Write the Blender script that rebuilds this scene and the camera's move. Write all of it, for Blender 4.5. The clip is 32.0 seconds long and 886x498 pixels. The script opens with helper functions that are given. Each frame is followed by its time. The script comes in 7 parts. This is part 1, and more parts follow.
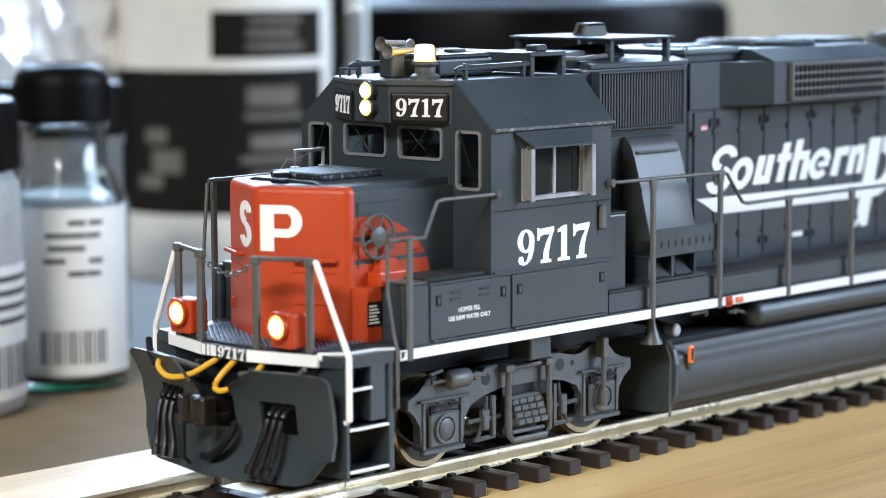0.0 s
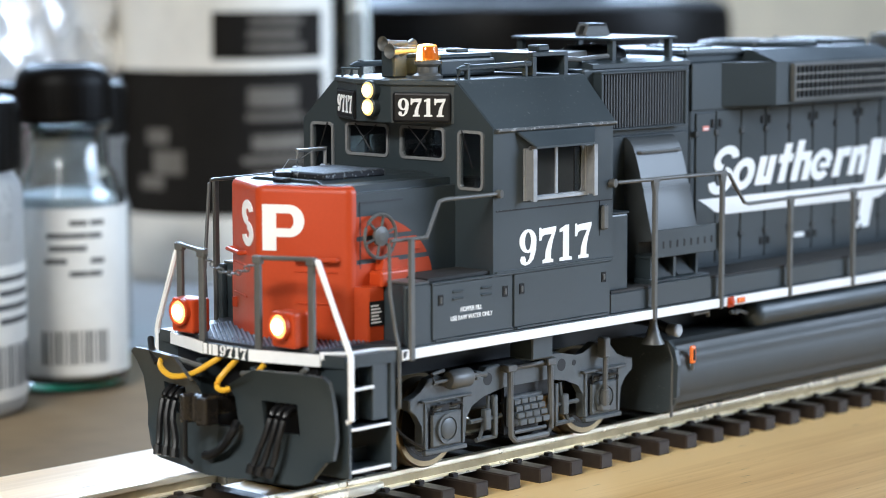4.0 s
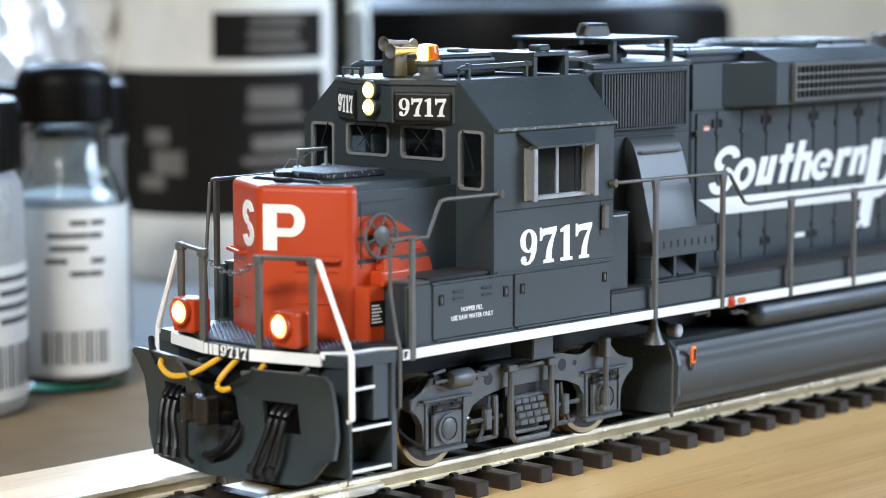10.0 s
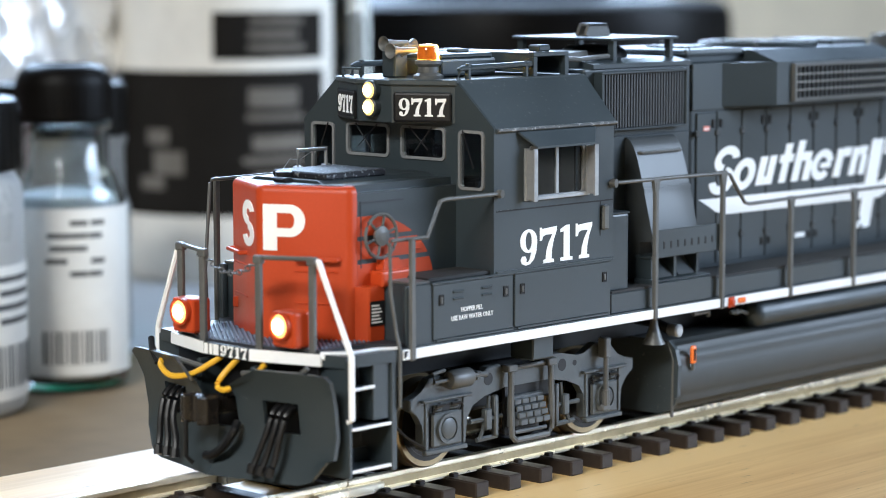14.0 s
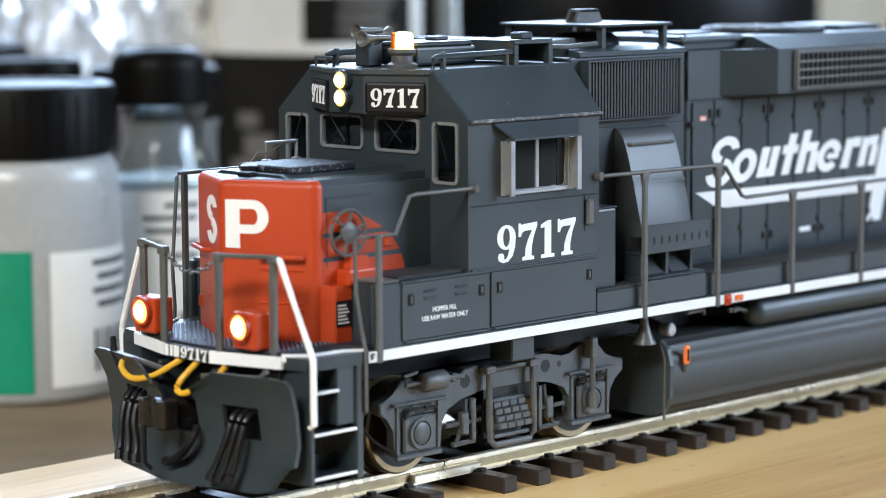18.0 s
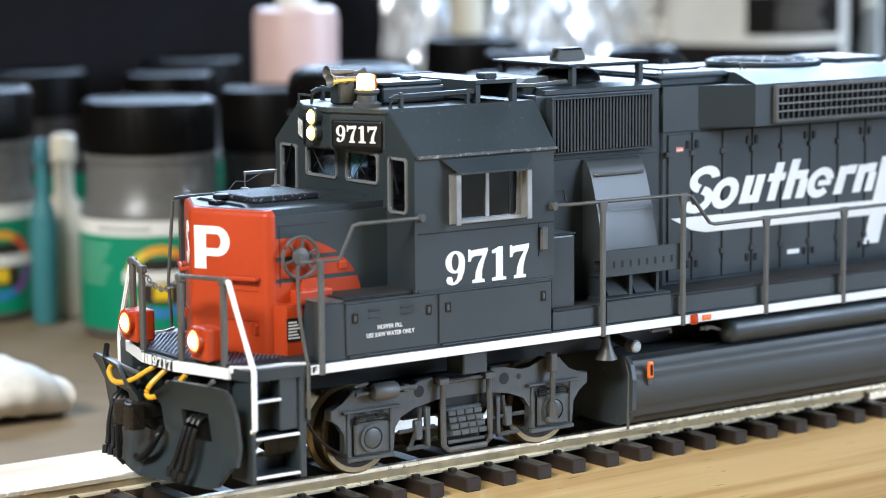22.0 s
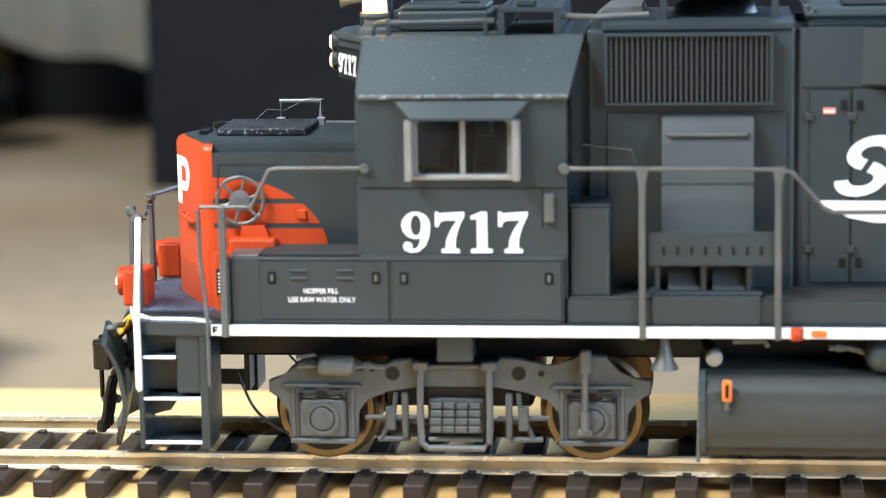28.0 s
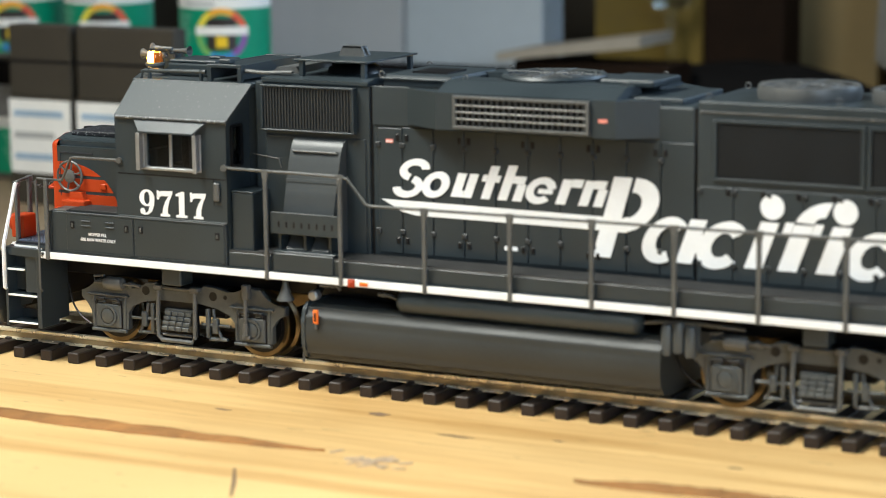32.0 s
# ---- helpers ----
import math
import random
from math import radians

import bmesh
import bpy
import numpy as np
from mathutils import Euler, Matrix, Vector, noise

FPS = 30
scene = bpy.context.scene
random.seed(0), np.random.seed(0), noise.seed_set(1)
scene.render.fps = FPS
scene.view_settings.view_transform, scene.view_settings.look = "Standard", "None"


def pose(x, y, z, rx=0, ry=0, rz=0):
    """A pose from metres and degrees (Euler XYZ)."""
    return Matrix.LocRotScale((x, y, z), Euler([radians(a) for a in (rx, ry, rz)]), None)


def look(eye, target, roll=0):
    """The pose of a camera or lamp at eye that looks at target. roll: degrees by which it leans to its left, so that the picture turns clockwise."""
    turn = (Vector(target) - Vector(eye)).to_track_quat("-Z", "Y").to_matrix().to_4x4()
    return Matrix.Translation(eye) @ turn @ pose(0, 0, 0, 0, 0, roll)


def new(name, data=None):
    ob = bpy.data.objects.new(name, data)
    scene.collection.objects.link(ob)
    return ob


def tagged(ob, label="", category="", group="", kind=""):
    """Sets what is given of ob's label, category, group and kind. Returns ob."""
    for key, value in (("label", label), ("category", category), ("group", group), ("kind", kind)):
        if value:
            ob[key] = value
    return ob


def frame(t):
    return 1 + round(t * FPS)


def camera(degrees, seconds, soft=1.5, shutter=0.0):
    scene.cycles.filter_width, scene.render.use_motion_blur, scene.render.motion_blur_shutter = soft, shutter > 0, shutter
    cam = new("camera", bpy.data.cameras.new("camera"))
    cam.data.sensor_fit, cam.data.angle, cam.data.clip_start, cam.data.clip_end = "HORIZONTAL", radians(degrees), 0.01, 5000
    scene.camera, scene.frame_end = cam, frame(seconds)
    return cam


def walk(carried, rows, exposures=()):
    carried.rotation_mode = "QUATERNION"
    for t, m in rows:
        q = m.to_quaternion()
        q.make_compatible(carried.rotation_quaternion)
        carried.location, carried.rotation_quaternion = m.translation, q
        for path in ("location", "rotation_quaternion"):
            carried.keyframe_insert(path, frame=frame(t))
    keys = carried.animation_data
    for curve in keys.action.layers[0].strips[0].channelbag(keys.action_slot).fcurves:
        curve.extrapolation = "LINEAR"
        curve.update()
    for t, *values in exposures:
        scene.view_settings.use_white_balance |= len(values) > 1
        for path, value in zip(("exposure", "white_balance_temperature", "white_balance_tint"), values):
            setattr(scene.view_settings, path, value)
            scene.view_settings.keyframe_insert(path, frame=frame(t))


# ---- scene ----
# Measured in millimetres where a name ends in nothing else; MM turns them into metres.
MM = 0.001

cam = camera(20.5, 32.0, soft=0.9)
PATH = [
    (0, (-0.22376, -0.22666, 0.06486), (-0.00779, -0.02138, 0.02996), -0.19),
    (2.8, (-0.22376, -0.22666, 0.06486), (-0.00779, -0.02138, 0.02996), -0.19),
    (4.6, (-0.22407, -0.22639, 0.06431), (-0.00802, -0.02112, 0.02989), -0.09),
    (14.5, (-0.22407, -0.22639, 0.06431), (-0.00802, -0.02112, 0.02989), -0.09),
    (16.5, (-0.22387, -0.22627, 0.06414), (-0.00888, -0.01990, 0.02968), -0.10),
    (17, (-0.22439, -0.22698, 0.06291), (-0.01036, -0.01945, 0.02944), -0.32),
    (17.5, (-0.22548, -0.22670, 0.06412), (-0.01297, -0.01786, 0.02905), -0.25),
    (18, (-0.22711, -0.22662, 0.06452), (-0.01815, -0.01449, 0.02799), -0.32),
    (18.5, (-0.23012, -0.22507, 0.06406), (-0.02927, -0.00543, 0.02645), -0.36),
    (19, (-0.23382, -0.22353, 0.06403), (-0.03715, -0.00013, 0.02643), -0.25),
    (19.5, (-0.23664, -0.22278, 0.06409), (-0.04398, 0.00406, 0.02627), -0.13),
    (20, (-0.25446, -0.23946, 0.06663), (-0.06569, -0.00942, 0.02854), -0.10),
    (20.5, (-0.28583, -0.26694, 0.07466), (-0.09732, -0.03724, 0.03336), 0.06),
    (21, (-0.29947, -0.28791, 0.07785), (-0.11527, -0.05468, 0.03694), -0.18),
    (21.5, (-0.29954, -0.28718, 0.07808), (-0.11970, -0.05066, 0.03666), -0.27),
    (22, (-0.30104, -0.28426, 0.07604), (-0.12725, -0.04315, 0.03528), -0.43),
    (22.5, (-0.30247, -0.28374, 0.07532), (-0.13694, -0.03693, 0.03427), -0.41),
    (23, (-0.30281, -0.28352, 0.07305), (-0.14515, -0.03141, 0.03324), -0.62),
    (23.5, (-0.30163, -0.28698, 0.07492), (-0.15736, -0.02742, 0.03231), -0.53),
    (24, (-0.30404, -0.28433, 0.07350), (-0.16840, -0.02037, 0.02963), -0.52),
    (24.5, (-0.30569, -0.28347, 0.07312), (-0.18091, -0.01448, 0.02760), -0.64),
    (25, (-0.30270, -0.28765, 0.07114), (-0.19946, -0.00962, 0.02595), -0.80),
    (25.5, (-0.30312, -0.29139, 0.06838), (-0.22364, -0.00538, 0.02497), -1.06),
    (27.5, (-0.30003, -0.29358, 0.07178), (-0.31318, 0.00247, 0.02507), -0.66),
    (28, (-0.30684, -0.28893, 0.07367), (-0.34018, 0.00476, 0.02234), -1.02),
    (28.5, (-0.30982, -0.28885, 0.07027), (-0.35828, 0.00325, 0.02201), -0.15),
    (29, (-0.30609, -0.28862, 0.06948), (-0.37441, -0.00032, 0.02241), -0.15),
    (29.5, (-0.31625, -0.29288, 0.06896), (-0.38755, -0.00501, 0.02369), -0.00),
    (30, (-0.31805, -0.29446, 0.06938), (-0.40334, -0.01037, 0.02446), 0.01),
    (30.5, (-0.30828, -0.31458, 0.07716), (-0.41001, -0.03666, 0.02808), -0.16),
    (31, (-0.27696, -0.35127, 0.09203), (-0.40076, -0.08347, 0.03763), -0.89),
    (31.5, (-0.26698, -0.37186, 0.09413), (-0.39925, -0.10772, 0.04183), -0.73),
    (32, (-0.26596, -0.37970, 0.09618), (-0.40406, -0.11852, 0.04413), -0.56),
]

# the clip's camera shifts its white balance as the loco passes the end of the jars
EXPOSURES = [(0.0, 0.27, 5650, 10), (14.0, 0.27, 5650, 10), (17.0, 0.16, 5650, 10), (21.0, 0.08, 5650, 10), (25.5, 0.20, 5300, 10), (28.0, 0.14, 5350, 8), (30.0, 0.08, 5500, 6), (31.0, -0.28, 5600, 6), (32.0, -0.68, 5780, 6)]
walk(cam, [(t, look(eye, target, roll)) for t, eye, target, roll in PATH], EXPOSURES)

# ---- world and light ----
world = bpy.data.worlds.new("room_air")
scene.world = world
world.use_nodes = True
world.node_tree.nodes["Background"].inputs[0].default_value = (0.70, 0.84, 1.0, 1)
world.node_tree.nodes["Background"].inputs[1].default_value = 0.004


def lamp(name, size_x, size_y, power, colour, eye, target, spread=180):
    data = bpy.data.lights.new(name, "AREA")
    data.shape, data.size, data.size_y, data.energy, data.color, data.spread = "RECTANGLE", size_x, size_y, power, colour, radians(spread)
    ob = new(name, data)
    ob.matrix_world = look(eye, target)
    return ob


lamp("bench_lamp", 0.32, 0.14, 3.5, (1.0, 0.92, 0.77), (-0.64, -0.23, 0.46), (-0.40, -0.07, 0.0), 105)
lamp("window_light", 2.2, 1.0, 104.0, (0.68, 0.83, 1.0), (0.60, 1.44, 0.80), (0.0, 0.0, 0.05))
lamp("side_window_light", 1.2, 0.9, 5.6, (0.78, 0.89, 1.0), (1.35, -1.35, 0.70), (0.20, 0.0, 0.02), 55)

# ---- materials ----


def mat(name, colour, rough=0.5, metal=0.0, spread=0.12, grain=900.0, big=60.0, bump=0.03, spec=0.5, coat=0.0):
    """A painted or moulded surface: two scales of tone, two of gloss, and a fine relief."""
    m = bpy.data.materials.new(name)
    m.use_nodes = True
    nt = m.node_tree
    bsdf = nt.nodes["Principled BSDF"]
    tc = nt.nodes.new("ShaderNodeTexCoord")
    fine, wide = nt.nodes.new("ShaderNodeTexNoise"), nt.nodes.new("ShaderNodeTexNoise")
    fine.inputs["Scale"].default_value, wide.inputs["Scale"].default_value = grain, big
    fine.inputs["Detail"].default_value, wide.inputs["Detail"].default_value = 3, 4
    for n in (fine, wide):
        nt.links.new(tc.outputs["Object"], n.inputs["Vector"])
    mixed = nt.nodes.new("ShaderNodeMath")
    mixed.operation = "MULTIPLY_ADD"
    nt.links.new(fine.outputs["Fac"], mixed.inputs[0])
    mixed.inputs[1].default_value = 0.45
    nt.links.new(wide.outputs["Fac"], mixed.inputs[2])
    ramp = nt.nodes.new("ShaderNodeMapRange")
    ramp.inputs[1].default_value, ramp.inputs[2].default_value = 0.45, 1.0
    ramp.inputs[3].default_value, ramp.inputs[4].default_value = 1 - spread, 1 + spread
    nt.links.new(mixed.outputs[0], ramp.inputs[0])
    tint = nt.nodes.new("ShaderNodeVectorMath")
    tint.operation = "SCALE"
    tint.inputs[0].default_value = colour[:3]
    nt.links.new(ramp.outputs[0], tint.inputs["Scale"])
    nt.links.new(tint.outputs[0], bsdf.inputs["Base Color"])
    gloss = nt.nodes.new("ShaderNodeMapRange")
    gloss.inputs[1].default_value, gloss.inputs[2].default_value = 0.45, 1.0
    gloss.inputs[3].default_value, gloss.inputs[4].default_value = max(rough - 0.08, 0.03), min(rough + 0.1, 1)
    nt.links.new(mixed.outputs[0], gloss.inputs[0])
    nt.links.new(gloss.outputs[0], bsdf.inputs["Roughness"])
    bsdf.inputs["Metallic"].default_value = metal
    bsdf.inputs["Specular IOR Level"].default_value = spec
    bsdf.inputs["Coat Weight"].default_value = coat
    if bump:
        b = nt.nodes.new("ShaderNodeBump")
        b.inputs["Strength"].default_value, b.inputs["Distance"].default_value = 0.35, bump * MM
        nt.links.new(fine.outputs["Fac"], b.inputs["Height"])
        nt.links.new(b.outputs[0], bsdf.inputs["Normal"])
    return m


def glow(name, colour, strength):
    m = bpy.data.materials.new(name)
    m.use_nodes = True
    b = m.node_tree.nodes["Principled BSDF"]
    b.inputs["Base Color"].default_value = (*colour, 1)
    b.inputs["Emission Color"].default_value = (*colour, 1)
    b.inputs["Emission Strength"].default_value = strength
    return m


def clear(name, colour=(1, 1, 1), rough=0.02, ior=1.45, weight=1.0):
    m = bpy.data.materials.new(name)
    m.use_nodes = True
    b = m.node_tree.nodes["Principled BSDF"]
    b.inputs["Base Color"].default_value = (*colour, 1)
    b.inputs["Roughness"].default_value, b.inputs["IOR"].default_value = rough, ior
    b.inputs["Transmission Weight"].default_value = weight
    return m


GREY = mat("grey_paint", (0.026, 0.035, 0.0405), 0.38, spread=0.13, grain=2500, big=70, bump=0.012)
GREY_DUSTY = mat("dusty_grey_paint", (0.033, 0.042, 0.047), 0.44, spread=0.16, grain=2500, big=70, bump=0.012)
GREY_WORN = mat("grey_truck_plastic", (0.066, 0.073, 0.075), 0.42, spread=0.25, grain=1500, big=220, bump=0.02)
# light from above is put into this paler bar colour
TOPLIT_BAR = mat("toplit_grille_bar", (0.21, 0.21, 0.20), 0.35, metal=0.3, spread=0.15, grain=1800, big=300, bump=0.01)
GREY_DARK = mat("dark_grey_slat", (0.026, 0.029, 0.031), 0.5, spread=0.2, grain=2000, big=200, bump=0.01)
GREY_LIGHT = mat("grey_wire", (0.085, 0.087, 0.085), 0.42, spread=0.2, grain=1800, big=300, bump=0.01)
PLATE = mat("ribbed_steel_grey", (0.018, 0.020, 0.026), 0.6, spread=0.2, grain=2000, big=200, bump=0.01)
COUPLER = mat("blackened_steel", (0.014, 0.012, 0.011), 0.24, metal=0.2, spread=0.3, grain=1500, big=200, bump=0.03)
TREAD = mat("dark_tread", (0.018, 0.018, 0.018), 0.75, spread=0.5, grain=2600, big=400, bump=0.08)
RED = mat("scarlet_paint", (0.41, 0.047, 0.008), 0.38, spec=0.35, spread=0.10, grain=2500, big=90, bump=0.012)
WHITE = mat("white_paint", (0.83, 0.84, 0.85), 0.45, spread=0.06, grain=2500, big=200, bump=0.008)
BLACK = mat("black_plastic", (0.008, 0.008, 0.009), 0.4, spec=0.3, spread=0.3, grain=1500, big=150, bump=0.015)
MESH_DARK = mat("dark_grille", (0.009, 0.010, 0.011), 0.7, spec=0.2, spread=0.2, grain=2000, big=200, bump=0.02)
STEEL = mat("nickel_silver", (0.90, 0.81, 0.63), 0.27, metal=0.5, spread=0.12, grain=700, big=60, bump=0.01)
WEB = mat("tarnished_nickel_silver", (0.42, 0.33, 0.19), 0.38, metal=0.6, spread=0.25, grain=900, big=80, bump=0.02)
BRASS = mat("wheel_brass", (0.22, 0.17, 0.10), 0.34, metal=1.0, spread=0.25, grain=700, big=120, bump=0.01)
TIE = mat("tie_plastic", (0.034, 0.025, 0.020), 0.5, spec=0.25, spread=0.3, grain=1200, big=150, bump=0.03)
SILVER = mat("silver_frame", (0.34, 0.35, 0.36), 0.35, metal=0.6, spread=0.15, grain=2000, big=200, bump=0.01)
YELLOW = mat("yellow_wire", (0.75, 0.42, 0.02), 0.4, spread=0.1, grain=2000, big=200, bump=0.01)
ORANGE = mat("orange_lens", (0.75, 0.16, 0.02), 0.3, spread=0.15, grain=2000, big=200, bump=0.01)
GLASS = clear("cab_glass", (0.42, 0.46, 0.47), 0.03)
TANK = mat("dusty_tank_paint", (0.030, 0.033, 0.032), 0.50, spread=0.22, grain=1500, big=45, bump=0.012)
PANE_FRAME = mat("clear_moulded_frame", (0.17, 0.175, 0.18), 0.1, spread=0.2, grain=2000, big=200, bump=0.01, coat=0.5)
DUCT = mat("pale_grey_duct_paint", (0.052, 0.058, 0.061), 0.42, spread=0.12, grain=2500, big=70, bump=0.012)
BULB = glow("lit_lamp", (1.0, 0.82, 0.46), 7.0)
BULB_RIM = glow("lit_lamp_rim", (1.0, 0.62, 0.16), 1.5)
AMBER = clear("amber_glass", (0.85, 0.40, 0.06), 0.08)



def speckle(m, colour, scale, level):
    """Scattered specks of dust over a painted surface."""
    nt = m.node_tree
    bsdf = nt.nodes["Principled BSDF"]
    old = bsdf.inputs["Base Color"].links[0].from_socket
    tc, n = nt.nodes.new("ShaderNodeTexCoord"), nt.nodes.new("ShaderNodeTexNoise")
    n.inputs["Scale"].default_value, n.inputs["Detail"].default_value, n.inputs["Roughness"].default_value = scale, 2, 0.6
    nt.links.new(tc.outputs["Object"], n.inputs["Vector"])
    r = nt.nodes.new("ShaderNodeMapRange")
    r.inputs[1].default_value, r.inputs[2].default_value = level, level + 0.05
    nt.links.new(n.outputs["Fac"], r.inputs[0])
    mix = nt.nodes.new("ShaderNodeMix")
    mix.data_type = "RGBA"
    nt.links.new(r.outputs[0], mix.inputs[0])
    nt.links.new(old, mix.inputs[6])
    mix.inputs[7].default_value = (*colour, 1)
    nt.links.new(mix.outputs[2], bsdf.inputs["Base Color"])


speckle(GREY_DUSTY, (0.15, 0.15, 0.145), 2300, 0.68)
GUTTER = mat("chipped_gutter_paint", (0.085, 0.092, 0.096), 0.4, spread=0.2, grain=1800, big=300, bump=0.02)
speckle(GUTTER, (0.30, 0.31, 0.32), 1100, 0.56)
HATCH = mat("hatch_black", (0.012, 0.013, 0.017), 0.55, spec=0.25, spread=0.3, grain=1500, big=150, bump=0.04)
speckle(HATCH, (0.20, 0.21, 0.22), 2100, 0.60)

# ---- mesh helpers, all in millimetres ----


def part(name, bm, material, parent, label="", smooth=None):
    me = bpy.data.meshes.new(name)
    bmesh.ops.recalc_face_normals(bm, faces=bm.faces)
    bmesh.ops.scale(bm, vec=(MM, MM, MM), verts=bm.verts)
    bm.to_mesh(me)
    bm.free()
    me.materials.append(material)
    if smooth is not None:
        me.shade_smooth()
        me.set_sharp_from_angle(angle=radians(smooth))
    ob = new(name, me)
    if parent is not None:
        ob.parent = parent
    if label:
        ob["label"] = label
    return ob


def again(ob, m):
    """The same mesh as another part, moved by m (millimetres) within its parent."""
    o = ob.copy()
    scene.collection.objects.link(o)
    o.parent = ob.parent
    m = m.copy()
    m.translation = m.translation * MM
    o.matrix_basis = m @ ob.matrix_basis
    return o


def thing(name, label, category, group="", kind="", at=(0, 0, 0), turn=0):
    ob = new(name)
    ob.empty_display_size = 0.01
    ob.matrix_basis = pose(at[0] * MM, at[1] * MM, at[2] * MM, 0, 0, turn)
    return tagged(ob, label, category, group, kind)


def box(bm, x0, x1, y0, y1, z0, z1, bevel=0.0, seg=1):
    m = Matrix.LocRotScale(((x0 + x1) / 2, (y0 + y1) / 2, (z0 + z1) / 2), None, (abs(x1 - x0), abs(y1 - y0), abs(z1 - z0)))
    made = bmesh.ops.create_cube(bm, size=1, matrix=m)
    if bevel:
        es = list({e for v in made["verts"] for e in v.link_edges})
        bmesh.ops.bevel(bm, geom=es, offset=bevel, segments=seg, affect="EDGES", profile=0.5)
    return bm


def prism(bm, outline, axis, a, b, bevel=0.0, seg=1):
    """A solid from a flat outline: axis 'y' takes (x, z) points, 'x' (y, z), 'z' (x, y)."""
    def put(p, h):
        return {"x": (h, p[0], p[1]), "y": (p[0], h, p[1]), "z": (p[0], p[1], h)}[axis]
    lo = [bm.verts.new(put(p, a)) for p in outline]
    hi = [bm.verts.new(put(p, b)) for p in outline]
    n = len(outline)
    faces = [bm.faces.new(lo), bm.faces.new(hi)]
    faces += [bm.faces.new((lo[i], lo[(i + 1) % n], hi[(i + 1) % n], hi[i])) for i in range(n)]
    if bevel:
        bmesh.ops.recalc_face_normals(bm, faces=faces)
        es = list({e for v in lo + hi for e in v.link_edges})
        bmesh.ops.bevel(bm, geom=es, offset=bevel, segments=seg, affect="EDGES", profile=0.5)
    return bm


def rod(bm, points, r, sides=8):
    """A round bar along a line of points."""
    pts = [Vector(p) for p in points]
    rings = []
    for i, p in enumerate(pts):
        ahead = (pts[min(i + 1, len(pts) - 1)] - pts[max(i - 1, 0)]).normalized()
        side = ahead.cross(Vector((0.13, 0.21, 1)) if abs(ahead.z) < 0.9 else Vector((1, 0.2, 0.1))).normalized()
        up = side.cross(ahead)
        rings.append([bm.verts.new(p + r * (math.cos(k * math.tau / sides) * side + math.sin(k * math.tau / sides) * up)) for k in range(sides)])
    for a, b in zip(rings, rings[1:]):
        for k in range(sides):
            bm.faces.new((a[k], a[(k + 1) % sides], b[(k + 1) % sides], b[k]))
    bm.faces.new(rings[0])
    bm.faces.new(rings[-1])
    return bm


def bent(points, steps=6):
    """A smooth line through the points."""
    p = [Vector(points[0])] + [Vector(q) for q in points] + [Vector(points[-1])]
    out = []
    for a, b, c, d in zip(p, p[1:], p[2:], p[3:]):
        for k in range(steps):
            t = k / steps
            out.append(0.5 * (2 * b + (c - a) * t + (2 * a - 5 * b + 4 * c - d) * t * t + (3 * b - a - 3 * c + d) * t ** 3))
    return out + [p[-1]]


def turned(bm, profile, centre=(0, 0, 0), axis="z", sides=24):
    """A lathe body from (radius, height) points."""
    rings = []
    c = Vector(centre)
    for r, h in profile:
        ring = []
        for k in range(sides):
            a, b = r * math.cos(k * math.tau / sides), r * math.sin(k * math.tau / sides)
            ring.append(bm.verts.new(c + Vector({"z": (a, b, h), "y": (a, h, b), "x": (h, a, b)}[axis])))
        rings.append(ring)
    for p, q in zip(rings, rings[1:]):
        for k in range(sides):
            bm.faces.new((p[k], p[(k + 1) % sides], q[(k + 1) % sides], q[k]))
    bm.faces.new(rings[0])
    bm.faces.new(rings[-1])
    return bm


def ring_plate(bm, cx, cz, r0, r1, y0, y1, sides=20, axis="y"):
    """A flat ring with thickness."""
    loops = []
    for r, h in ((r0, y0), (r1, y0), (r1, y1), (r0, y1)):
        loop = []
        for k in range(sides):
            a, b = cx + r * math.cos(k * math.tau / sides), cz + r * math.sin(k * math.tau / sides)
            loop.append(bm.verts.new({"y": (a, h, b), "x": (h, a, b), "z": (a, b, h)}[axis]))
        loops.append(loop)
    for i in range(4):
        p, q = loops[i], loops[(i + 1) % 4]
        for k in range(sides):
            bm.faces.new((p[k], p[(k + 1) % sides], q[(k + 1) % sides], q[k]))
    return bm


def bmnew():
    return bmesh.new()


def lettering(name, text, size, depth, parent, material, m, bold=0.0, wide=1.0, label="", gap=1.0):
    """Raised writing in the built-in face; m places its lower left corner, x along the line, y up (millimetres)."""
    cu = bpy.data.curves.new(name, "FONT")
    cu.body, cu.size, cu.offset, cu.extrude, cu.resolution_u, cu.space_character = text, size, bold, depth / 2, 3, gap
    tmp = new(name, cu)
    bpy.context.view_layer.update()
    me = bpy.data.meshes.new_from_object(tmp.evaluated_get(bpy.context.evaluated_depsgraph_get()))
    bpy.data.objects.remove(tmp)
    me.transform(Matrix.Scale(MM, 4) @ m @ Matrix.Diagonal((wide, 1, 1, 1)))
    me.materials.clear()
    me.materials.append(material)
    me.name = name
    ob = new(name, me)
    ob.parent = parent
    if label:
        ob["label"] = label
    return ob


def frame_of(origin, right, up):
    """A placing matrix from an origin and two directions."""
    r, u = Vector(right).normalized(), Vector(up).normalized()
    n = r.cross(u)
    u = n.cross(r)
    return Matrix(((r.x, u.x, n.x, origin[0]), (r.y, u.y, n.y, origin[1]), (r.z, u.z, n.z, origin[2]), (0, 0, 0, 1)))


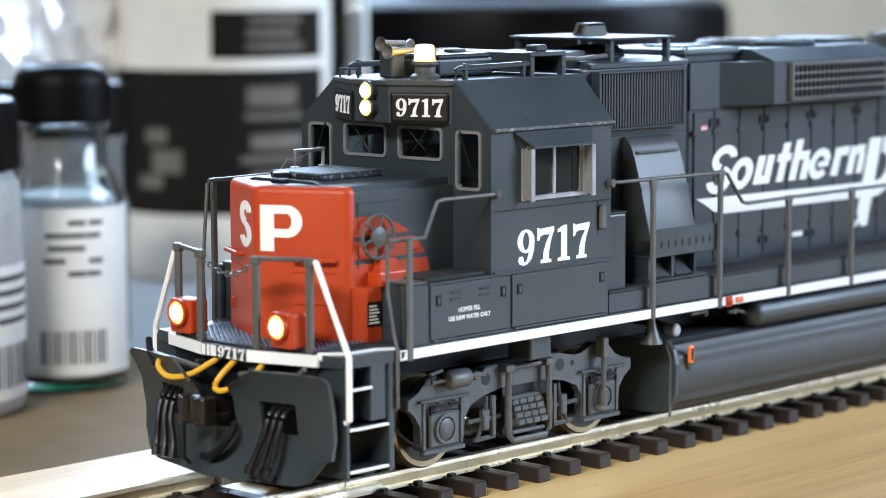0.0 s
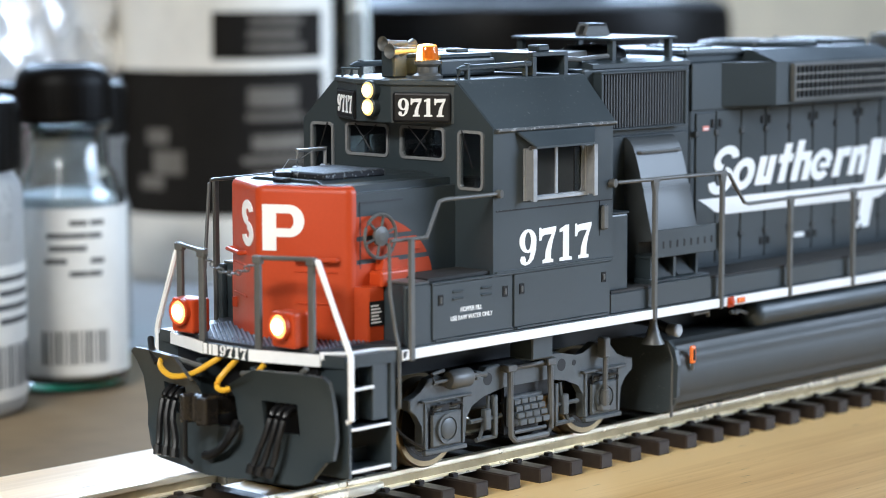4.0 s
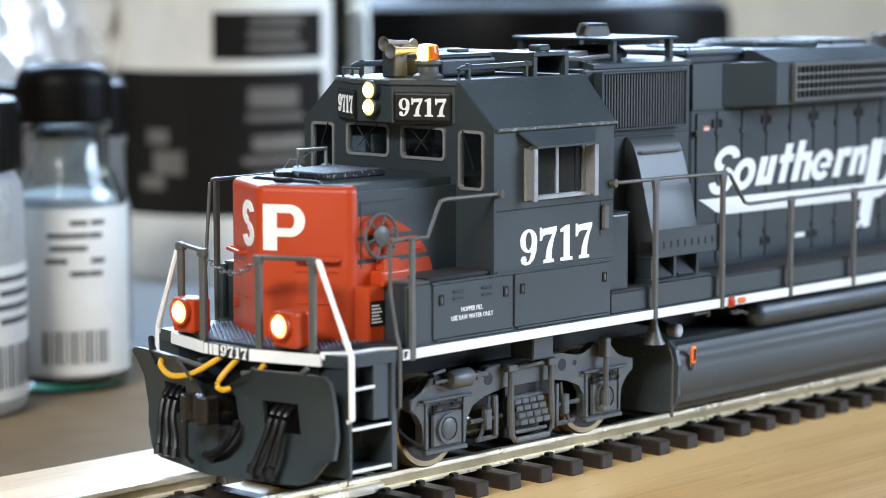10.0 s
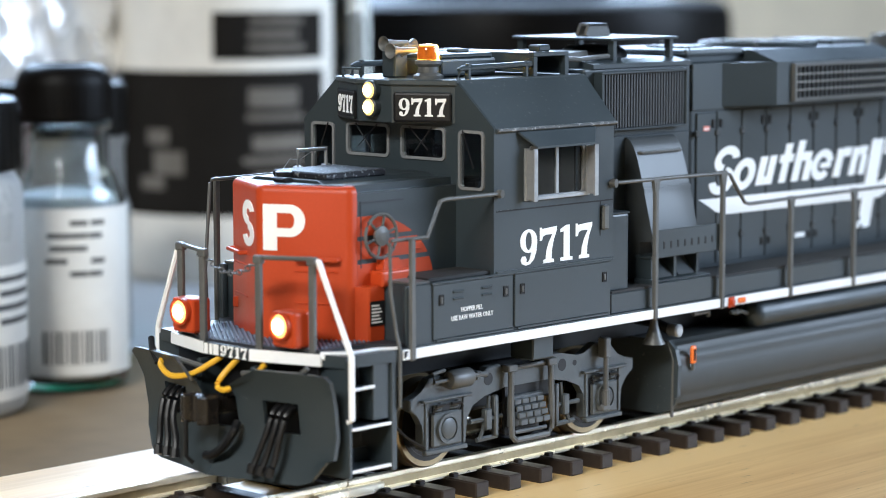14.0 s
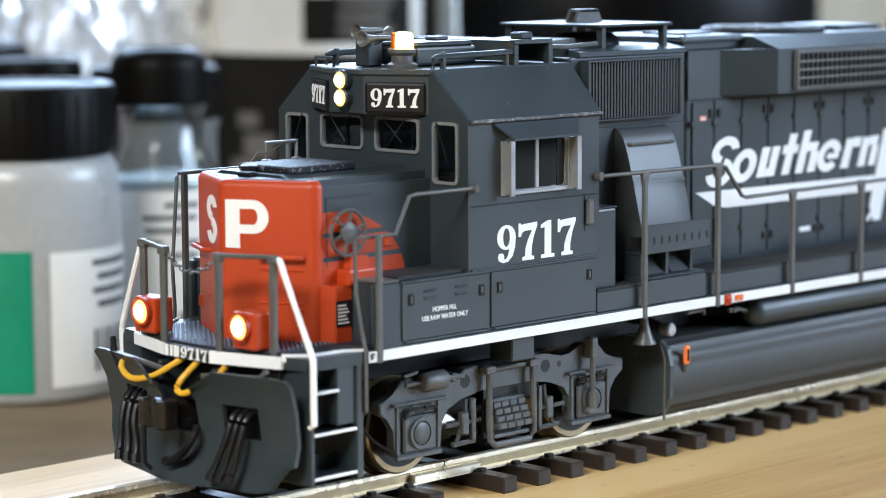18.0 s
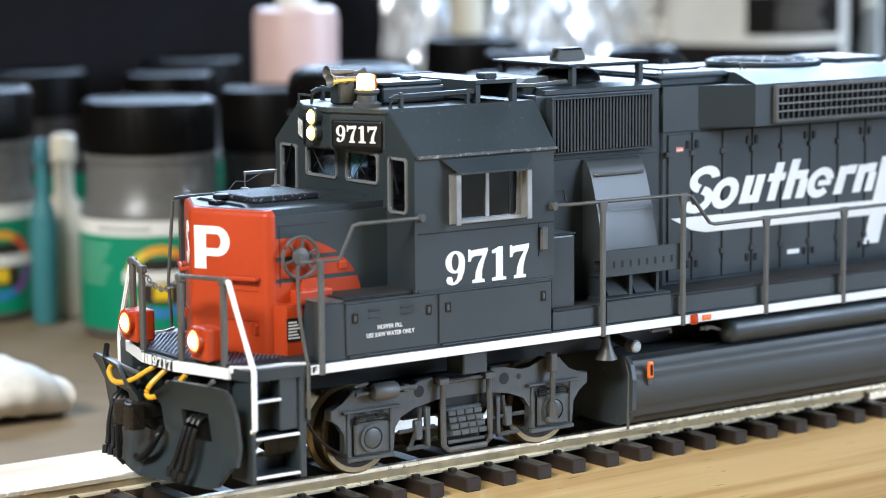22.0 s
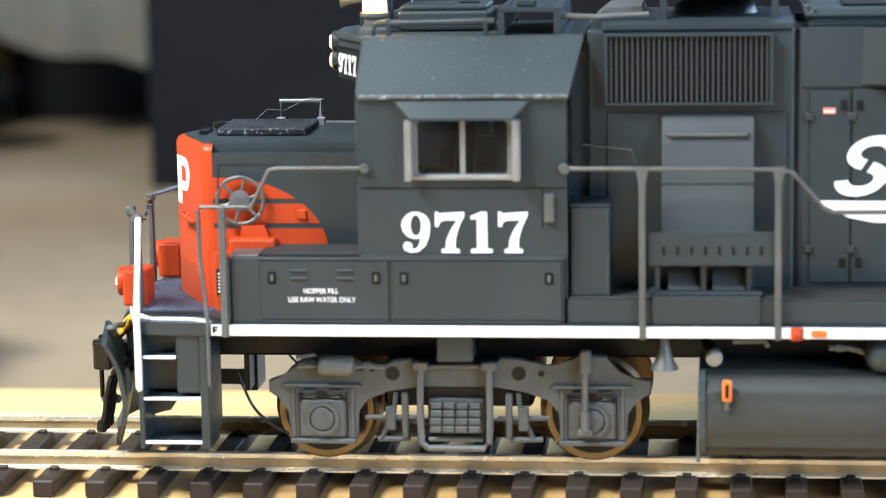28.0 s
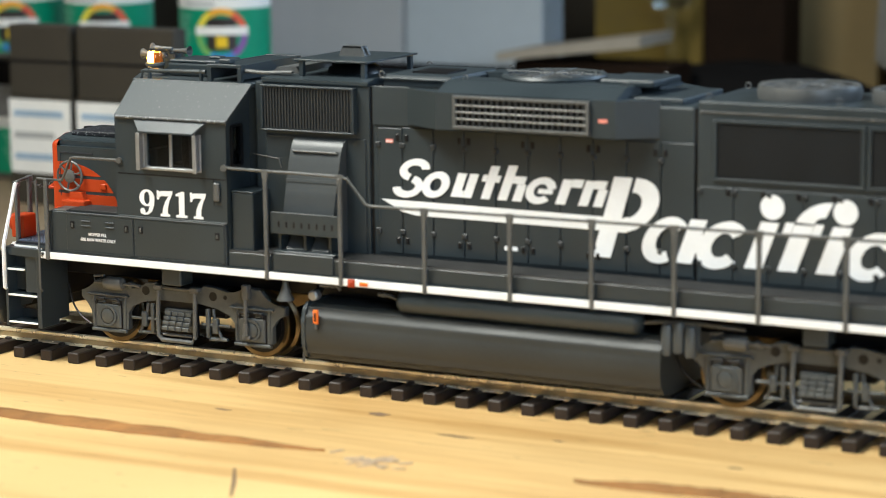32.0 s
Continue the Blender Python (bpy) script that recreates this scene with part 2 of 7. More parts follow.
def crescent(cx, cz, rx, rz, wall, a0, a1, steps=20):
    """The outline of a bent band: part of a ring between two angles (degrees)."""
    angles = [radians(a0 + (a1 - a0) * k / steps) for k in range(steps + 1)]
    rim = [(cx + rx * math.cos(a), cz + rz * math.sin(a)) for a in angles]
    return rim + [(cx + (rx - wall) * math.cos(a), cz + (rz - wall * 0.8) * math.sin(a)) for a in reversed(angles)]


# ---- bench, board and track ----
BENCH_Z, BOARD_Z = -9.0, -4.0


def wood(name, light, dark, rough=0.5):
    """Sawn pine: broad bands and fine rings along x, short dark flecks, faint stains."""
    m = bpy.data.materials.new(name)
    m.use_nodes = True
    nt = m.node_tree
    bsdf = nt.nodes["Principled BSDF"]
    tc = nt.nodes.new("ShaderNodeTexCoord")

    def streaks(stretch, detail, twist):
        mp, n = nt.nodes.new("ShaderNodeMapping"), nt.nodes.new("ShaderNodeTexNoise")
        mp.inputs["Scale"].default_value = stretch
        n.inputs["Scale"].default_value, n.inputs["Detail"].default_value, n.inputs["Distortion"].default_value = 1.0, detail, twist
        nt.links.new(tc.outputs["Object"], mp.inputs[0])
        nt.links.new(mp.outputs[0], n.inputs["Vector"])
        return n.outputs["Fac"]

    def math_node(kind, a, b, c=None):
        n = nt.nodes.new("ShaderNodeMath")
        n.operation = kind
        for i, v in enumerate((a, b, c)):
            if v is None:
                continue
            if isinstance(v, (int, float)):
                n.inputs[i].default_value = v
            else:
                nt.links.new(v, n.inputs[i])
        return n.outputs[0]

    bands, rings, fibre, flecks, stain = streaks((4, 38, 38), 4, 1.0), streaks((7, 210, 210), 5, 0.8), streaks((60, 1500, 1500), 2, 0), streaks((170, 1300, 1300), 2, 0.3), streaks((13, 16, 16), 3, 0)
    tone = math_node("MULTIPLY_ADD", rings, 0.7, math_node("MULTIPLY_ADD", fibre, 0.25, bands))
    ramp = nt.nodes.new("ShaderNodeValToRGB")
    ramp.color_ramp.elements[0].position, ramp.color_ramp.elements[0].color = 0.70, (*dark, 1)
    ramp.color_ramp.elements[1].position, ramp.color_ramp.elements[1].color = 1.08, (*light, 1)
    ramp.color_ramp.elements[1].position = 1.0
    nt.links.new(math_node("MULTIPLY", tone, 0.95), ramp.inputs[0])
    spots = nt.nodes.new("ShaderNodeMapRange")
    spots.inputs[1].default_value, spots.inputs[2].default_value, spots.inputs[3].default_value, spots.inputs[4].default_value = 0.69, 0.76, 1.0, 0.42
    nt.links.new(flecks, spots.inputs[0])
    dull = nt.nodes.new("ShaderNodeMapRange")
    dull.inputs[1].default_value, dull.inputs[2].default_value, dull.inputs[3].default_value, dull.inputs[4].default_value = 0.3, 0.6, 0.86, 1.04
    nt.links.new(stain, dull.inputs[0])
    mul = nt.nodes.new("ShaderNodeVectorMath")
    mul.operation = "SCALE"
    nt.links.new(ramp.outputs[0], mul.inputs[0])
    nt.links.new(math_node("MULTIPLY", spots.outputs[0], dull.outputs[0]), mul.inputs["Scale"])
    nt.links.new(mul.outputs[0], bsdf.inputs["Base Color"])
    bsdf.inputs["Roughness"].default_value = rough
    b = nt.nodes.new("ShaderNodeBump")
    b.inputs["Strength"].default_value, b.inputs["Distance"].default_value = 0.5, 0.12 * MM
    nt.links.new(tone, b.inputs["Height"])
    nt.links.new(b.outputs[0], bsdf.inputs["Normal"])
    return m


PINE = wood("pine_board", (0.75, 0.515, 0.225), (0.51, 0.30, 0.105), 0.36)
BENCH = mat("bench_top_paint", (0.25, 0.19, 0.12), 0.8, spec=0.12, spread=0.25, grain=120, big=9, bump=0.05)
# wall paint with the dimness of the unseen sides put into its colour
WALL_SHADE = mat("shade_toned_wall_paint", (0.15, 0.135, 0.115), 0.85, spread=0.1, grain=60, big=4, bump=0.05)
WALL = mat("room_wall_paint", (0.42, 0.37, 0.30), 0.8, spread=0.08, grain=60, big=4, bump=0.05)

bm = box(bmnew(), -1300, 900, -420, 700, BENCH_Z - 30, BENCH_Z, 1.5, 2)
tagged(part("workbench_top", bm, BENCH, None), "scuffed grey-brown workbench top under jars and board", "workbench", kind="structure")
bm = box(bmnew(), -900, 420, -150, 41, BENCH_Z, BOARD_Z, 0.6, 2)
board = tagged(part("wooden_board", bm, PINE, None), "pale pine board with knots carrying the model track", "board")

BARK = mat("brown_bark", (0.28, 0.13, 0.036), 0.75, spread=0.4, grain=700, big=120, bump=0.25)
KNOT = mat("dark_knot", (0.20, 0.13, 0.075), 0.6, spread=0.35, grain=900, big=200, bump=0.1)


def bark_strip(x0, x1, y0, y1, wide, seed):
    """A ragged seam of bark left in the board's face."""
    rnd = random.Random(seed)
    n = 70
    up, down = [], []
    a = b = 0.0
    for k in range(n + 1):
        u = k / n
        w = wide * min(1, u * 9, (1 - u) * 5) ** 0.6
        a, b = 0.8 * a + 0.5 * (rnd.random() - 0.5), 0.8 * b + 0.35 * (rnd.random() - 0.5)
        x, y = x0 + (x1 - x0) * u, y0 + (y1 - y0) * u + 0.9 * math.sin(u * 7)
        up.append((x, y + w / 2 + a * w * 0.35))
        down.append((x, y - w / 2 + b * w * 0.3))
    bm = bmnew()
    rows = [[bm.verts.new((p[0], p[1], z)) for p in line] for line, z in ((down, BOARD_Z + 0.02), (down, BOARD_Z + 0.18), ([((p[0] + q[0]) / 2, (p[1] + q[1]) / 2) for p, q in zip(up, down)], BOARD_Z + 0.5), (up, BOARD_Z + 0.15), (up, BOARD_Z + 0.02))]
    for v in rows[2]:
        v.co.z += 0.3 * (rnd.random() - 0.5)
    for p, q in zip(rows, rows[1:]):
        for k in range(n):
            bm.faces.new((p[k], p[k + 1], q[k + 1], q[k]))
    part("bark_seam", bm, BARK, board, "ragged brown bark seam")


bark_strip(-640, -461.5, -50.6, -51.6, 6.4, 5)
bark_strip(-418, -345, -50.2, -43.5, 5.0, 6)
for kx, ky, ra, rb in ((-466.0, -25.4, 1.9, 1.1), (-447.3, -33.2, 3.2, 0.5), (-398.7, -32.1, 1.2, 0.35), (-492.0, -34.0, 1.6, 0.4), (-430.5, -28.8, 0.9, 0.35)):
    bm = bmnew()
    prism(bm, [(kx + ra * (1 + 0.2 * math.sin(5 * a)) * math.cos(a), ky + rb * (1 + 0.25 * math.sin(4 * a)) * math.sin(a)) for a in [i * math.tau / 22 for i in range(22)]], "z", BOARD_Z + 0.01, BOARD_Z + 0.05)
    part("knot", bm, KNOT, board, "small dark knot")
SPLINTER = mat("grey_splinter", (0.42, 0.34, 0.25), 0.8, spread=0.3)
rnd = random.Random(21)
for k in range(26):
    x, y, a = -452.6 + rnd.gauss(0, 3.2), -54.0 + rnd.gauss(0, 1.6), rnd.uniform(-0.6, 0.6)
    part("splinter", rod(bmnew(), [(x, y, BOARD_Z + 0.05), (x + 2.4 * math.cos(a), y + 2.4 * math.sin(a), BOARD_Z + 0.15 + 0.5 * rnd.random())], 0.14, 5), SPLINTER, board)
part("crack", prism(bmnew(), [(-469.4, -66), (-468.9, -66), (-464.4, -73), (-460.6, -80), (-461.2, -80), (-465.2, -73)], "z", BOARD_Z + 0.01, BOARD_Z + 0.04), KNOT, board)

# room round the bench; unseen walls and ceiling are coloured dark for a dim room
bm = box(bmnew(), -2600, 2400, 1500, 1540, -760, 1700)
tagged(part("wall_back", bm, WALL, None), "beige painted wall behind the bench", "wall", kind="structure")
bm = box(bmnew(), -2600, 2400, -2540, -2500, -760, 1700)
tagged(part("wall_front", bm, WALL_SHADE, None), "unseen workroom wall, its shade put into the brown-grey colour", "wall", kind="structure")
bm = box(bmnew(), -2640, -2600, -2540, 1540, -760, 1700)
tagged(part("wall_left", bm, WALL_SHADE, None), "unseen workroom wall, its shade put into the brown-grey colour", "wall", kind="structure")
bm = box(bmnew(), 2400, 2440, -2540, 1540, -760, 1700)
tagged(part("wall_right", bm, WALL_SHADE, None), "unseen workroom wall, its shade put into the brown-grey colour", "wall", kind="structure")
bm = box(bmnew(), -2640, 2440, -2540, 1540, 1700, 1740)
tagged(part("ceiling", bm, mat("ceiling_paint", (0.26, 0.255, 0.245), 0.9, spread=0.05, grain=40, big=3, bump=0.05), None), "plain unseen workroom ceiling, coloured dark to cut bounced light", "ceiling", kind="structure")
bm = box(bmnew(), -2640, 2440, -2540, 1540, -800, -760)
tagged(part("floor", bm, mat("floor_board", (0.2, 0.15, 0.1), 0.6, spread=0.2, grain=60, big=4, bump=0.1), None), "plain brown floor of the workroom", "floor", kind="structure")


def build_track():
    track = thing("model_railway_track", "nickel-silver rails on dark brown plastic ties laid on the board", "track")
    head = [(0.3, -0.75), (0.55, -0.55), (0.55, -0.08), (0.42, 0.0), (-0.42, 0.0), (-0.55, -0.08), (-0.55, -0.55), (-0.3, -0.75)]
    web = [(-0.3, -1.7), (0.3, -1.7), (0.3, -0.75), (-0.3, -0.75)]
    foot = [(-1.1, -2.1), (1.1, -2.1), (1.1, -1.85), (0.3, -1.7), (-0.3, -1.7), (-1.1, -1.85)]
    for y in (-8.8, 8.8):
        for x0, x1 in ((-870, -13.2), (-12.9, 400)):
            rl = part("rail", prism(bmnew(), [(p[0] + y, p[1]) for p in head], "x", x0, x1), STEEL, track, "worn nickel-silver rail")
            part("rail_web", prism(bmnew(), [(p[0] + y, p[1]) for p in web], "x", x0, x1), WEB, rl, "tarnished rail side")
            part("rail_foot", prism(bmnew(), [(p[0] + y, p[1]) for p in foot], "x", x0, x1), STEEL, rl)
        bm = box(bmnew(), -19, -7, y - 1.2, y + 1.2, -2.0, -0.85, 0.2)
        part("rail_joiner", bm, STEEL, track)
    bm = box(bmnew(), -1.28, 1.28, -15.7, 15.7, BOARD_Z, -1.95, 0.2)
    for y in (-8.8, 8.8):
        for s in (-1.75, 1.75):
            box(bm, -0.55, 0.55, y + s - 0.45, y + s + 0.45, -2.2, -1.5, 0.12)
    first = part("tie", bm, TIE, track)
    xs = [-7.5 + 6.3 * i for i in range(0, 63)] + [-20.5 - 6.3 * i for i in range(0, 134)]
    first.location.x = xs[0] * MM
    for x in xs[1:]:
        o = first.copy()
        scene.collection.objects.link(o)
        o.parent = track
        o.location.x = x * MM
    return track


build_track()

# ---- the locomotive, front towards -x, first axle at x = 0, rail head at z = 0 ----


def holed(bm, u0, u1, v0, v1, holes, put, a, b):
    """A wall with rectangular openings: u and v run along it, a and b are its two faces."""
    us = sorted({u0, u1, *[h[0] for h in holes], *[h[1] for h in holes]})
    vs = sorted({v0, v1, *[h[2] for h in holes], *[h[3] for h in holes]})
    for i in range(len(us) - 1):
        for j in range(len(vs) - 1):
            cu, cv = (us[i] + us[i + 1]) / 2, (vs[j] + vs[j + 1]) / 2
            if any(h[0] < cu < h[1] and h[2] < cv < h[3] for h in holes):
                continue
            (x0, y0, z0), (x1, y1, z1) = put(us[i], a, vs[j]), put(us[i + 1], b, vs[j + 1])
            box(bm, x0, x1, y0, y1, z0, z1)
    bmesh.ops.remove_doubles(bm, verts=bm.verts, dist=1e-4)
    return bm


def along_side(u, d, v):
    return (u, d, v)


def along_front(u, d, v):
    return (d, u, v)


def figure(kind):
    """Outlines of one slab-footed figure in a box one unit high: outer line, and the line of its hole if it has one."""
    if kind == "9":
        ring = [(0.33 + 0.31 * math.cos(i * math.tau / 20), 0.67 + 0.33 * math.sin(i * math.tau / 20)) for i in range(20)]
        hole = [(0.33 + 0.12 * math.cos(i * math.tau / 20), 0.67 + 0.25 * math.sin(i * math.tau / 20)) for i in range(20)]
        tail = [(0.64, 0.68), (0.62, 0.40), (0.53, 0.16), (0.38, 0.03), (0.22, 0.0), (0.08, 0.06), (0.04, 0.16), (0.09, 0.26), (0.20, 0.26), (0.25, 0.17), (0.24, 0.10), (0.31, 0.09), (0.38, 0.17), (0.43, 0.34), (0.45, 0.60)]
        return ring, hole, tail
    if kind == "7":
        return [(0.03, 0.64), (0.03, 1.0), (0.09, 1.0), (0.12, 0.95), (0.20, 0.97), (0.66, 1.0), (0.66, 0.90), (0.54, 0.62), (0.47, 0.34), (0.46, 0.11), (0.55, 0.09), (0.55, 0), (0.16, 0), (0.16, 0.09), (0.25, 0.11), (0.27, 0.32), (0.36, 0.56), (0.50, 0.79), (0.24, 0.79), (0.14, 0.75), (0.10, 0.64)], None, None
    return [(0.10, 0), (0.56, 0), (0.56, 0.09), (0.45, 0.11), (0.45, 1.0), (0.33, 1.0), (0.10, 0.90), (0.10, 0.81), (0.23, 0.83), (0.23, 0.11), (0.10, 0.09)], None, None


def slab_number(parent, height, m, depth, material, name="road_number", wide=1.0):
    """The road number in slab-footed figures, its lower left corner at m."""
    x = 0.0
    for kind in "9717":
        ring, hole, tail = figure(kind)
        bm = bmnew()
        def at(p, h):
            return m @ Vector(((x + p[0]) * height * wide, p[1] * height, h))
        if hole:
            loops = [[bm.verts.new(at(p, h)) for p in line] for line, h in ((ring, 0), (ring, depth), (hole, depth), (hole, 0))]
            n = len(ring)
            for i in range(4):
                p, q = loops[i], loops[(i + 1) % 4]
                for k in range(n):
                    bm.faces.new((p[k], p[(k + 1) % n], q[(k + 1) % n], q[k]))
            ring = tail
            depth_here = depth * 0.97
        else:
            depth_here = depth
        lo, hi = [bm.verts.new(at(p, 0)) for p in ring], [bm.verts.new(at(p, depth_here)) for p in ring]
        bm.faces.new(lo), bm.faces.new(hi)
        for k in range(len(ring)):
            bm.faces.new((lo[k], lo[(k + 1) % len(ring)], hi[(k + 1) % len(ring)], hi[k]))
        part(name, bm, material, parent)
        x += {"9": 0.72, "7": 0.70, "1": 0.66}[kind]


loco = thing("model_locomotive", "dark grey model diesel locomotive with scarlet nose and white markings", "locomotive")


def window_frame(parent, u0, u1, v0, v1, put, a, b, edge=0.5, glass=True, name="window", moulding=None):
    """A rounded moulded frame with a clear pane."""
    def ring(grow, r):
        pts = []
        for cu, cv, a0 in ((u1 + grow - r, v1 + grow - r, 0), (u0 - grow + r, v1 + grow - r, 90), (u0 - grow + r, v0 - grow + r, 180), (u1 + grow - r, v0 - grow + r, 270)):
            pts += [(cu + r * math.cos(radians(a0 + 22.5 * k)), cv + r * math.sin(radians(a0 + 22.5 * k))) for k in range(5)]
        return pts
    bm = bmnew()
    loops = [[bm.verts.new(put(u, h, v)) for u, v in ring(g, r)] for g, r, h in ((edge, 0.75, a), (edge, 0.75, b), (-0.15, 0.45, b), (-0.15, 0.45, a))]
    n = len(loops[0])
    for p, q in zip(loops, loops[1:] + loops[:1]):
        for k in range(n):
            bm.faces.new((p[k], p[(k + 1) % n], q[(k + 1) % n], q[k]))
    fr = part(name, bm, moulding or PANE_FRAME, parent, "clear pane in a rounded moulded frame")
    if glass:
        bm = bmnew()
        mid = (a + b) / 2
        (x0, y0, z0), (x1, y1, z1) = put(u0 + 0.1, mid - 0.08, v0 + 0.1), put(u1 - 0.1, mid + 0.08, v1 - 0.1)
        g = part("pane", box(bm, x0, x1, y0, y1, z0, z1), GLASS, fr)
        g.visible_shadow = False
    return fr


def build_frame():
    # deck, sill and tank
    bm = box(bmnew(), -20, 178, -8.5, 8.5, 11.8, 16.1, 0.3)
    part("underframe", bm, BLACK, loco, "black cast frame")
    bm = prism(bmnew(), [(-24.4, -4.2), (-21.6, -13.7), (-21.0, -17.2), (-12.0, -17.9), (176, -17.9), (182, -13.7), (182, 13.7), (176, 17.9), (-12.0, 17.9), (-21.0, 17.2), (-21.6, 13.7), (-24.4, 4.2)], "z", 16.1, 17.6)
    part("deck", bm, GREY, loco)
    bm = prism(bmnew(), [(-24.1, -4.1), (-21.4, -13.2), (-14.0, -13.4), (-11.0, -17.2), (-9.8, -17.2), (-9.8, 17.2), (-11.0, 17.2), (-14.0, 13.4), (-21.4, 13.2), (-24.1, 4.1)], "z", 17.6, 18.0)
    # the plate's dark colour also stands for shade between the lugs
    plat = part("front_platform", bm, PLATE, loco, "dark ribbed tread plate")
    bm = bmnew()
    for k in range(-26, 27):
        for i in range(-26, 27):
            x, y = -17.0 + 0.36 * (k + i), 0.46 * (k - i)
            half = min(13.0, 4.0 + (x + 24.1) * 3.37) - 0.5
            if -23.6 < x < -10.4 and abs(y) < half:
                lo = [bm.verts.new((x + a * 0.30 + b * 0.13, y + a * 0.30 - b * 0.13, 18.0)) for a, b in ((-1, 0), (0, 1), (1, 0), (0, -1))]
                hi = [bm.verts.new((x + a * 0.24 + b * 0.08, y + a * 0.24 - b * 0.08, 18.2)) for a, b in ((-1, 0), (0, 1), (1, 0), (0, -1))]
                for q in range(4):
                    bm.faces.new((lo[q], lo[(q + 1) % 4], hi[(q + 1) % 4], hi[q]))
                bm.faces.new(hi)
    bmesh.ops.recalc_face_normals(bm, faces=bm.faces[:])
    # blue window reflection is put into the lugs' base colour
    part("tread_pattern", bm, mat("sky_tinted_tread", (0.13, 0.17, 0.24), 0.30, spread=0.25, grain=2000, big=300, bump=0.02), plat, "raised diagonal tread lugs, tinted blue for the window's reflection")
    for s in (-1, 1):
        y0, y1 = sorted((s * 17.9, s * 18.15))
        part("sill_stripe", box(bmnew(), -12.0, 176, y0, y1, 16.2, 17.45, 0.05), WHITE, loco, "white painted sill edge")
        ys = sorted((s * 12.0, s * 17.3))
        part("walkway_box", box(bmnew(), 28.9, 172, *ys, 17.6, 20.3, 0.1), GREY, loco)
        ys = sorted((s * 10.2, s * 17.2))
        part("walkway", box(bmnew(), 29.1, 171.8, *ys, 20.3, 20.65, 0.05), TREAD, loco, "dark gritty walkway tread")
        # end plate wings
        a, b = (-24.5, 4.2 * s), (-21.7, 13.9 * s)
        bm = prism(bmnew(), [a, b, (b[0] - 0.35, b[1]), (a[0] - 0.35, a[1])], "z", 16.15, 17.6)
        part("end_stripe", bm, WHITE, loco, "white painted end sill")
        bm = prism(bmnew(), [(-21.9, 13.8 * s), (-19.5, 16.2 * s), (-14.5, 16.4 * s), (-12.1, 17.9 * s), (-12.1, 17.5 * s), (-14.4, 16.0 * s), (-19.4, 15.8 * s), (-21.6, 13.5 * s)], "z", 17.0, 17.9)
        part("step_edge", bm, WHITE, loco)
    plate = part("number_plate_strip", box(bmnew(), -24.95, -24.5, -4.2, 4.2, 16.1, 17.7, 0.05), GREY, loco)
    slab_number(plate, 1.4, frame_of((-25.0, 0.9, 16.25), (0, -1, 0), (0, 0, 1)), 0.1, WHITE, name="end_number", wide=1.3)
    bm = bmnew()
    for q in ((4.0, 3.3), (3.0, 2.5), (2.3, 1.3)):
        box(bm, -25.02, -24.94, q[1], q[0], 16.25, 17.6)
    part("mark_bars", bm, WHITE, plate)
    part("end_mark", prism(bmnew(), [(-11.8, 16.5), (-11.8, 17.3), (-11.2, 17.3), (-11.2, 17.1), (-11.55, 17.1), (-11.55, 16.95), (-11.3, 16.95), (-11.3, 16.75), (-11.55, 16.75), (-11.55, 16.5)], "y", -18.25, -18.14), BLACK, loco, "black letter F on the sill")
    # reflectors
    for x0, x1, m, lab in ((53.9, 55.3, RED, "red lens by the sill"), (56.2, 57.9, ORANGE, "orange reflector plate")):
        part("reflector", box(bmnew(), x0, x1, -18.4, -18.1, 16.0 if m is RED else 16.4, 17.5 if m is RED else 17.2, 0.12), m, loco, lab)
    part("lens", turned(bmnew(), [(0.5, 0), (0.5, -0.25), (0.25, -0.4)], (54.6, -18.35, 16.75), "y", 14), RED, loco)


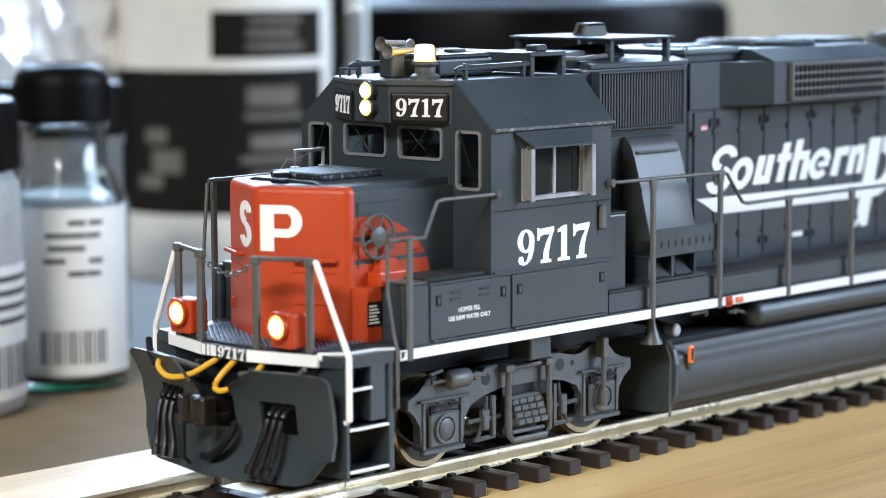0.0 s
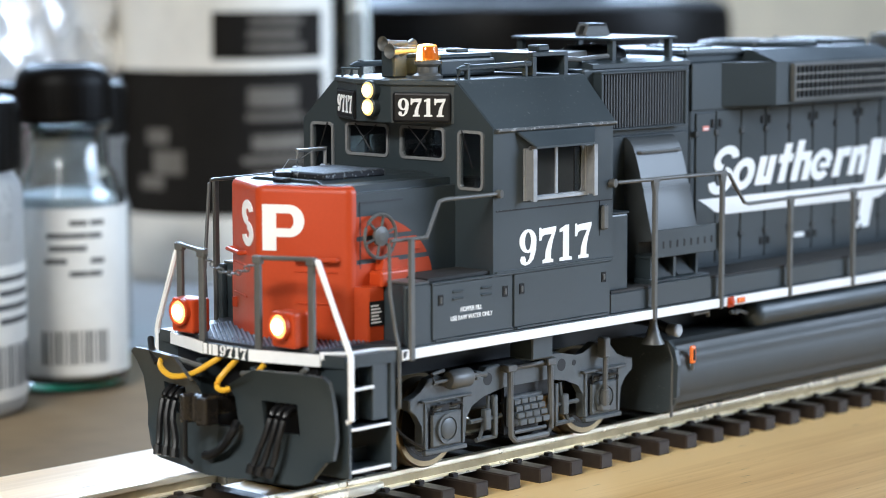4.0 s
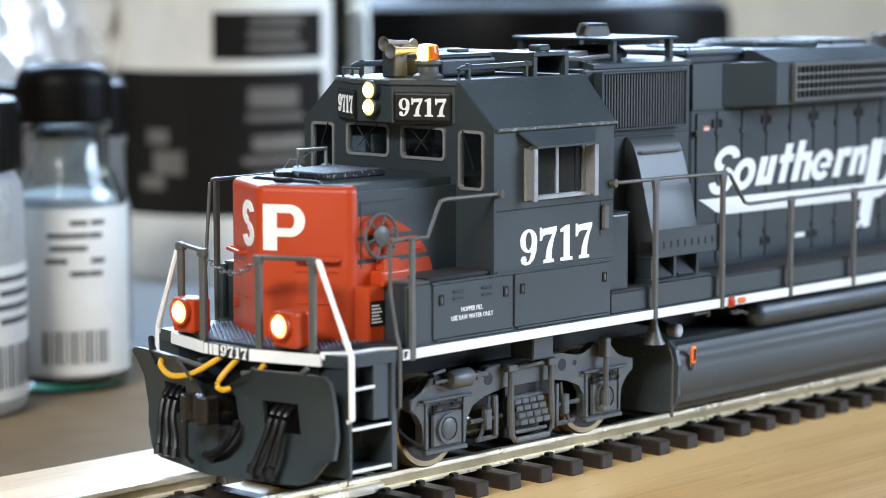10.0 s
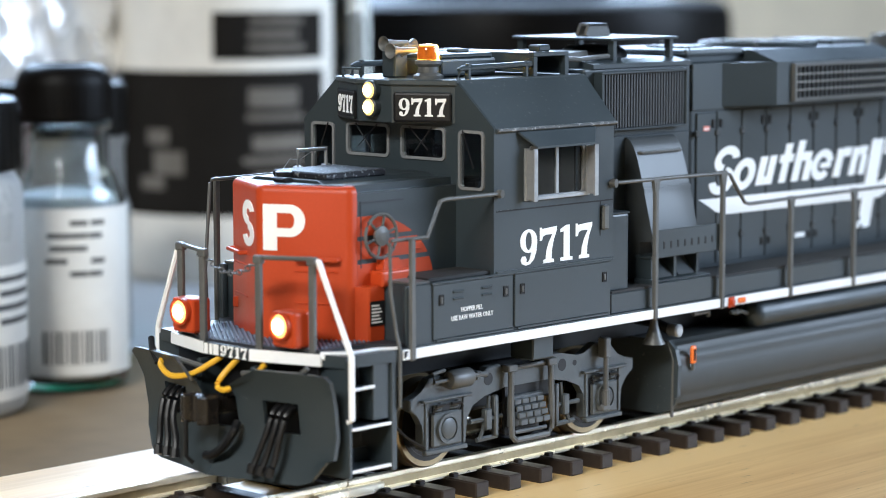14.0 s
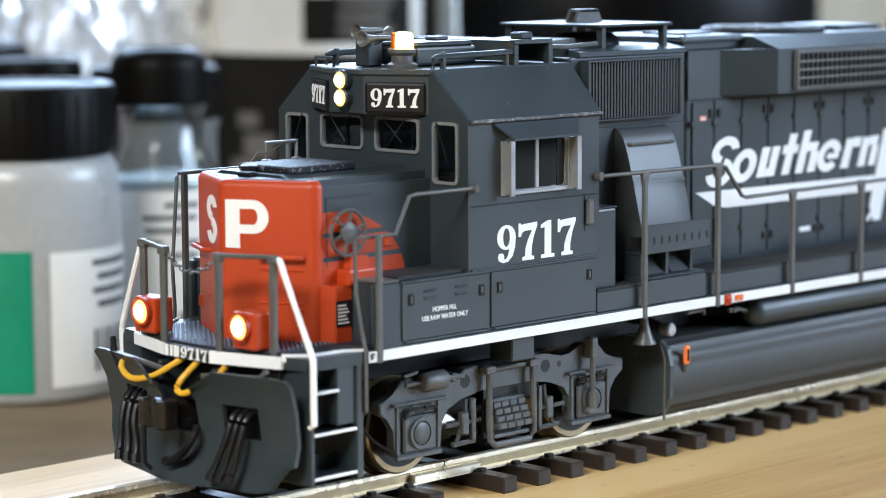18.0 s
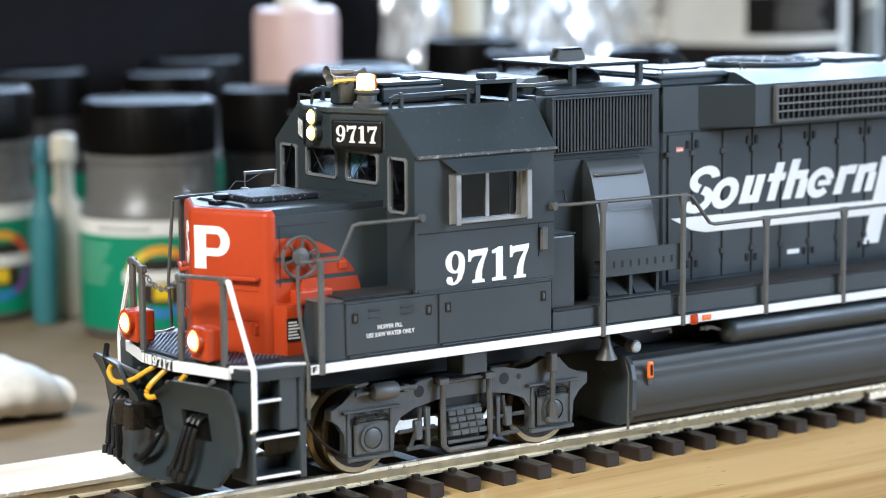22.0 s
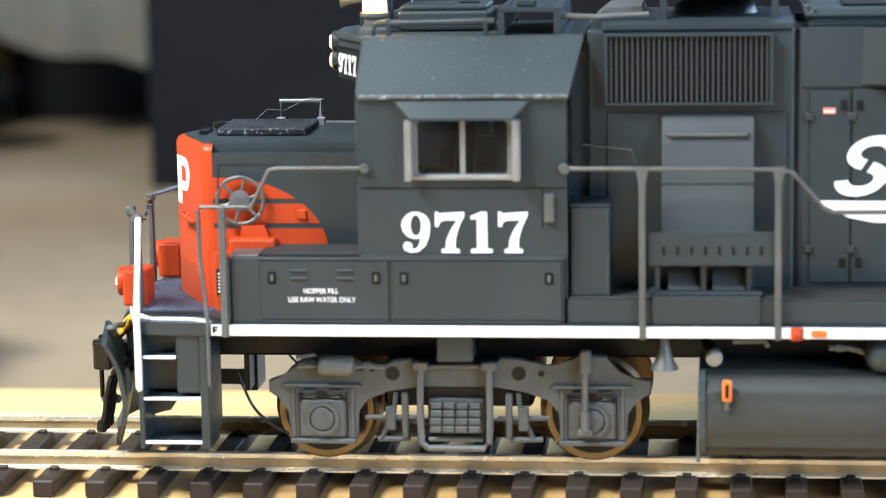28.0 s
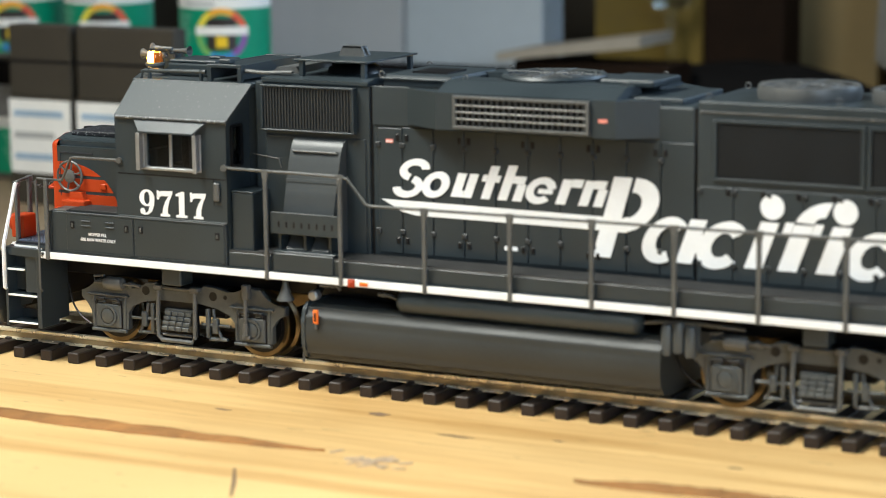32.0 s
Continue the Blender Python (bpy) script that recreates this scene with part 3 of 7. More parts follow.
def build_tank():
    prof = [(-17.0, 4.2), (-16.2, 2.4), (-14.0, 1.5), (14.0, 1.5), (16.2, 2.4), (17.0, 4.2), (17.2, 8.6), (16.6, 10.8), (15.4, 11.9), (-15.4, 11.9), (-16.6, 10.8), (-17.2, 8.6)]
    bm = prism(bmnew(), prof, "x", 44.3, 112.0)
    bmesh.ops.bevel(bm, geom=[e for e in bm.edges if abs(e.verts[0].co.x - e.verts[1].co.x) > 5], offset=0.9, segments=3, affect="EDGES")
    tank = part("fuel_tank", bm, TANK, loco, "rounded grey fuel tank with dusty lower edge", smooth=40)
    part("tank_end", prism(bmnew(), [(p[0] * 1.008, 1.5 + (p[1] - 1.4) * 1.01) for p in prof], "x", 43.7, 44.4), GREY_DUSTY, tank)
    part("tank_seam", rod(bmnew(), [(43.9, -15.4, 12.0), (43.8, -16.3, 9.5), (43.6, -16.3, 1.4)], 0.22), GREY_LIGHT, tank)
    part("sight_glass", box(bmnew(), 46.3, 47.4, -17.75, -17.2, 8.7, 11.3, 0.3, 2), ORANGE, tank, "orange fuel gauge frame")
    part("gauge_slot", box(bmnew(), 46.65, 47.05, -17.82, -17.7, 9.2, 10.8, 0.1), BLACK, tank)
    part("gauge_drip", rod(bmnew(), [(46.85, -17.5, 8.8), (46.85, -17.4, 7.8)], 0.28), GREY_LIGHT, tank)
    part("filler_cap", turned(bmnew(), [(0.95, 0), (0.95, -1.5), (0.7, -1.7)], (45.4, -14.5, 13.4), "y", 16), SILVER, tank, "silver filler cap")
    part("filler_neck", rod(bmnew(), [(45.4, -14.6, 13.4), (44.6, -11.5, 14.4), (44.6, -9, 14.4)], 0.75), BLACK, tank)
    for s in (-1, 1):
        bm = turned(bmnew(), [(0.5, 62.3), (1.4, 62.7), (1.95, 63.4), (2.05, 64.2), (2.05, 106.6), (1.95, 107.4), (1.4, 108.0), (0.5, 108.4)], (0, 15.4 * s, 13.9), "x", 20)
        res = part("air_reservoir", bm, GREY, loco, "long grey air reservoir", smooth=35)
        part("air_pipe", rod(bmnew(), [(108.2, 15.4 * s, 14.0), (111, 15.4 * s, 14.4), (118, 15.2 * s, 14.6), (126, 15.0 * s, 14.2)], 0.3), GREY_LIGHT, res)
        part("air_pipe", rod(bmnew(), [(62.5, 15.4 * s, 14.0), (60.5, 15.4 * s, 14.6), (58.3, 15.4 * s, 14.6)], 0.3), GREY_LIGHT, res)
        part("valve", box(bmnew(), 59.0, 59.9, 15.0 * s, 15.8 * s, 14.2, 15.0, 0.15), GREY_LIGHT, res)
        bm = bmnew()
        for k in range(3):
            turned(bm, [(0.9, 9.0), (1.0, 9.4), (1.0, 13.6), (0.7, 14.2)], (112.6 + k * 2.1, 15.6 * s, 0.6 if k == 1 else 0), "z", 12)
        box(bm, 111.6, 118.0, 14.2 * s, 15.0 * s, 10.5, 14.5)
        part("air_filter", bm, GREY_WORN, loco, smooth=40)
    part("bell", turned(bmnew(), [(0.5, 15.8), (0.6, 14.8), (0.85, 14.0), (1.2, 13.0), (1.55, 12.4), (1.6, 12.2), (0.3, 12.2)], (39.8, -16.0, 0), "z", 18), GREY_LIGHT, loco, "dull silver bell under the sill", smooth=50)
    part("sill_pipe", rod(bmnew(), [(47.5, -16.9, 15.6), (51.0, -16.9, 15.7), (51.4, -16.6, 15.0)], 0.3), GREY_LIGHT, loco)


def truck_frame(s):
    """One side frame with its fittings; the truck's first axle at x = 0."""
    outline = [(-6.3, 8.6), (-6.3, 9.9), (-4.2, 10.6), (-2.6, 12.2), (-1.0, 12.5), (3.0, 11.2), (6.0, 10.9), (8.4, 12.4), (10.6, 12.6), (11.6, 11.6), (19.9, 11.6), (20.9, 12.8), (23.0, 12.6), (26.0, 11.8), (27.5, 11.9), (30.2, 13.2), (33.0, 13.0), (34.6, 11.0), (36.4, 10.3), (38.2, 10.2), (38.2, 8.6), (36.4, 7.8), (35.4, 6.4), (35.4, 3.2), (34.2, 2.6), (28.8, 2.6), (27.7, 3.2), (27.7, 6.4), (26.6, 7.9), (24.0, 8.9), (20.0, 9.4), (11.5, 9.4), (7.6, 8.9), (5.2, 7.9), (4.1, 6.4), (4.1, 3.2), (3.0, 2.6), (-2.7, 2.6), (-3.9, 3.2), (-3.9, 6.4), (-4.9, 7.9)]
    bm = bmnew()
    prism(bm, outline, "y", s * 12.3, s * 13.7)
    bmesh.ops.bevel(bm, geom=[e for e in bm.edges if abs(e.verts[0].co.y - e.verts[1].co.y) < 0.01 and abs(e.verts[0].co.y) > 13], offset=0.18, segments=1, affect="EDGES")
    return bm


def build_truck(x):
    truck = new("truck")
    truck.empty_display_size = 0.005
    truck.parent = loco
    truck.location.x = x * MM
    part("bolster", box(bmnew(), 7.0, 24.5, -11.5, 11.5, 6.5, 11.8, 0.4), BLACK, truck)
    for s in (-1, 1):
        part("side_frame", truck_frame(s), GREY_WORN, truck, "grey cast truck side frame")
        o = s * 13.7
        for ax in (0.05, 31.45):
            bm = bmnew()
            box(bm, ax - 2.75, ax + 2.75, *sorted((o, o + s * 0.5)), 3.3, 7.8, 0.25)
            ring_plate(bm, ax, 5.6, 1.55, 1.95, o + s * 0.45, o + s * 0.85, 20)
            turned(bm, [(1.35, o + s * 0.45), (1.35, o + s * 0.8), (1.0, o + s * 0.95), (0.1, o + s * 0.95)], (ax, 0, 5.6), "y", 18)
            box(bm, ax - 3.9, ax + 3.9, *sorted((o - s * 0.3, o + s * 0.45)), 2.5, 3.1, 0.12)
            box(bm, ax - 4.6, ax + 4.6, *sorted((o, o + s * 0.75)), 9.3, 9.7, 0.12)
            part("journal_box", bm, GREY_WORN, truck, smooth=35)
            part("pedestal_gap", box(bmnew(), ax - 2.92, ax + 2.92, *sorted((o - s * 0.1, o + s * 0.03)), 3.2, 8.5), BLACK, truck)
            for k in (-1, 1):
                part("pedestal_jaw", box(bmnew(), ax + k * 3.5 - 0.25, ax + k * 3.5 + 0.25, *sorted((o, o + s * 0.2)), 3.2, 9.3, 0.08), GREY_WORN, truck)
                coil = bmnew()
                rod(coil, [(ax + k * 1.55 + 0.75 * math.cos(q * 1.05), o + s * 0.25 + 0.3 * math.sin(q * 1.05), 7.9 + 0.055 * q) for q in range(20)], 0.13, 5)
                part("coil_spring", coil, GREY_WORN, truck)
            bm = bmnew()
            for k in (-1, 1):
                rod(bm, [(ax + k * 2.6, o + s * 0.5, 7.7), (ax + k * 2.7, o + s * 0.6, 8.3), (ax + k * 2.2, o + s * 0.7, 8.7), (ax + k * 0.6, o + s * 0.7, 8.75)], 0.22, 6)
            box(bm, ax - 2.2, ax + 2.2, *sorted((o - s * 0.2, o + s * 0.25)), 8.0, 8.7)
            part("spring_seat", bm, BLACK, truck)
        # brake cylinder on the front arm
        bm = turned(bmnew(), [(0.3, -0.7), (1.0, -0.5), (1.25, 0.0), (1.25, 3.1), (1.0, 3.5), (0.3, 3.7)], (0.4, o + s * 0.9, 11.9), "x", 16)
        rod(bm, [(4.0, o + s * 0.9, 11.9), (6.0, o + s * 0.8, 11.9), (7.4, o + s * 0.5, 11.7)], 0.35)
        rod(bm, [(-0.3, o + s * 0.9, 11.9), (-2.6, o + s * 0.7, 11.8), (-2.8, o + s * 0.6, 12.9), (-0.6, o + s * 0.6, 13.2)], 0.25)
        part("brake_cylinder", bm, GREY_LIGHT, truck, smooth=35)
        part("cylinder_clamp", box(bmnew(), 5.0, 5.9, *sorted((o, o + s * 1.1)), 11.3, 12.4, 0.12), GREY_WORN, truck)
        # frame holes
        for hx, hz, r in ((8.3, 10.9, 0.85), (23.0, 11.0, 0.85), (25.6, 11.0, 0.4), (6.2, 11.6, 0.35)):
            part("frame_hole", turned(bmnew(), [(r, o), (r, o + s * 0.03)], (hx, 0, hz), "y", 16), BLACK, truck)
        # centre hanger and stepped spring plank
        bm = bmnew()
        for hx in (11.7, 19.6):
            rod(bm, [(hx, o + s * 0.9, 12.2), (hx - 0.1 if hx < 15 else hx + 0.1, o + s * 1.1, 6), (hx, o + s * 1.1, 3.0), (hx + (0.8 if hx < 15 else -0.8), o + s * 1.1, 2.3)], 0.42, 8)
            box(bm, hx - 0.9, hx + 0.9, *sorted((o, o + s * 1.4)), 11.5, 12.5, 0.15)
        rod(bm, [(12.4, o + s * 1.1, 2.3), (18.9, o + s * 1.1, 2.3)], 0.42, 8)
        rod(bm, [(12.5, o + s * 0.8, 3.3), (18.8, o + s * 0.8, 3.3)], 0.28, 8)
        rod(bm, [(11.9, o + s * 0.6, 11.9), (19.4, o + s * 0.6, 11.9)], 0.3, 8)
        part("swing_hanger", bm, GREY_LIGHT, truck, smooth=40)
        pack = part("spring_pack", box(bmnew(), 12.5, 18.9, *sorted((o - s * 0.6, o + s * 0.25)), 3.9, 8.0, 0.1), GREY_WORN, truck, "stepped block of spring plates")
        plate = part("spring_plate", box(bmnew(), 12.75, 14.1, *sorted((o + s * 0.2, o + s * 0.7)), 4.3, 5.05, 0.1), GREY_WORN, pack)
        for r in range(4):
            for c in range(4):
                if r + c:
                    again(plate, Matrix.Translation((c * 1.5, s * 0.38 * (3 - r), r * 0.85)))
        plate.location = Vector((0, s * 1.14, 0)) * MM
        part("spring_shadow_plate", box(bmnew(), 12.3, 19.1, *sorted((o - s * 1.2, o - s * 0.7)), 2.8, 9.4), BLACK, truck)
        # brake rigging between wheels and planks
        bm = bmnew()
        for a, b, k in ((5.0, 11.0, 1), (20.5, 26.5, -1)):
            rod(bm, [(a, o - s * 0.2, 5.6), (b, o - s * 0.1, 5.7)], 0.32, 6)
            mid = (a + b) / 2
            box(bm, mid - 0.6, mid + 0.6, *sorted((o - s * 0.5, o + s * 0.5)), 4.2, 7.0, 0.15)
            box(bm, mid + k * 1.7 - 0.4, mid + k * 1.7 + 0.4, *sorted((o - s * 0.5, o + s * 0.3)), 3.2, 8.6, 0.15)
            rod(bm, [(mid - 1.6, o - s * 0.3, 3.0), (mid + 2.2, o - s * 0.3, 3.1)], 0.35, 6)
            rod(bm, [(mid - k * 1.2, o - s * 0.2, 3.0), (mid + k * 0.4, o - s * 0.1, 6.4), (mid + k * 0.6, o - s * 0.2, 8.6)], 0.3, 6)
        part("brake_rigging", bm, GREY_WORN, truck, smooth=40)
        # shock strut at the second axle
        bm = bmnew()
        rod(bm, [(30.7, o + s * 1.3, 11.6), (30.7, o + s * 1.3, 6.0)], 0.38)
        rod(bm, [(30.7, o + s * 1.3, 6.8), (30.7, o + s * 1.3, 4.6)], 0.55)
        box(bm, 30.1, 31.4, *sorted((o + s * 0.2, o + s * 1.7)), 11.2, 14.0, 0.2)
        box(bm, 29.9, 31.6, *sorted((o + s * 0.2, o + s * 1.5)), 3.9, 4.7, 0.15)
        part("shock_absorber", bm, GREY_LIGHT, truck, smooth=40)
        part("frame_bracket", box(bmnew(), 13.8, 18.0, *sorted((s * 12.5, s * 16.6)), 12.9, 16.1, 0.2), GREY, truck)
        part("hose", rod(bmnew(), bent([(-10.2, o - s * 1.5, 10.5), (-8.5, o - s * 0.5, 7.0), (-6.5, o, 5.0), (-4.0, o + s * 0.2, 3.6)]), 0.18, 6), BLACK, truck)
    return truck


def build_wheelset(x):
    ws = new("wheelset")
    ws.empty_display_size = 0.004
    ws.parent = loco
    ws.matrix_basis = pose(x * MM, 0, 5.83 * MM)
    part("axle", rod(bmnew(), [(0, -11, 0), (0, 11, 0)], 1.2, 12), BLACK, ws)
    for s in (-1, 1):
        prof = [(3.9, s * 10.7), (4.7, s * 10.85), (5.6, s * 10.9), (5.83, s * 10.6), (5.9, s * 8.6), (6.45, s * 8.2), (6.4, s * 7.7), (5.6, s * 7.5), (3.6, s * 7.6)]
        wh = part("wheel", turned(bmnew(), prof, (0, 0, 0), "y", 40), BRASS, ws, "bright brass-toned wheel tread", smooth=35)
        bm = turned(bmnew(), [(0.8, s * 10.9), (1.6, s * 10.7), (3.0, s * 9.9), (4.2, s * 10.4)], (0, 0, 0), "y", 30)
        for k in range(6):
            a = k * math.tau / 6
            turned(bm, [(0.4, s * 10.0), (0.4, s * 10.35)], (2.9 * math.cos(a), 0, 2.9 * math.sin(a)), "y", 8)
        part("wheel_face", bm, BLACK, wh, smooth=35)
        part("wheel_web", turned(bmnew(), [(4.9, s * 10.88), (4.9, s * 10.95), (4.3, s * 10.95), (4.0, s * 10.6)], (0, 0, 0), "y", 36), BLACK, wh)
    return ws


def build_pilot():
    # snow plough: two swept wings, hollow in profile
    for s in (-1, 1):
        bm = bmnew()
        rows = []
        prof = [(15.7, -1.7), (14.5, -0.9), (11.7, 0.1), (7.8, 0.8), (5.2, 0.4), (3.6, -0.2), (1.8, -1.1)]
        narrow = (1.0, 0.985, 0.965, 0.955, 0.94, 0.90, 0.83)
        cols = [0.0, 3.2, 7.4, 12.9, 15.6, 17.6, 18.4]
        grid = []
        for (z, dx), shrink in zip(prof, narrow):
            line = []
            for y in cols:
                zz = z
                if y == 3.2:
                    zz = min(z, 13.2)
                if y > 17 and z < 4:
                    zz = z + (0.5 if y < 18 else 1.3)
                if y > 17 and z > 14:
                    zz = z - (0.1 if y < 18 else 0.7)
                line.append((-26.9 + 0.185 * y + dx * (1 - 0.2 * y / 18), s * y * (shrink if y > 4 else 1), zz))
            grid.append(line)
        front = [[bm.verts.new(p) for p in line] for line in grid]
        back = [[bm.verts.new((p[0] + 0.55, p[1], p[2])) for p in line] for line in grid]
        skip = {(0, 0), (1, 0), (2, 0), (2, 2)}
        R, C = len(prof), len(cols)
        for i in range(R - 1):
            for j in range(C - 1):
                if (i, j) in skip:
                    continue
                bm.faces.new((front[i][j], front[i][j + 1], front[i + 1][j + 1], front[i + 1][j]))
                bm.faces.new((back[i][j], back[i + 1][j], back[i + 1][j + 1], back[i][j + 1]))
        for e in [e for e in bm.edges if len(e.link_faces) == 1 and e.verts[0] in sum(front, [])]:
            a, b = e.verts
            fa = {v: w for fl, bl in zip(front, back) for v, w in zip(fl, bl)}
            if a in fa and b in fa:
                bm.faces.new((a, b, fa[b], fa[a]))
        part("plough_wing", bm, GREY, loco, "grey swept snow plough wing", smooth=40)
        part("plough_bracket", box(bmnew(), -25.2, -20.5, *sorted((s * 4.6, s * 5.4)), 9.0, 15.5, 0.2), GREY, loco)
        part("lift_lever", rod(bmnew(), [(-25.4, s * 3.6, 14.6), (-25.8, s * 8.0, 15.2), (-25.0, s * 13.5, 15.4), (-24.8, s * 14.6, 16.4)], 0.35), GREY_LIGHT, loco)
        # air hoses
        for k in range(3):
            y = s * (8.9 + k * 1.2)
            tip = s * (7.6 + k * 1.6)
            part("air_hose", rod(bmnew(), bent([(-23.6, y, 11.2), (-25.2, y, 10.4), (-26.2, y - s * 0.2, 7.8), (-26.7, tip, 5.0), (-27.2, tip - s * 0.3, 3.6)]), 0.42, 8), BLACK, loco, "black rubber air hose")
            part("hose_end", rod(bmnew(), [(-27.15, tip - s * 0.3, 4.0), (-27.4, tip - s * 0.5, 2.9)], 0.62, 8), BLACK, loco)
    part("brake_hose", rod(bmnew(), bent([(-26.4, -3.6, 8.6), (-27.4, -4.0, 7.6), (-27.9, -2.6, 5.6), (-28.0, -0.6, 4.4), (-28.0, 0.6, 4.2)]), 0.55, 8), BLACK, loco, "black rubber train-line hose")
    part("pilot_plate", box(bmnew(), -21.6, -21.0, -13.0, 13.0, 5.0, 16.1, 0.1), BLACK, loco)
    # coupler
    cp = part("coupler", box(bmnew(), -29.0, -20.0, -1.4, 1.4, 9.4, 11.6, 0.25), COUPLER, loco, "black knuckle coupler")
    part("knuckle", prism(bmnew(), [(-28.0, -2.3), (-30.2, -2.2), (-30.6, -0.8), (-29.4, -0.3), (-29.2, 0.9), (-30.6, 1.7), (-30.2, 2.7), (-28.0, 2.5)], "z", 8.4, 12.0, 0.3, 2), COUPLER, cp)
    part("trip_pin", rod(bmnew(), [(-30.2, 1.6, 8.8), (-30.2, 1.6, 4.2), (-29.6, 1.0, 3.4)], 0.3), BLACK, cp)
    # loose lamp leads
    part("wire", rod(bmnew(), bent([(-24.6, 12.0, 15.2), (-26.4, 10.8, 14.2), (-27.0, 8.0, 13.2), (-26.6, 4.5, 13.8), (-25.0, 2.2, 15.4), (-24.0, 1.8, 16.0)]), 0.38, 8), YELLOW, loco, "loose yellow lamp lead")
    part("wire", rod(bmnew(), bent([(-24.2, -1.4, 16.0), (-26.3, -1.0, 14.2), (-26.9, -0.6, 12.9), (-26.9, -1.8, 12.5), (-26.3, -3.4, 13.2), (-25.0, -5.2, 14.4), (-24.2, -6.4, 15.9)]), 0.38, 8), YELLOW, loco, "loose yellow lamp lead")
    part("lead", rod(bmnew(), [(-24.4, 15.0, 17.0), (-25.4, 13.6, 15.6), (-25.6, 12.4, 14.2)], 0.42, 8), BLACK, loco)
    for s in (-1, 1):
        # steps
        for x0, x1 in ((-20.9, -20.3), (-13.6, -12.6)):
            part("step_side", box(bmnew(), x0, x1, *sorted((s * 12.2, s * 17.7)), 2.6, 17.0, 0.12), GREY, loco)
        part("step_cheek", box(bmnew(), -16.4, -13.6, *sorted((s * 14.6, s * 17.3)), 9.2, 16.6, 0.12), GREY, loco, "grey side plate of the steps")
        part("step_back", box(bmnew(), -20.4, -16.4, *sorted((s * 14.6, s * 14.9)), 9.2, 16.2), GREY, loco)
        part("rear_step_plate", box(bmnew(), -13.62, -12.95, *sorted((s * 8.6, s * 12.3)), 3.4, 16.1, 0.12), GREY, loco)
        for z, end in ((3.5, -13.6), (8.7, -13.6), (13.6, -16.4)):
            tr = part("step_tread", box(bmnew(), -20.4, end, *sorted((s * (13.6 if z < 13 else 15.0), s * 17.3)), z - 0.3, z, 0.05), GREY, loco)
            part("step_back", box(bmnew(), -20.3, -13.6, *sorted((s * 13.2, s * 13.5)), z - 0.3, z + 1.7), GREY, tr)
            part("step_nosing", box(bmnew(), -20.3, end, *sorted((s * 17.3, s * 17.7)), z - 0.3, z + 0.06, 0.05), WHITE, tr, "white step edge")
        part("step_web", prism(bmnew(), [(-20.3, 8.4), (-16.6, 8.4), (-18.0, 6.4), (-20.3, 5.8)], "y", *sorted((s * 13.6, s * 14.0))), GREY, loco)
        # hand rails at the end
        part("grab_rail", rod(bmnew(), [(-21.5, s * 12.3, 29.0), (-21.3, s * 13.0, 28.8), (-20.8, s * 17.6, 18.6), (-20.7, s * 18.0, 17.6), (-20.7, s * 18.0, 9.9), (-20.7, s * 17.4, 9.6)], 0.4, 8), WHITE, loco, "white painted grab rail")
        hi = 31.0 if s < 0 else 36.4
        part("corner_rail", rod(bmnew(), [(-10.3, s * 17.4, hi), (-11.9 - 0.2 * (36.5 - hi), s * 17.2, hi), (-12.2 - 0.2 * (36.5 - hi), s * 17.2, hi - 0.4), (-13.2, s * 17.2, 24.5), (-12.6, s * 17.6, 19.5), (-12.4, s * 18.0, 17.5), (-12.4, s * 18.0, 10.4), (-12.5, s * 17.3, 9.8)], 0.24, 8), GREY_LIGHT, loco, "thin bent wire grab rail")
        for x, y, top in ((-24.0, 5.2, 29.0), (-21.6, 12.2, 29.1)):
            bm = bmnew()
            box(bm, x - 0.35, x + 0.35, *sorted((s * y - 0.5, s * y + 0.5)), 17.4, top, 0.15)
            box(bm, x - 0.5, x + 0.5, s * y - 0.7, s * y + 0.7, top - 0.8, top + 0.25, 0.15)
            part("end_post", bm, GREY_LIGHT, loco, "grey moulded hand-rail post")
        part("end_rail", rod(bmnew(), [(-24.0, s * 5.2, 29.0), (-23.6, s * 6.6, 29.0), (-21.9, s * 11.6, 29.1), (-21.6, s * 12.3, 29.1)], 0.3, 8), GREY_LIGHT, loco)
        # ditch light
        dl = part("ditch_light", box(bmnew(), -23.9, -20.9, *sorted((s * 7.3, s * 11.4)), 18.2, 22.6, 0.35, 2), RED, loco, "scarlet ditch light box")
        part("bezel", turned(bmnew(), [(1.7, -23.7), (1.75, -24.6), (1.5, -24.7), (1.45, -24.2)], (0, s * 9.3, 20.9), "x", 22), RED, dl, smooth=40)
        part("lamp_rim", turned(bmnew(), [(1.5, -24.0), (1.45, -24.3), (1.3, -24.6), (0.9, -24.75)], (0, s * 9.3, 20.9), "x", 24), BULB_RIM, dl, "warm glowing lens rim", smooth=60)
        part("lamp_lens", turned(bmnew(), [(1.05, -24.6), (0.9, -24.85), (0.5, -25.02), (0.1, -25.08)], (0, s * 9.3, 20.9), "x", 20), BULB, dl, "glowing warm white lens", smooth=60)
    # chain between the posts
    bm = bmnew()
    for k in range(13):
        u = (k + 0.5) / 13
        y, z = 5.2 - 10.4 * u, 28.8 - 2.2 * (1 - (2 * u - 1) ** 2)
        a = 0 if k % 2 else math.pi / 2
        pts = [(-24.0 + 0.32 * math.sin(b) * math.cos(a), y + 0.52 * math.cos(b), z + 0.32 * math.sin(b) * math.sin(a)) for b in [i * math.tau / 8 for i in range(9)]]
        rod(bm, pts, 0.11, 5)
    part("safety_chain", bm, GREY_LIGHT, loco, "fine sagging safety chain")


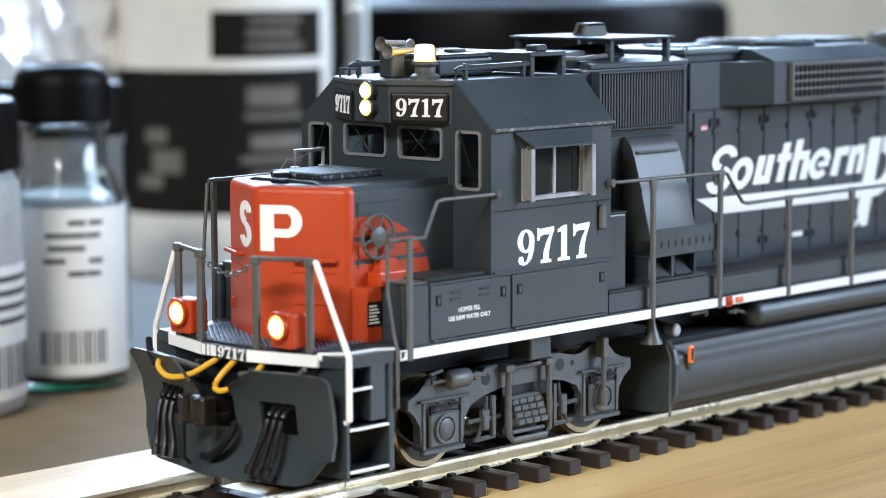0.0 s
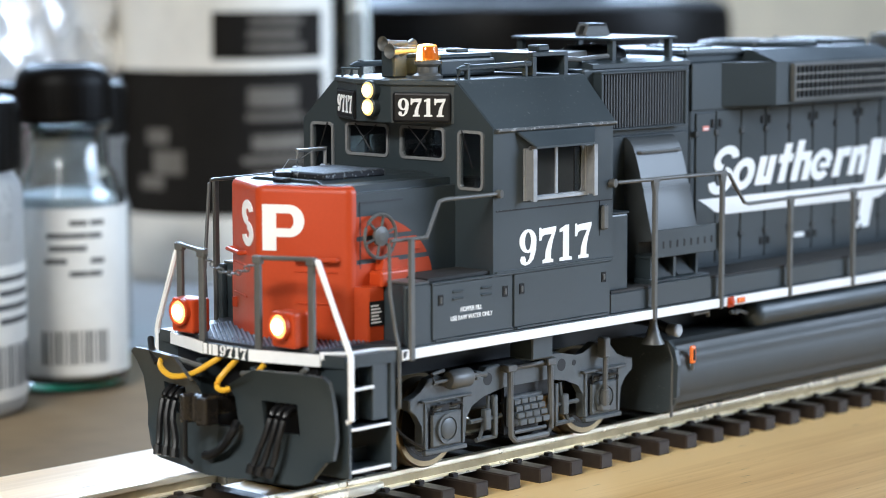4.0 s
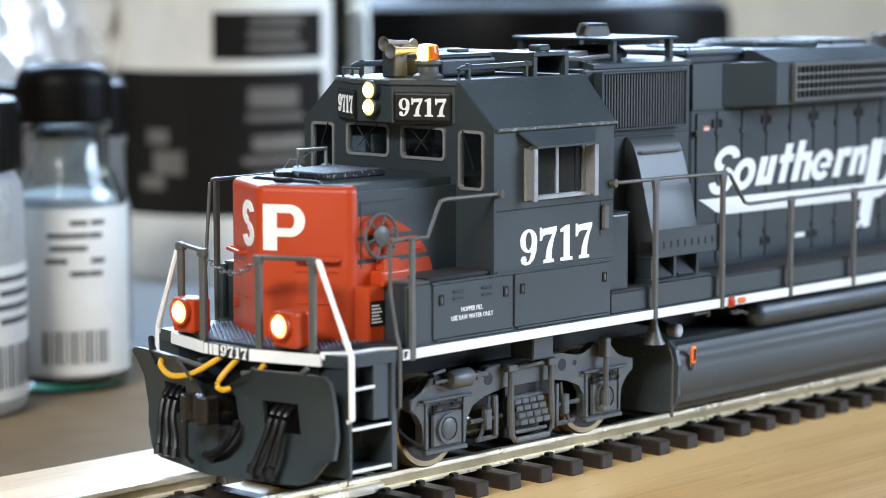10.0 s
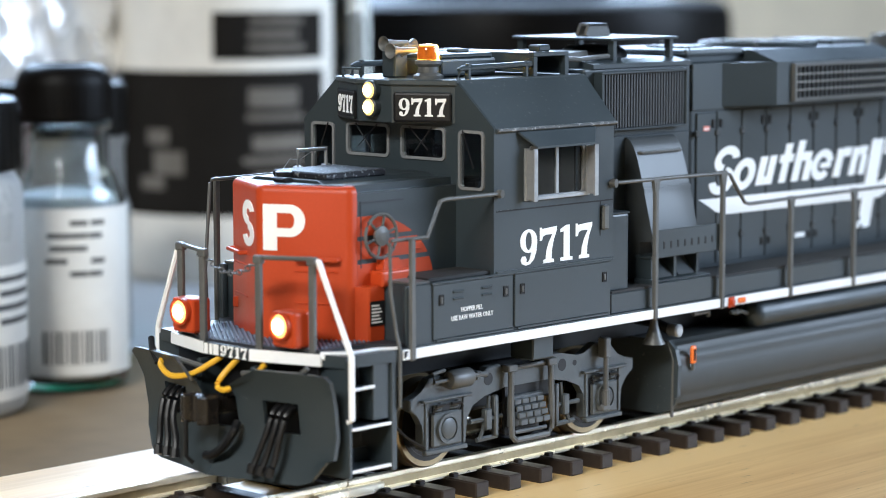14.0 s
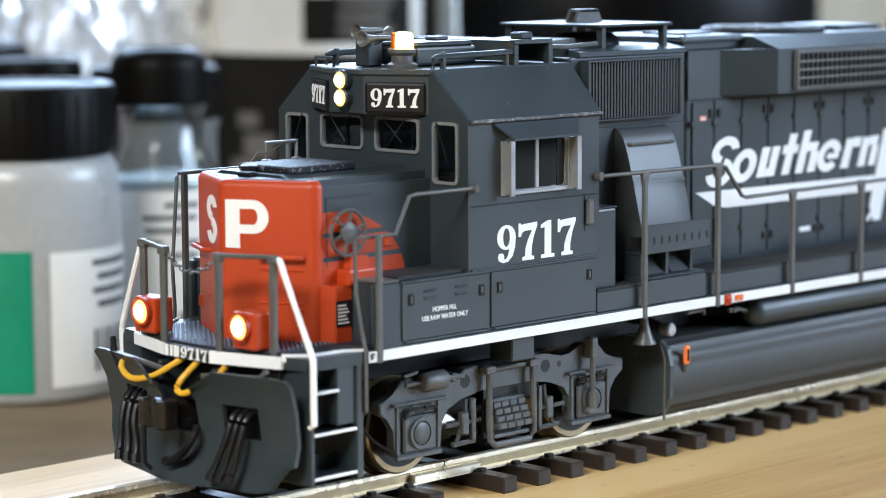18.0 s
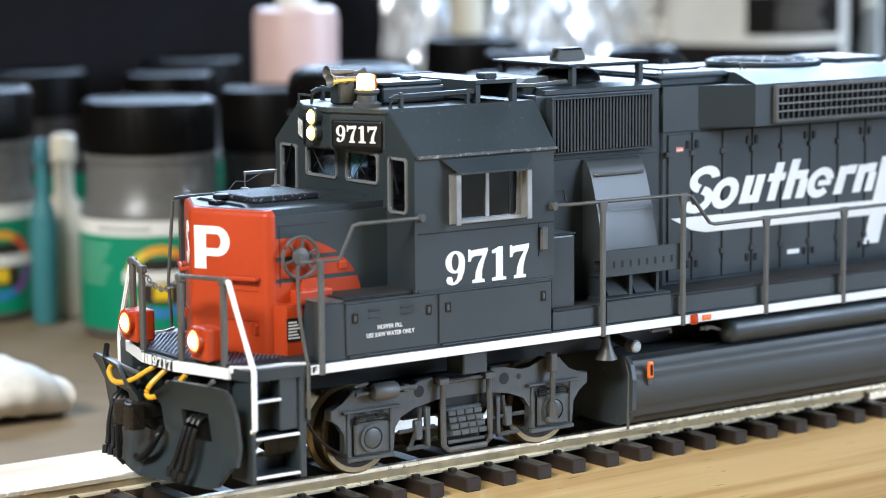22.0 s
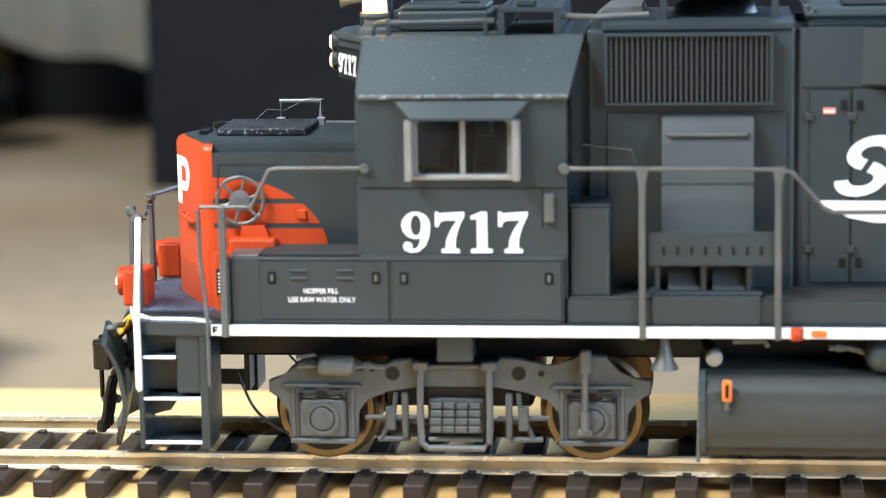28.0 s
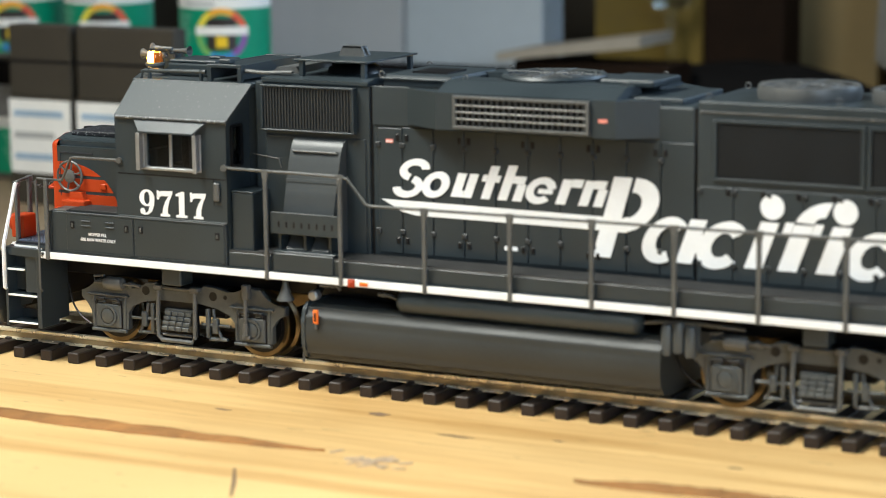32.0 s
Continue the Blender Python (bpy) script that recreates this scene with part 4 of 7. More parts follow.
build_frame()
build_tank()
TRUCKS = [build_truck(0), build_truck(122.4)]
WHEELSETS = [build_wheelset(x) for x in (0, 31.5, 122.4, 153.9)]
build_pilot()

def build_nose():
    body = bmnew()
    prism(body, [(5.6, 10.9), (5.6, -10.9), (-12.9, -10.9), (-12.9, 10.9)], "z", 18.0, 37.3)
    bmesh.ops.bevel(body, geom=[e for e in body.edges if e.verts[0].co.z > 37 and e.verts[1].co.z > 37 and abs(e.verts[0].co.y - e.verts[1].co.y) < 1], offset=0.95, segments=4, affect="EDGES")
    nose = part("nose", body, GREY, loco, "dark grey short hood", smooth=35)
    # folded front with rounded corners and a rounded rim
    side = [(-12.75, 10.94)]
    for k in range(7):
        u = k / 6
        p, c, q = (-13.1, 10.94), (-14.0, 10.94), (-14.4, 10.14)
        side.append(tuple((1 - u) ** 2 * p[i] + 2 * u * (1 - u) * c[i] + u * u * q[i] for i in (0, 1)))
    side += [(-19.05, 0.75), (-19.25, 0.35)]
    plan = side + [(x, -y) for x, y in reversed(side)]
    normals = []
    for k, (x, y) in enumerate(plan):
        a, b = plan[max(k - 1, 0)], plan[min(k + 1, len(plan) - 1)]
        n = Vector((-(b[1] - a[1]), b[0] - a[0])).normalized()
        normals.append(n if n.dot(Vector((x + 12.0, y))) < 0 else -n)
    front = bmnew()
    rings = []
    for z, inset in [(18.0, 0.0)] + [(36.35 + 0.95 * math.sin(q * math.pi / 10), 0.95 * (1 - math.cos(q * math.pi / 10))) for q in range(6)]:
        rings.append([front.verts.new((min(x + n.x * inset, -12.75), y + n.y * inset, z)) for (x, y), n in zip(plan, normals)])
    for lo, hi in zip(rings, rings[1:]):
        for k in range(len(plan) - 1):
            front.faces.new((lo[k], lo[k + 1], hi[k + 1], hi[k]))
    front.faces.new(rings[-1])
    bmesh.ops.recalc_face_normals(front, faces=front.faces[:])
    nf = part("nose_front", front, RED, loco, "scarlet folded nose front", smooth=32)
    top = bmnew()
    prism(top, [(-12.8, 9.4), (-12.8, -9.4), (-13.9, -9.4), (-17.95, -1.2), (-17.95, 1.2), (-13.9, 9.4)], "z", 37.25, 37.36)
    part("nose_top_skin", top, GREY, nf)
    part("crown", prism(bmnew(), [(-7.0, 37.25), (7.0, 37.25), (5.5, 37.75), (-5.5, 37.75)], "x", -14.5, 5.5), GREY, nose)
    # roof hatch, bolts and bracket
    part("nose_hatch", box(bmnew(), -13.2, -2.4, -5.8, 4.0, 37.7, 38.6, 0.2), HATCH, nose, "flat black hatch plate dusted with specks")
    part("hatch_knob", turned(bmnew(), [(0.7, 37.3), (0.75, 37.8), (1.1, 38.0), (1.1, 38.5), (0.9, 38.6), (0.2, 38.65)], (-13.9, 1.0, 0), "z", 14), BLACK, nose, smooth=40)
    bm = bmnew()
    rod(bm, [(-7.4, 5.4, 37.6), (-7.4, 5.4, 40.6), (-2.4, 5.4, 40.6), (-2.4, 5.4, 37.6)], 0.28, 8)
    box(bm, -7.9, -6.9, 4.9, 5.9, 37.6, 38.6, 0.1)
    box(bm, -2.9, -1.9, 4.9, 5.9, 37.6, 38.6, 0.1)
    part("hatch_bracket", bm, SILVER, nose, "bent wire grab over the hatch")
    part("stray_fibre", rod(bmnew(), [(-10.4, 5.0, 38.4), (-9.0, 5.2, 39.6), (-7.0, 5.5, 39.4), (-5.0, 5.2, 40.4), (-3.6, 5.0, 41.0), (-2.0, 5.4, 40.8)], 0.05, 5), SILVER, nose)
    part("antenna_box", box(bmnew(), -16.2, -14.8, -1.6, 0.6, 37.3, 37.95, 0.15), BLACK, nose)
    # scarlet wing on both flanks, cut by two grey bars
    for s in (-1, 1):
        y0, y1 = sorted((s * 10.88, s * 10.97))
        def wing(z0, z1, name):
            pts = []
            for k in range(9):
                z = z0 + (z1 - z0) * k / 8
                u = max(0.0, 1 - ((z - 24.6) / 8.9) ** 2)
                pts.append((-11.6 + 12.4 * math.sqrt(u), z))
            part(name, prism(bmnew(), [(-12.74, z0)] + pts + [(-12.74, z1)], "y", y0, y1), RED, nose, "scarlet wing marking")
        wing(24.6, 27.5, "wing_marking")
        wing(28.1, 30.4, "wing_marking")
        wing(31.0, 33.45, "wing_marking")
        # brake recess and shelf
        part("recess_frame", prism(bmnew(), [(-12.2, 27.0), (-12.2, 35.3), (-4.6, 35.3), (-4.6, 35.05), (-12.05, 35.05), (-12.05, 27.0)], "y", y0 - 0.04, y1 + 0.04), PLATE, nose)
        part("ledge", box(bmnew(), -10.6, -5.2, *sorted((s * 10.9, s * 13.2)), 24.6, 26.6, 0.3, 2), RED, nose)
        part("ledge_web", prism(bmnew(), [(-9.5, 26.6), (-6.0, 26.6), (-6.6, 28.0), (-9.2, 28.0)], "y", *sorted((s * 10.9, s * 12.2))), RED, nose)
        part("side_foot", prism(bmnew(), [(-13.25, s * 10.8), (-12.5, s * 12.5), (-12.2, s * 12.7), (-9.8, s * 12.7), (-9.6, s * 12.5), (-9.6, s * 10.8)], "z", 18.0, 24.8), RED, nose)
        part("latch_plate", box(bmnew(), -2.9, -1.7, *sorted((s * 10.9, s * 11.3)), 28.6, 29.7, 0.12), RED, nose)
        hw = bmnew()
        cx, cz, yy = -9.4, 30.9, s * 11.8
        pts = [(cx + 2.75 * math.cos(a), yy, cz + 2.75 * math.sin(a)) for a in [i * math.tau / 28 for i in range(29)]]
        rod(hw, pts, 0.24, 6)
        bw = part("brake_wheel", hw, GREY_LIGHT, loco, "grey spoked hand brake wheel", smooth=40)
        hub = turned(bmnew(), [(1.25, yy - s * 0.1), (1.25, yy + s * 0.25), (0.5, yy + s * 0.45), (0.05, yy + s * 0.45)], (cx, 0, cz), "y", 18)
        part("hub", hub, GREY_LIGHT, bw)
        part("shaft", rod(bmnew(), [(cx, yy, cz), (cx, s * 10.9, cz)], 0.5, 8), GREY_LIGHT, bw)
        for k in range(6):
            a = k * math.tau / 6 + 0.3
            part("spoke", rod(bmnew(), [(cx + 1.1 * math.cos(a), yy, cz + 1.1 * math.sin(a)), (cx + 2.7 * math.cos(a), yy, cz + 2.7 * math.sin(a))], 0.2, 6), GREY_LIGHT, bw)
        # notice plate low on the flank
        no = part("notice_plate", box(bmnew(), -12.3, -9.9, *sorted((s * 12.7, s * 12.8)), 19.9, 23.0), BLACK, nose, "small black notice with white bars")
        bm = bmnew()
        for k in range(6):
            box(bm, -12.1, -10.3 - 0.25 * (k % 3), *sorted((s * 12.8, s * 12.86)), 20.25 + k * 0.42, 20.43 + k * 0.42)
        part("notice_bars", bm, WHITE, no)
        # grab bars on the folded front
        a, b = Vector((-14.6, s * 9.7, 28.2)), Vector((-17.1, s * 4.7, 28.2))
        out = Vector((-0.90, s * 0.44, 0))
        part("nose_grab", rod(bmnew(), [a, a + out * 0.9, b + out * 0.9, b], 0.3, 8), RED, nf)
        part("nose_lug", box(bmnew(), -15.2, -14.6, *sorted((s * 8.6, s * 9.6)), 20.6, 22.0, 0.1), RED, nf)
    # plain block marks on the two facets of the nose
    d = Vector((4.65, -9.39, 0)).normalized()
    def facet(outline, mm, name, thick=0.08):
        bm = bmnew()
        prism(bm, outline, "z", 0, thick)
        bmesh.ops.transform(bm, matrix=mm, verts=bm.verts)
        part(name, bm, WHITE, nf, "white block mark")
    m = frame_of(Vector((-19.05, -0.75, 29.1)) - d * 0.7, d, (0, 0, 1)) @ Matrix.Diagonal((0.95, 0.90, 1, 1))
    facet([(0.65, 0), (2.6, 0), (2.6, 6.45), (0.65, 6.45)], m, "nose_mark")
    facet([(2.6, 5.25), (4.4, 5.25), (4.4, 6.45), (2.6, 6.45)], m, "nose_mark")
    facet([(2.6, 1.95), (4.4, 1.95), (4.4, 3.15), (2.6, 3.15)], m, "nose_mark")
    facet(crescent(4.4, 4.2, 2.15, 2.25, 1.5, -90, 90), m, "nose_mark")
    e = Vector((-4.65, -9.39, 0)).normalized()
    m2 = frame_of(Vector((-19.05, 0.75, 29.2)) - e * 5.9, e, (0, 0, 1)) @ Matrix.Diagonal((1.15, 0.89, 1, 1))
    facet(crescent(2.3, 4.75, 2.2, 1.8, 1.5, 12, 274), m2, "nose_mark")
    facet(crescent(2.3, 1.75, 2.2, 1.8, 1.5, -168, 94), m2, "nose_mark", 0.1)
    for z, y0, y1 in ((22.6, 4.4, 9.6), (26.6, 4.4, 9.6)):
        for s in (-1, 1):
            a, b = (-14.4 - (10.14 - y1) * 0.495, s * y1), (-14.4 - (10.14 - y0) * 0.495, s * y0)
            part("nose_door_line", rod(bmnew(), [(a[0] - 0.05, a[1], z), (b[0] - 0.05, b[1], z)], 0.12, 6), RED, nf)


def build_side_cabinets():
    for s in (-1, 1):
        ys = sorted((s * 10.9, s * 17.5))
        cb = part("side_cabinet", box(bmnew(), -9.6, 28.6, *ys, 17.5, 25.2, 0.12), GREY, loco, "low grey side cabinet with flush doors")
        part("cabinet_tread", box(bmnew(), -6.2, 5.5, *sorted((s * 11.0, s * 16.9)), 25.2, 25.7, 0.1), TREAD, cb, "black grit tread")
        for x0, x1 in ((-6.2, 8.6), (9.0, 28.3)):
            d = part("cabinet_door", box(bmnew(), x0, x1, *sorted((s * 17.5, s * 17.72)), 18.0, 24.9, 0.08), GREY, cb)
            part("door_rail", box(bmnew(), x0 + 0.4, x1 - 0.4, *sorted((s * 17.7, s * 17.95)), 17.75, 18.0), GREY, d)
            for hx in (x0 + 1.4, x1 - 1.4):
                if x0 < 0 or hx < 12 or hx > 25:
                    part("recess_latch", box(bmnew(), hx - 0.45, hx + 0.45, *sorted((s * 17.7, s * 17.8)), 22.2, 23.6, 0.1), BLACK, d)
                    part("latch_pin", box(bmnew(), hx - 0.2, hx + 0.2, *sorted((s * 17.78, s * 17.95)), 22.5, 23.3, 0.08), GREY_LIGHT, d)
        part("cabinet_lip", box(bmnew(), -6.4, 28.6, *sorted((s * 17.3, s * 17.8)), 24.9, 25.25, 0.08), GREY, cb)
        bm = bmnew()
        for x0 in (-2.7, 2.6):
            for z in (23.6, 22.7):
                box(bm, x0, x0 + 2.0, *sorted((s * 17.7, s * 17.95)), z, z + 0.3, 0.1)
        part("louvre", bm, GREY, cb)
        part("front_post", box(bmnew(), -10.7, -9.7, *sorted((s * 16.6, s * 17.5)), 17.5, 25.2, 0.3, 2), GREY, cb)
        part("white_cap", box(bmnew(), -9.7, -6.4, *sorted((s * 12.2, s * 17.4)), 25.2, 25.5, 0.08), GREY_LIGHT, cb)
    lettering("hopper_text", "HOPPER FILL", 0.83, 0.06, loco, WHITE, frame_of((-1.2, -17.76, 21.1), (1, 0, 0), (0, 0, 1)), bold=0.008, wide=0.86, label="white stencilled words HOPPER FILL")
    lettering("hopper_text", "USE RAW WATER ONLY", 0.83, 0.06, loco, WHITE, frame_of((-3.0, -17.76, 20.1), (1, 0, 0), (0, 0, 1)), bold=0.008, wide=0.86, label="white stencilled words USE RAW WATER ONLY")


def build_cab():
    cab = new("cab")
    cab.empty_display_size = 0.01
    cab.parent = loco
    cab["label"] = "dark grey crew cab with sloped roof sides"
    for s in (-1, 1):
        bm = holed(bmnew(), 5.9, 29.0, 25.2, 43.8, [(12.1, 22.5, 34.7, 41.0)], along_side, *sorted((s * 16.6, s * 17.5)))
        part("cab_side", bm, GREY, cab)
        part("panel_seam", box(bmnew(), 5.7, 28.9, *sorted((s * 17.5, s * 17.54)), 33.1, 33.3), BLACK, cab)
        part("belt_rail", box(bmnew(), 5.6, 29.0, *sorted((s * 17.45, s * 17.75)), 25.2, 25.5, 0.06), GREY, cab)
        wf = window_frame(cab, 12.1, 22.5, 34.7, 41.0, along_side, *sorted((s * 17.1, s * 17.75)), edge=0.35, name="side_window")
        bm = bmnew()
        box(bm, 17.0, 17.6, *sorted((s * 17.1, s * 17.7)), 34.8, 40.9, 0.06)
        box(bm, 11.7, 22.9, *sorted((s * 17.1, s * 18.1)), 34.2, 34.7, 0.08)
        part("mullion", bm, SILVER, wf)
        part("dark_sash", box(bmnew(), 21.2, 22.4, *sorted((s * 17.15, s * 17.5)), 34.8, 40.9), BLACK, wf)
        for x in (11.3, 23.4):
            bm = bmnew()
            box(bm, x - 0.2, x + 0.2, *sorted((s * 17.6, s * 19.2)), 34.4, 40.8, 0.06)
            box(bm, x - 0.4, x + 0.4, *sorted((s * 19.0, s * 19.3)), 34.2, 41.0, 0.06)
            box(bm, x - 0.45, x + 0.45, *sorted((s * 17.5, s * 17.8)), 34.2, 41.0, 0.06)
            part("wind_deflector", bm, SILVER, wf, "clear-edged wind deflector")
        bm = bmnew()
        a = [(9.3, s * 17.55, 43.2), (25.2, s * 17.55, 43.2), (23.0, s * 19.3, 41.0), (11.6, s * 19.3, 41.0)]
        lo = [bm.verts.new(p) for p in a]
        hi = [bm.verts.new((p[0], p[1], p[2] + 0.3)) for p in a]
        bm.faces.new(lo), bm.faces.new(hi)
        for i in range(4):
            bm.faces.new((lo[i], lo[(i + 1) % 4], hi[(i + 1) % 4], hi[i]))
        part("awning", bm, GREY, cab, "grey sloping sunshade")
        # roof slope
        q = [(5.5, s * 17.9, 43.5), (29.2, s * 17.9, 43.5), (30.6, s * 11.1, 49.6), (5.5, s * 11.1, 49.6)]
        bm = bmnew()
        n = Vector((0, s * 0.66, 0.75)) * 0.5
        lo = [bm.verts.new(Vector(p) - n) for p in q]
        hi = [bm.verts.new(p) for p in q]
        bm.faces.new(lo), bm.faces.new(hi)
        for i in range(4):
            bm.faces.new((lo[i], lo[(i + 1) % 4], hi[(i + 1) % 4], hi[i]))
        part("roof_slope", bm, GREY_DUSTY, cab)
        part("gutter", box(bmnew(), 5.6, 29.3, *sorted((s * 17.5, s * 18.1)), 43.35, 43.75, 0.1), GUTTER, cab, "chipped edge of the roof")
        # outer front windows and gable
        bm = holed(bmnew(), *sorted((s * 9.9, s * 17.5)), 25.2, 43.8, [(*sorted((s * 11.7, s * 15.7)), 36.0, 43.2)], along_front, 5.2, 5.9)
        part("cab_front", bm, GREY, cab)
        window_frame(cab, *sorted((s * 11.7, s * 15.7)), 36.0, 43.2, along_front, 4.95, 5.7, edge=0.25, name="corner_window")
        part("wiper", rod(bmnew(), [(4.75, s * 12.4, 43.4), (4.7, s * 14.4, 38.6)], 0.1, 6), BLACK, cab)
        part("gable", prism(bmnew(), [(s * 17.5, 43.8), (s * 11.1, 49.5), (s * 9.0, 49.5), (s * 9.0, 43.8)], "x", 5.2, 5.9), GREY, cab)
        part("rear_gable", prism(bmnew(), [(s * 17.5, 43.8), (s * 11.1, 49.4), (s * 9.0, 49.4), (s * 9.0, 43.8)], "x", 28.4, 29.1), GREY, cab)
        bm = holed(bmnew(), *sorted((s * 9.0, s * 16.6)), 20.3, 43.8, [(*sorted((s * 12.4, s * 15.8)), 35.5, 42.6)], along_front, 28.3, 28.96)
        part("cab_back", bm, GREY, cab)
        window_frame(cab, *sorted((s * 12.4, s * 15.8)), 35.5, 42.6, along_front, 28.5, 29.3, edge=0.3, name="rear_window", moulding=BLACK)
        bm = holed(bmnew(), *sorted((0, s * 9.9)), 37.0, 44.5, [(*sorted((s * 1.3, s * 8.9)), 39.5, 43.4)], along_front, 5.2, 5.9)
        part("cab_front", bm, GREY, cab)
        window_frame(cab, *sorted((s * 1.3, s * 8.9)), 39.5, 43.4, along_front, 4.95, 5.7, edge=0.25, name="windscreen")
        bm = bmnew()
        rod(bm, [(4.7, s * 7.0, 43.5), (4.6, s * 4.0, 40.2)], 0.1, 6)
        rod(bm, [(4.7, s * 3.0, 43.5), (4.6, s * 6.4, 40.6)], 0.08, 6)
        part("wiper", bm, BLACK, cab)
        # angled number board
        a, b = Vector((1.3, s * 3.1, 0)), Vector((5.2, s * 10.7, 0))
        along = (b - a).normalized()
        out = Vector((-along.y * s, along.x * s, 0))
        out = out if out.x < 0 else -out
        nb = bmnew()
        box(nb, -3.9, 3.9, -1.9, 1.9, 0, 0.35, 0.3, 2)
        right = along if s < 0 else -along
        c = (a + b) / 2 + Vector((0, 0, 46.2)) + out * 0.02
        m = frame_of(c, right, (0, 0, 1))
        bmesh.ops.transform(nb, matrix=m, verts=nb.verts)
        board_ = part("number_board", nb, BLACK, cab, "black number board with white figures")
        slab_number(board_, 2.35, frame_of(c + out * 0.36 - right * 3.2 - Vector((0, 0, 1.15)), right, (0, 0, 1)), 0.08, WHITE)
    for s in (-1, 1):
        slab_number(cab, 4.7, frame_of((17.2 + s * 7.1, s * 17.5, 25.8), (-s, 0, 0), (0, 0, 1)), 0.09, WHITE, name="cab_number", wide=1.12)
    part("prow", prism(bmnew(), [(1.3, -3.1), (1.3, 3.1), (5.2, 10.7), (6.0, 10.7), (6.0, -10.7), (5.2, -10.7)], "z", 44.2, 49.0), GREY, cab)
    part("roof", prism(bmnew(), [(0.9, -3.2), (0.9, 3.2), (5.0, 11.15), (30.6, 11.15), (30.6, -11.15), (5.0, -11.15)], "z", 49.0, 49.75, 0.15), GREY_DUSTY, cab)
    part("inner_floor", box(bmnew(), 5.9, 28.3, -16.6, 16.6, 30.5, 31.0), BLACK, cab)
    for sx, sy in ((12, -9), (12, 9), (20, 9)):
        seat = bmnew()
        box(seat, sx, sx + 4, sy - 2.2, sy + 2.2, 31.0, 34.5, 0.3)
        box(seat, sx + 3.2, sx + 4.2, sy - 2.2, sy + 2.2, 34.0, 39.5, 0.3)
        part("cab_seat", seat, BLACK, cab)
    # added pale panel that makes the windscreens look brighter
    part("windscreen_backing", box(bmnew(), 27.9, 28.25, -11.8, 11.8, 31.0, 43.6), mat("pale_windscreen_backing", (0.42, 0.44, 0.44), 0.6), cab, "pale grey panel added to brighten the windscreens")
    part("control_stand", box(bmnew(), 8, 10.5, -12, -6, 31, 37, 0.3), BLACK, cab)
    # headlights
    for z in (48.3, 46.1):
        hl = part("headlight", turned(bmnew(), [(1.25, 1.4), (1.3, 0.3), (1.1, 0.1), (1.05, 0.6)], (0, 0, z), "x", 22), GREY, cab, smooth=40)
        part("lamp_rim", turned(bmnew(), [(1.08, 0.6), (1.05, 0.15), (0.85, -0.05), (0.6, -0.1)], (0, 0, z), "x", 22), BULB_RIM, hl, "warm glowing lens rim", smooth=60)
        part("lamp_lens", turned(bmnew(), [(0.82, 0.0), (0.7, -0.18), (0.1, -0.28)], (0, 0, z), "x", 20), BULB, hl, "glowing warm white lens", smooth=60)
    # small fittings of the side
    for s in (-1, 1):
        part("mirror_bracket", box(bmnew(), 26.4, 27.6, *sorted((s * 17.5, s * 18.1)), 29.3, 32.6, 0.2), GREY_LIGHT, cab)
        part("seam", box(bmnew(), 26.2, 26.35, *sorted((s * 17.5, s * 17.54)), 28.5, 33.2), BLACK, cab)
    # roof fittings
    part("roof_hatch", box(bmnew(), 8.6, 19.4, -5.0, 4.0, 49.9, 52.2, 0.35, 2), GREY, cab, "raised grey roof equipment box")
    part("hatch_lid", box(bmnew(), 8.9, 19.1, -4.7, 3.7, 52.2, 52.8, 0.2), GREY, cab)
    part("hatch_lug", box(bmnew(), 15.4, 17.9, -1.5, 0.5, 52.8, 53.3, 0.15), GREY, cab)
    for y in (-10.2, 9.4):
        bm = bmnew()
        rod(bm, [(6.4, y, 49.6), (6.6, y, 51.0), (7.2, y, 51.2), (20.4, y, 51.4)], 0.4, 8)
        for x in (8.2, 19.4):
            box(bm, x - 0.25, x + 0.25, y - 0.35, y + 0.35, 49.6, 51.8, 0.06)
        part("roof_rail", bm, GREY, cab, smooth=40)
    bm = bmnew()
    for y in (-10.4, 9.4):
        box(bm, 20.8, 28.0, y, y + 1.0, 52.3, 52.9, 0.08)
        box(bm, 20.8, 21.6, y, y + 1.0, 49.7, 52.3, 0.05)
        box(bm, 27.2, 28.0, y, y + 1.0, 49.7, 52.3, 0.05)
    box(bm, 20.9, 21.5, -10.2, 10.2, 50.2, 52.8)
    box(bm, 27.3, 27.9, -10.2, 10.2, 50.2, 52.8)
    part("air_conditioner_frame", bm, GREY, cab, "open grey roof frame")
    part("frame_plate", box(bmnew(), 21.6, 27.2, -9.4, 9.4, 52.35, 52.75, 0.08), GREY, cab)
    part("frame_cap", box(bmnew(), 22.8, 25.2, -9.6, -7.6, 52.9, 53.8, 0.2), GREY, cab)
    part("roof_grab", rod(bmnew(), [(3.0, 4.2, 49.7), (3.0, 4.2, 50.9), (3.2, 7.8, 50.9), (3.2, 7.8, 49.7)], 0.2, 6), GREY, cab)
    # horns
    hn = bmnew()
    box(hn, 4.6, 7.2, -0.4, 2.0, 49.8, 53.4, 0.2)
    part("horn_base", hn, GREY, cab)
    for (tip, root, y) in ((1.6, 6.4, -2.6), (2.4, 6.8, -0.6), (9.6, 5.0, 1.0)):
        k = 1 if tip < root else -1
        z = 53.4 if y < -1 else (54.3 if y < 1 else 53.8)
        prof = [(0.35, root), (0.4, root - k * 2.2), (0.55, root - k * 3.6), (0.62, root - k * 4.0), (1.0, tip), (0.85, tip + k * 0.1), (0.3, tip + k * 1.0)]
        part("horn", turned(bmnew(), prof, (0, y, z), "x", 16), GREY_LIGHT, cab, "flared air horn", smooth=50)
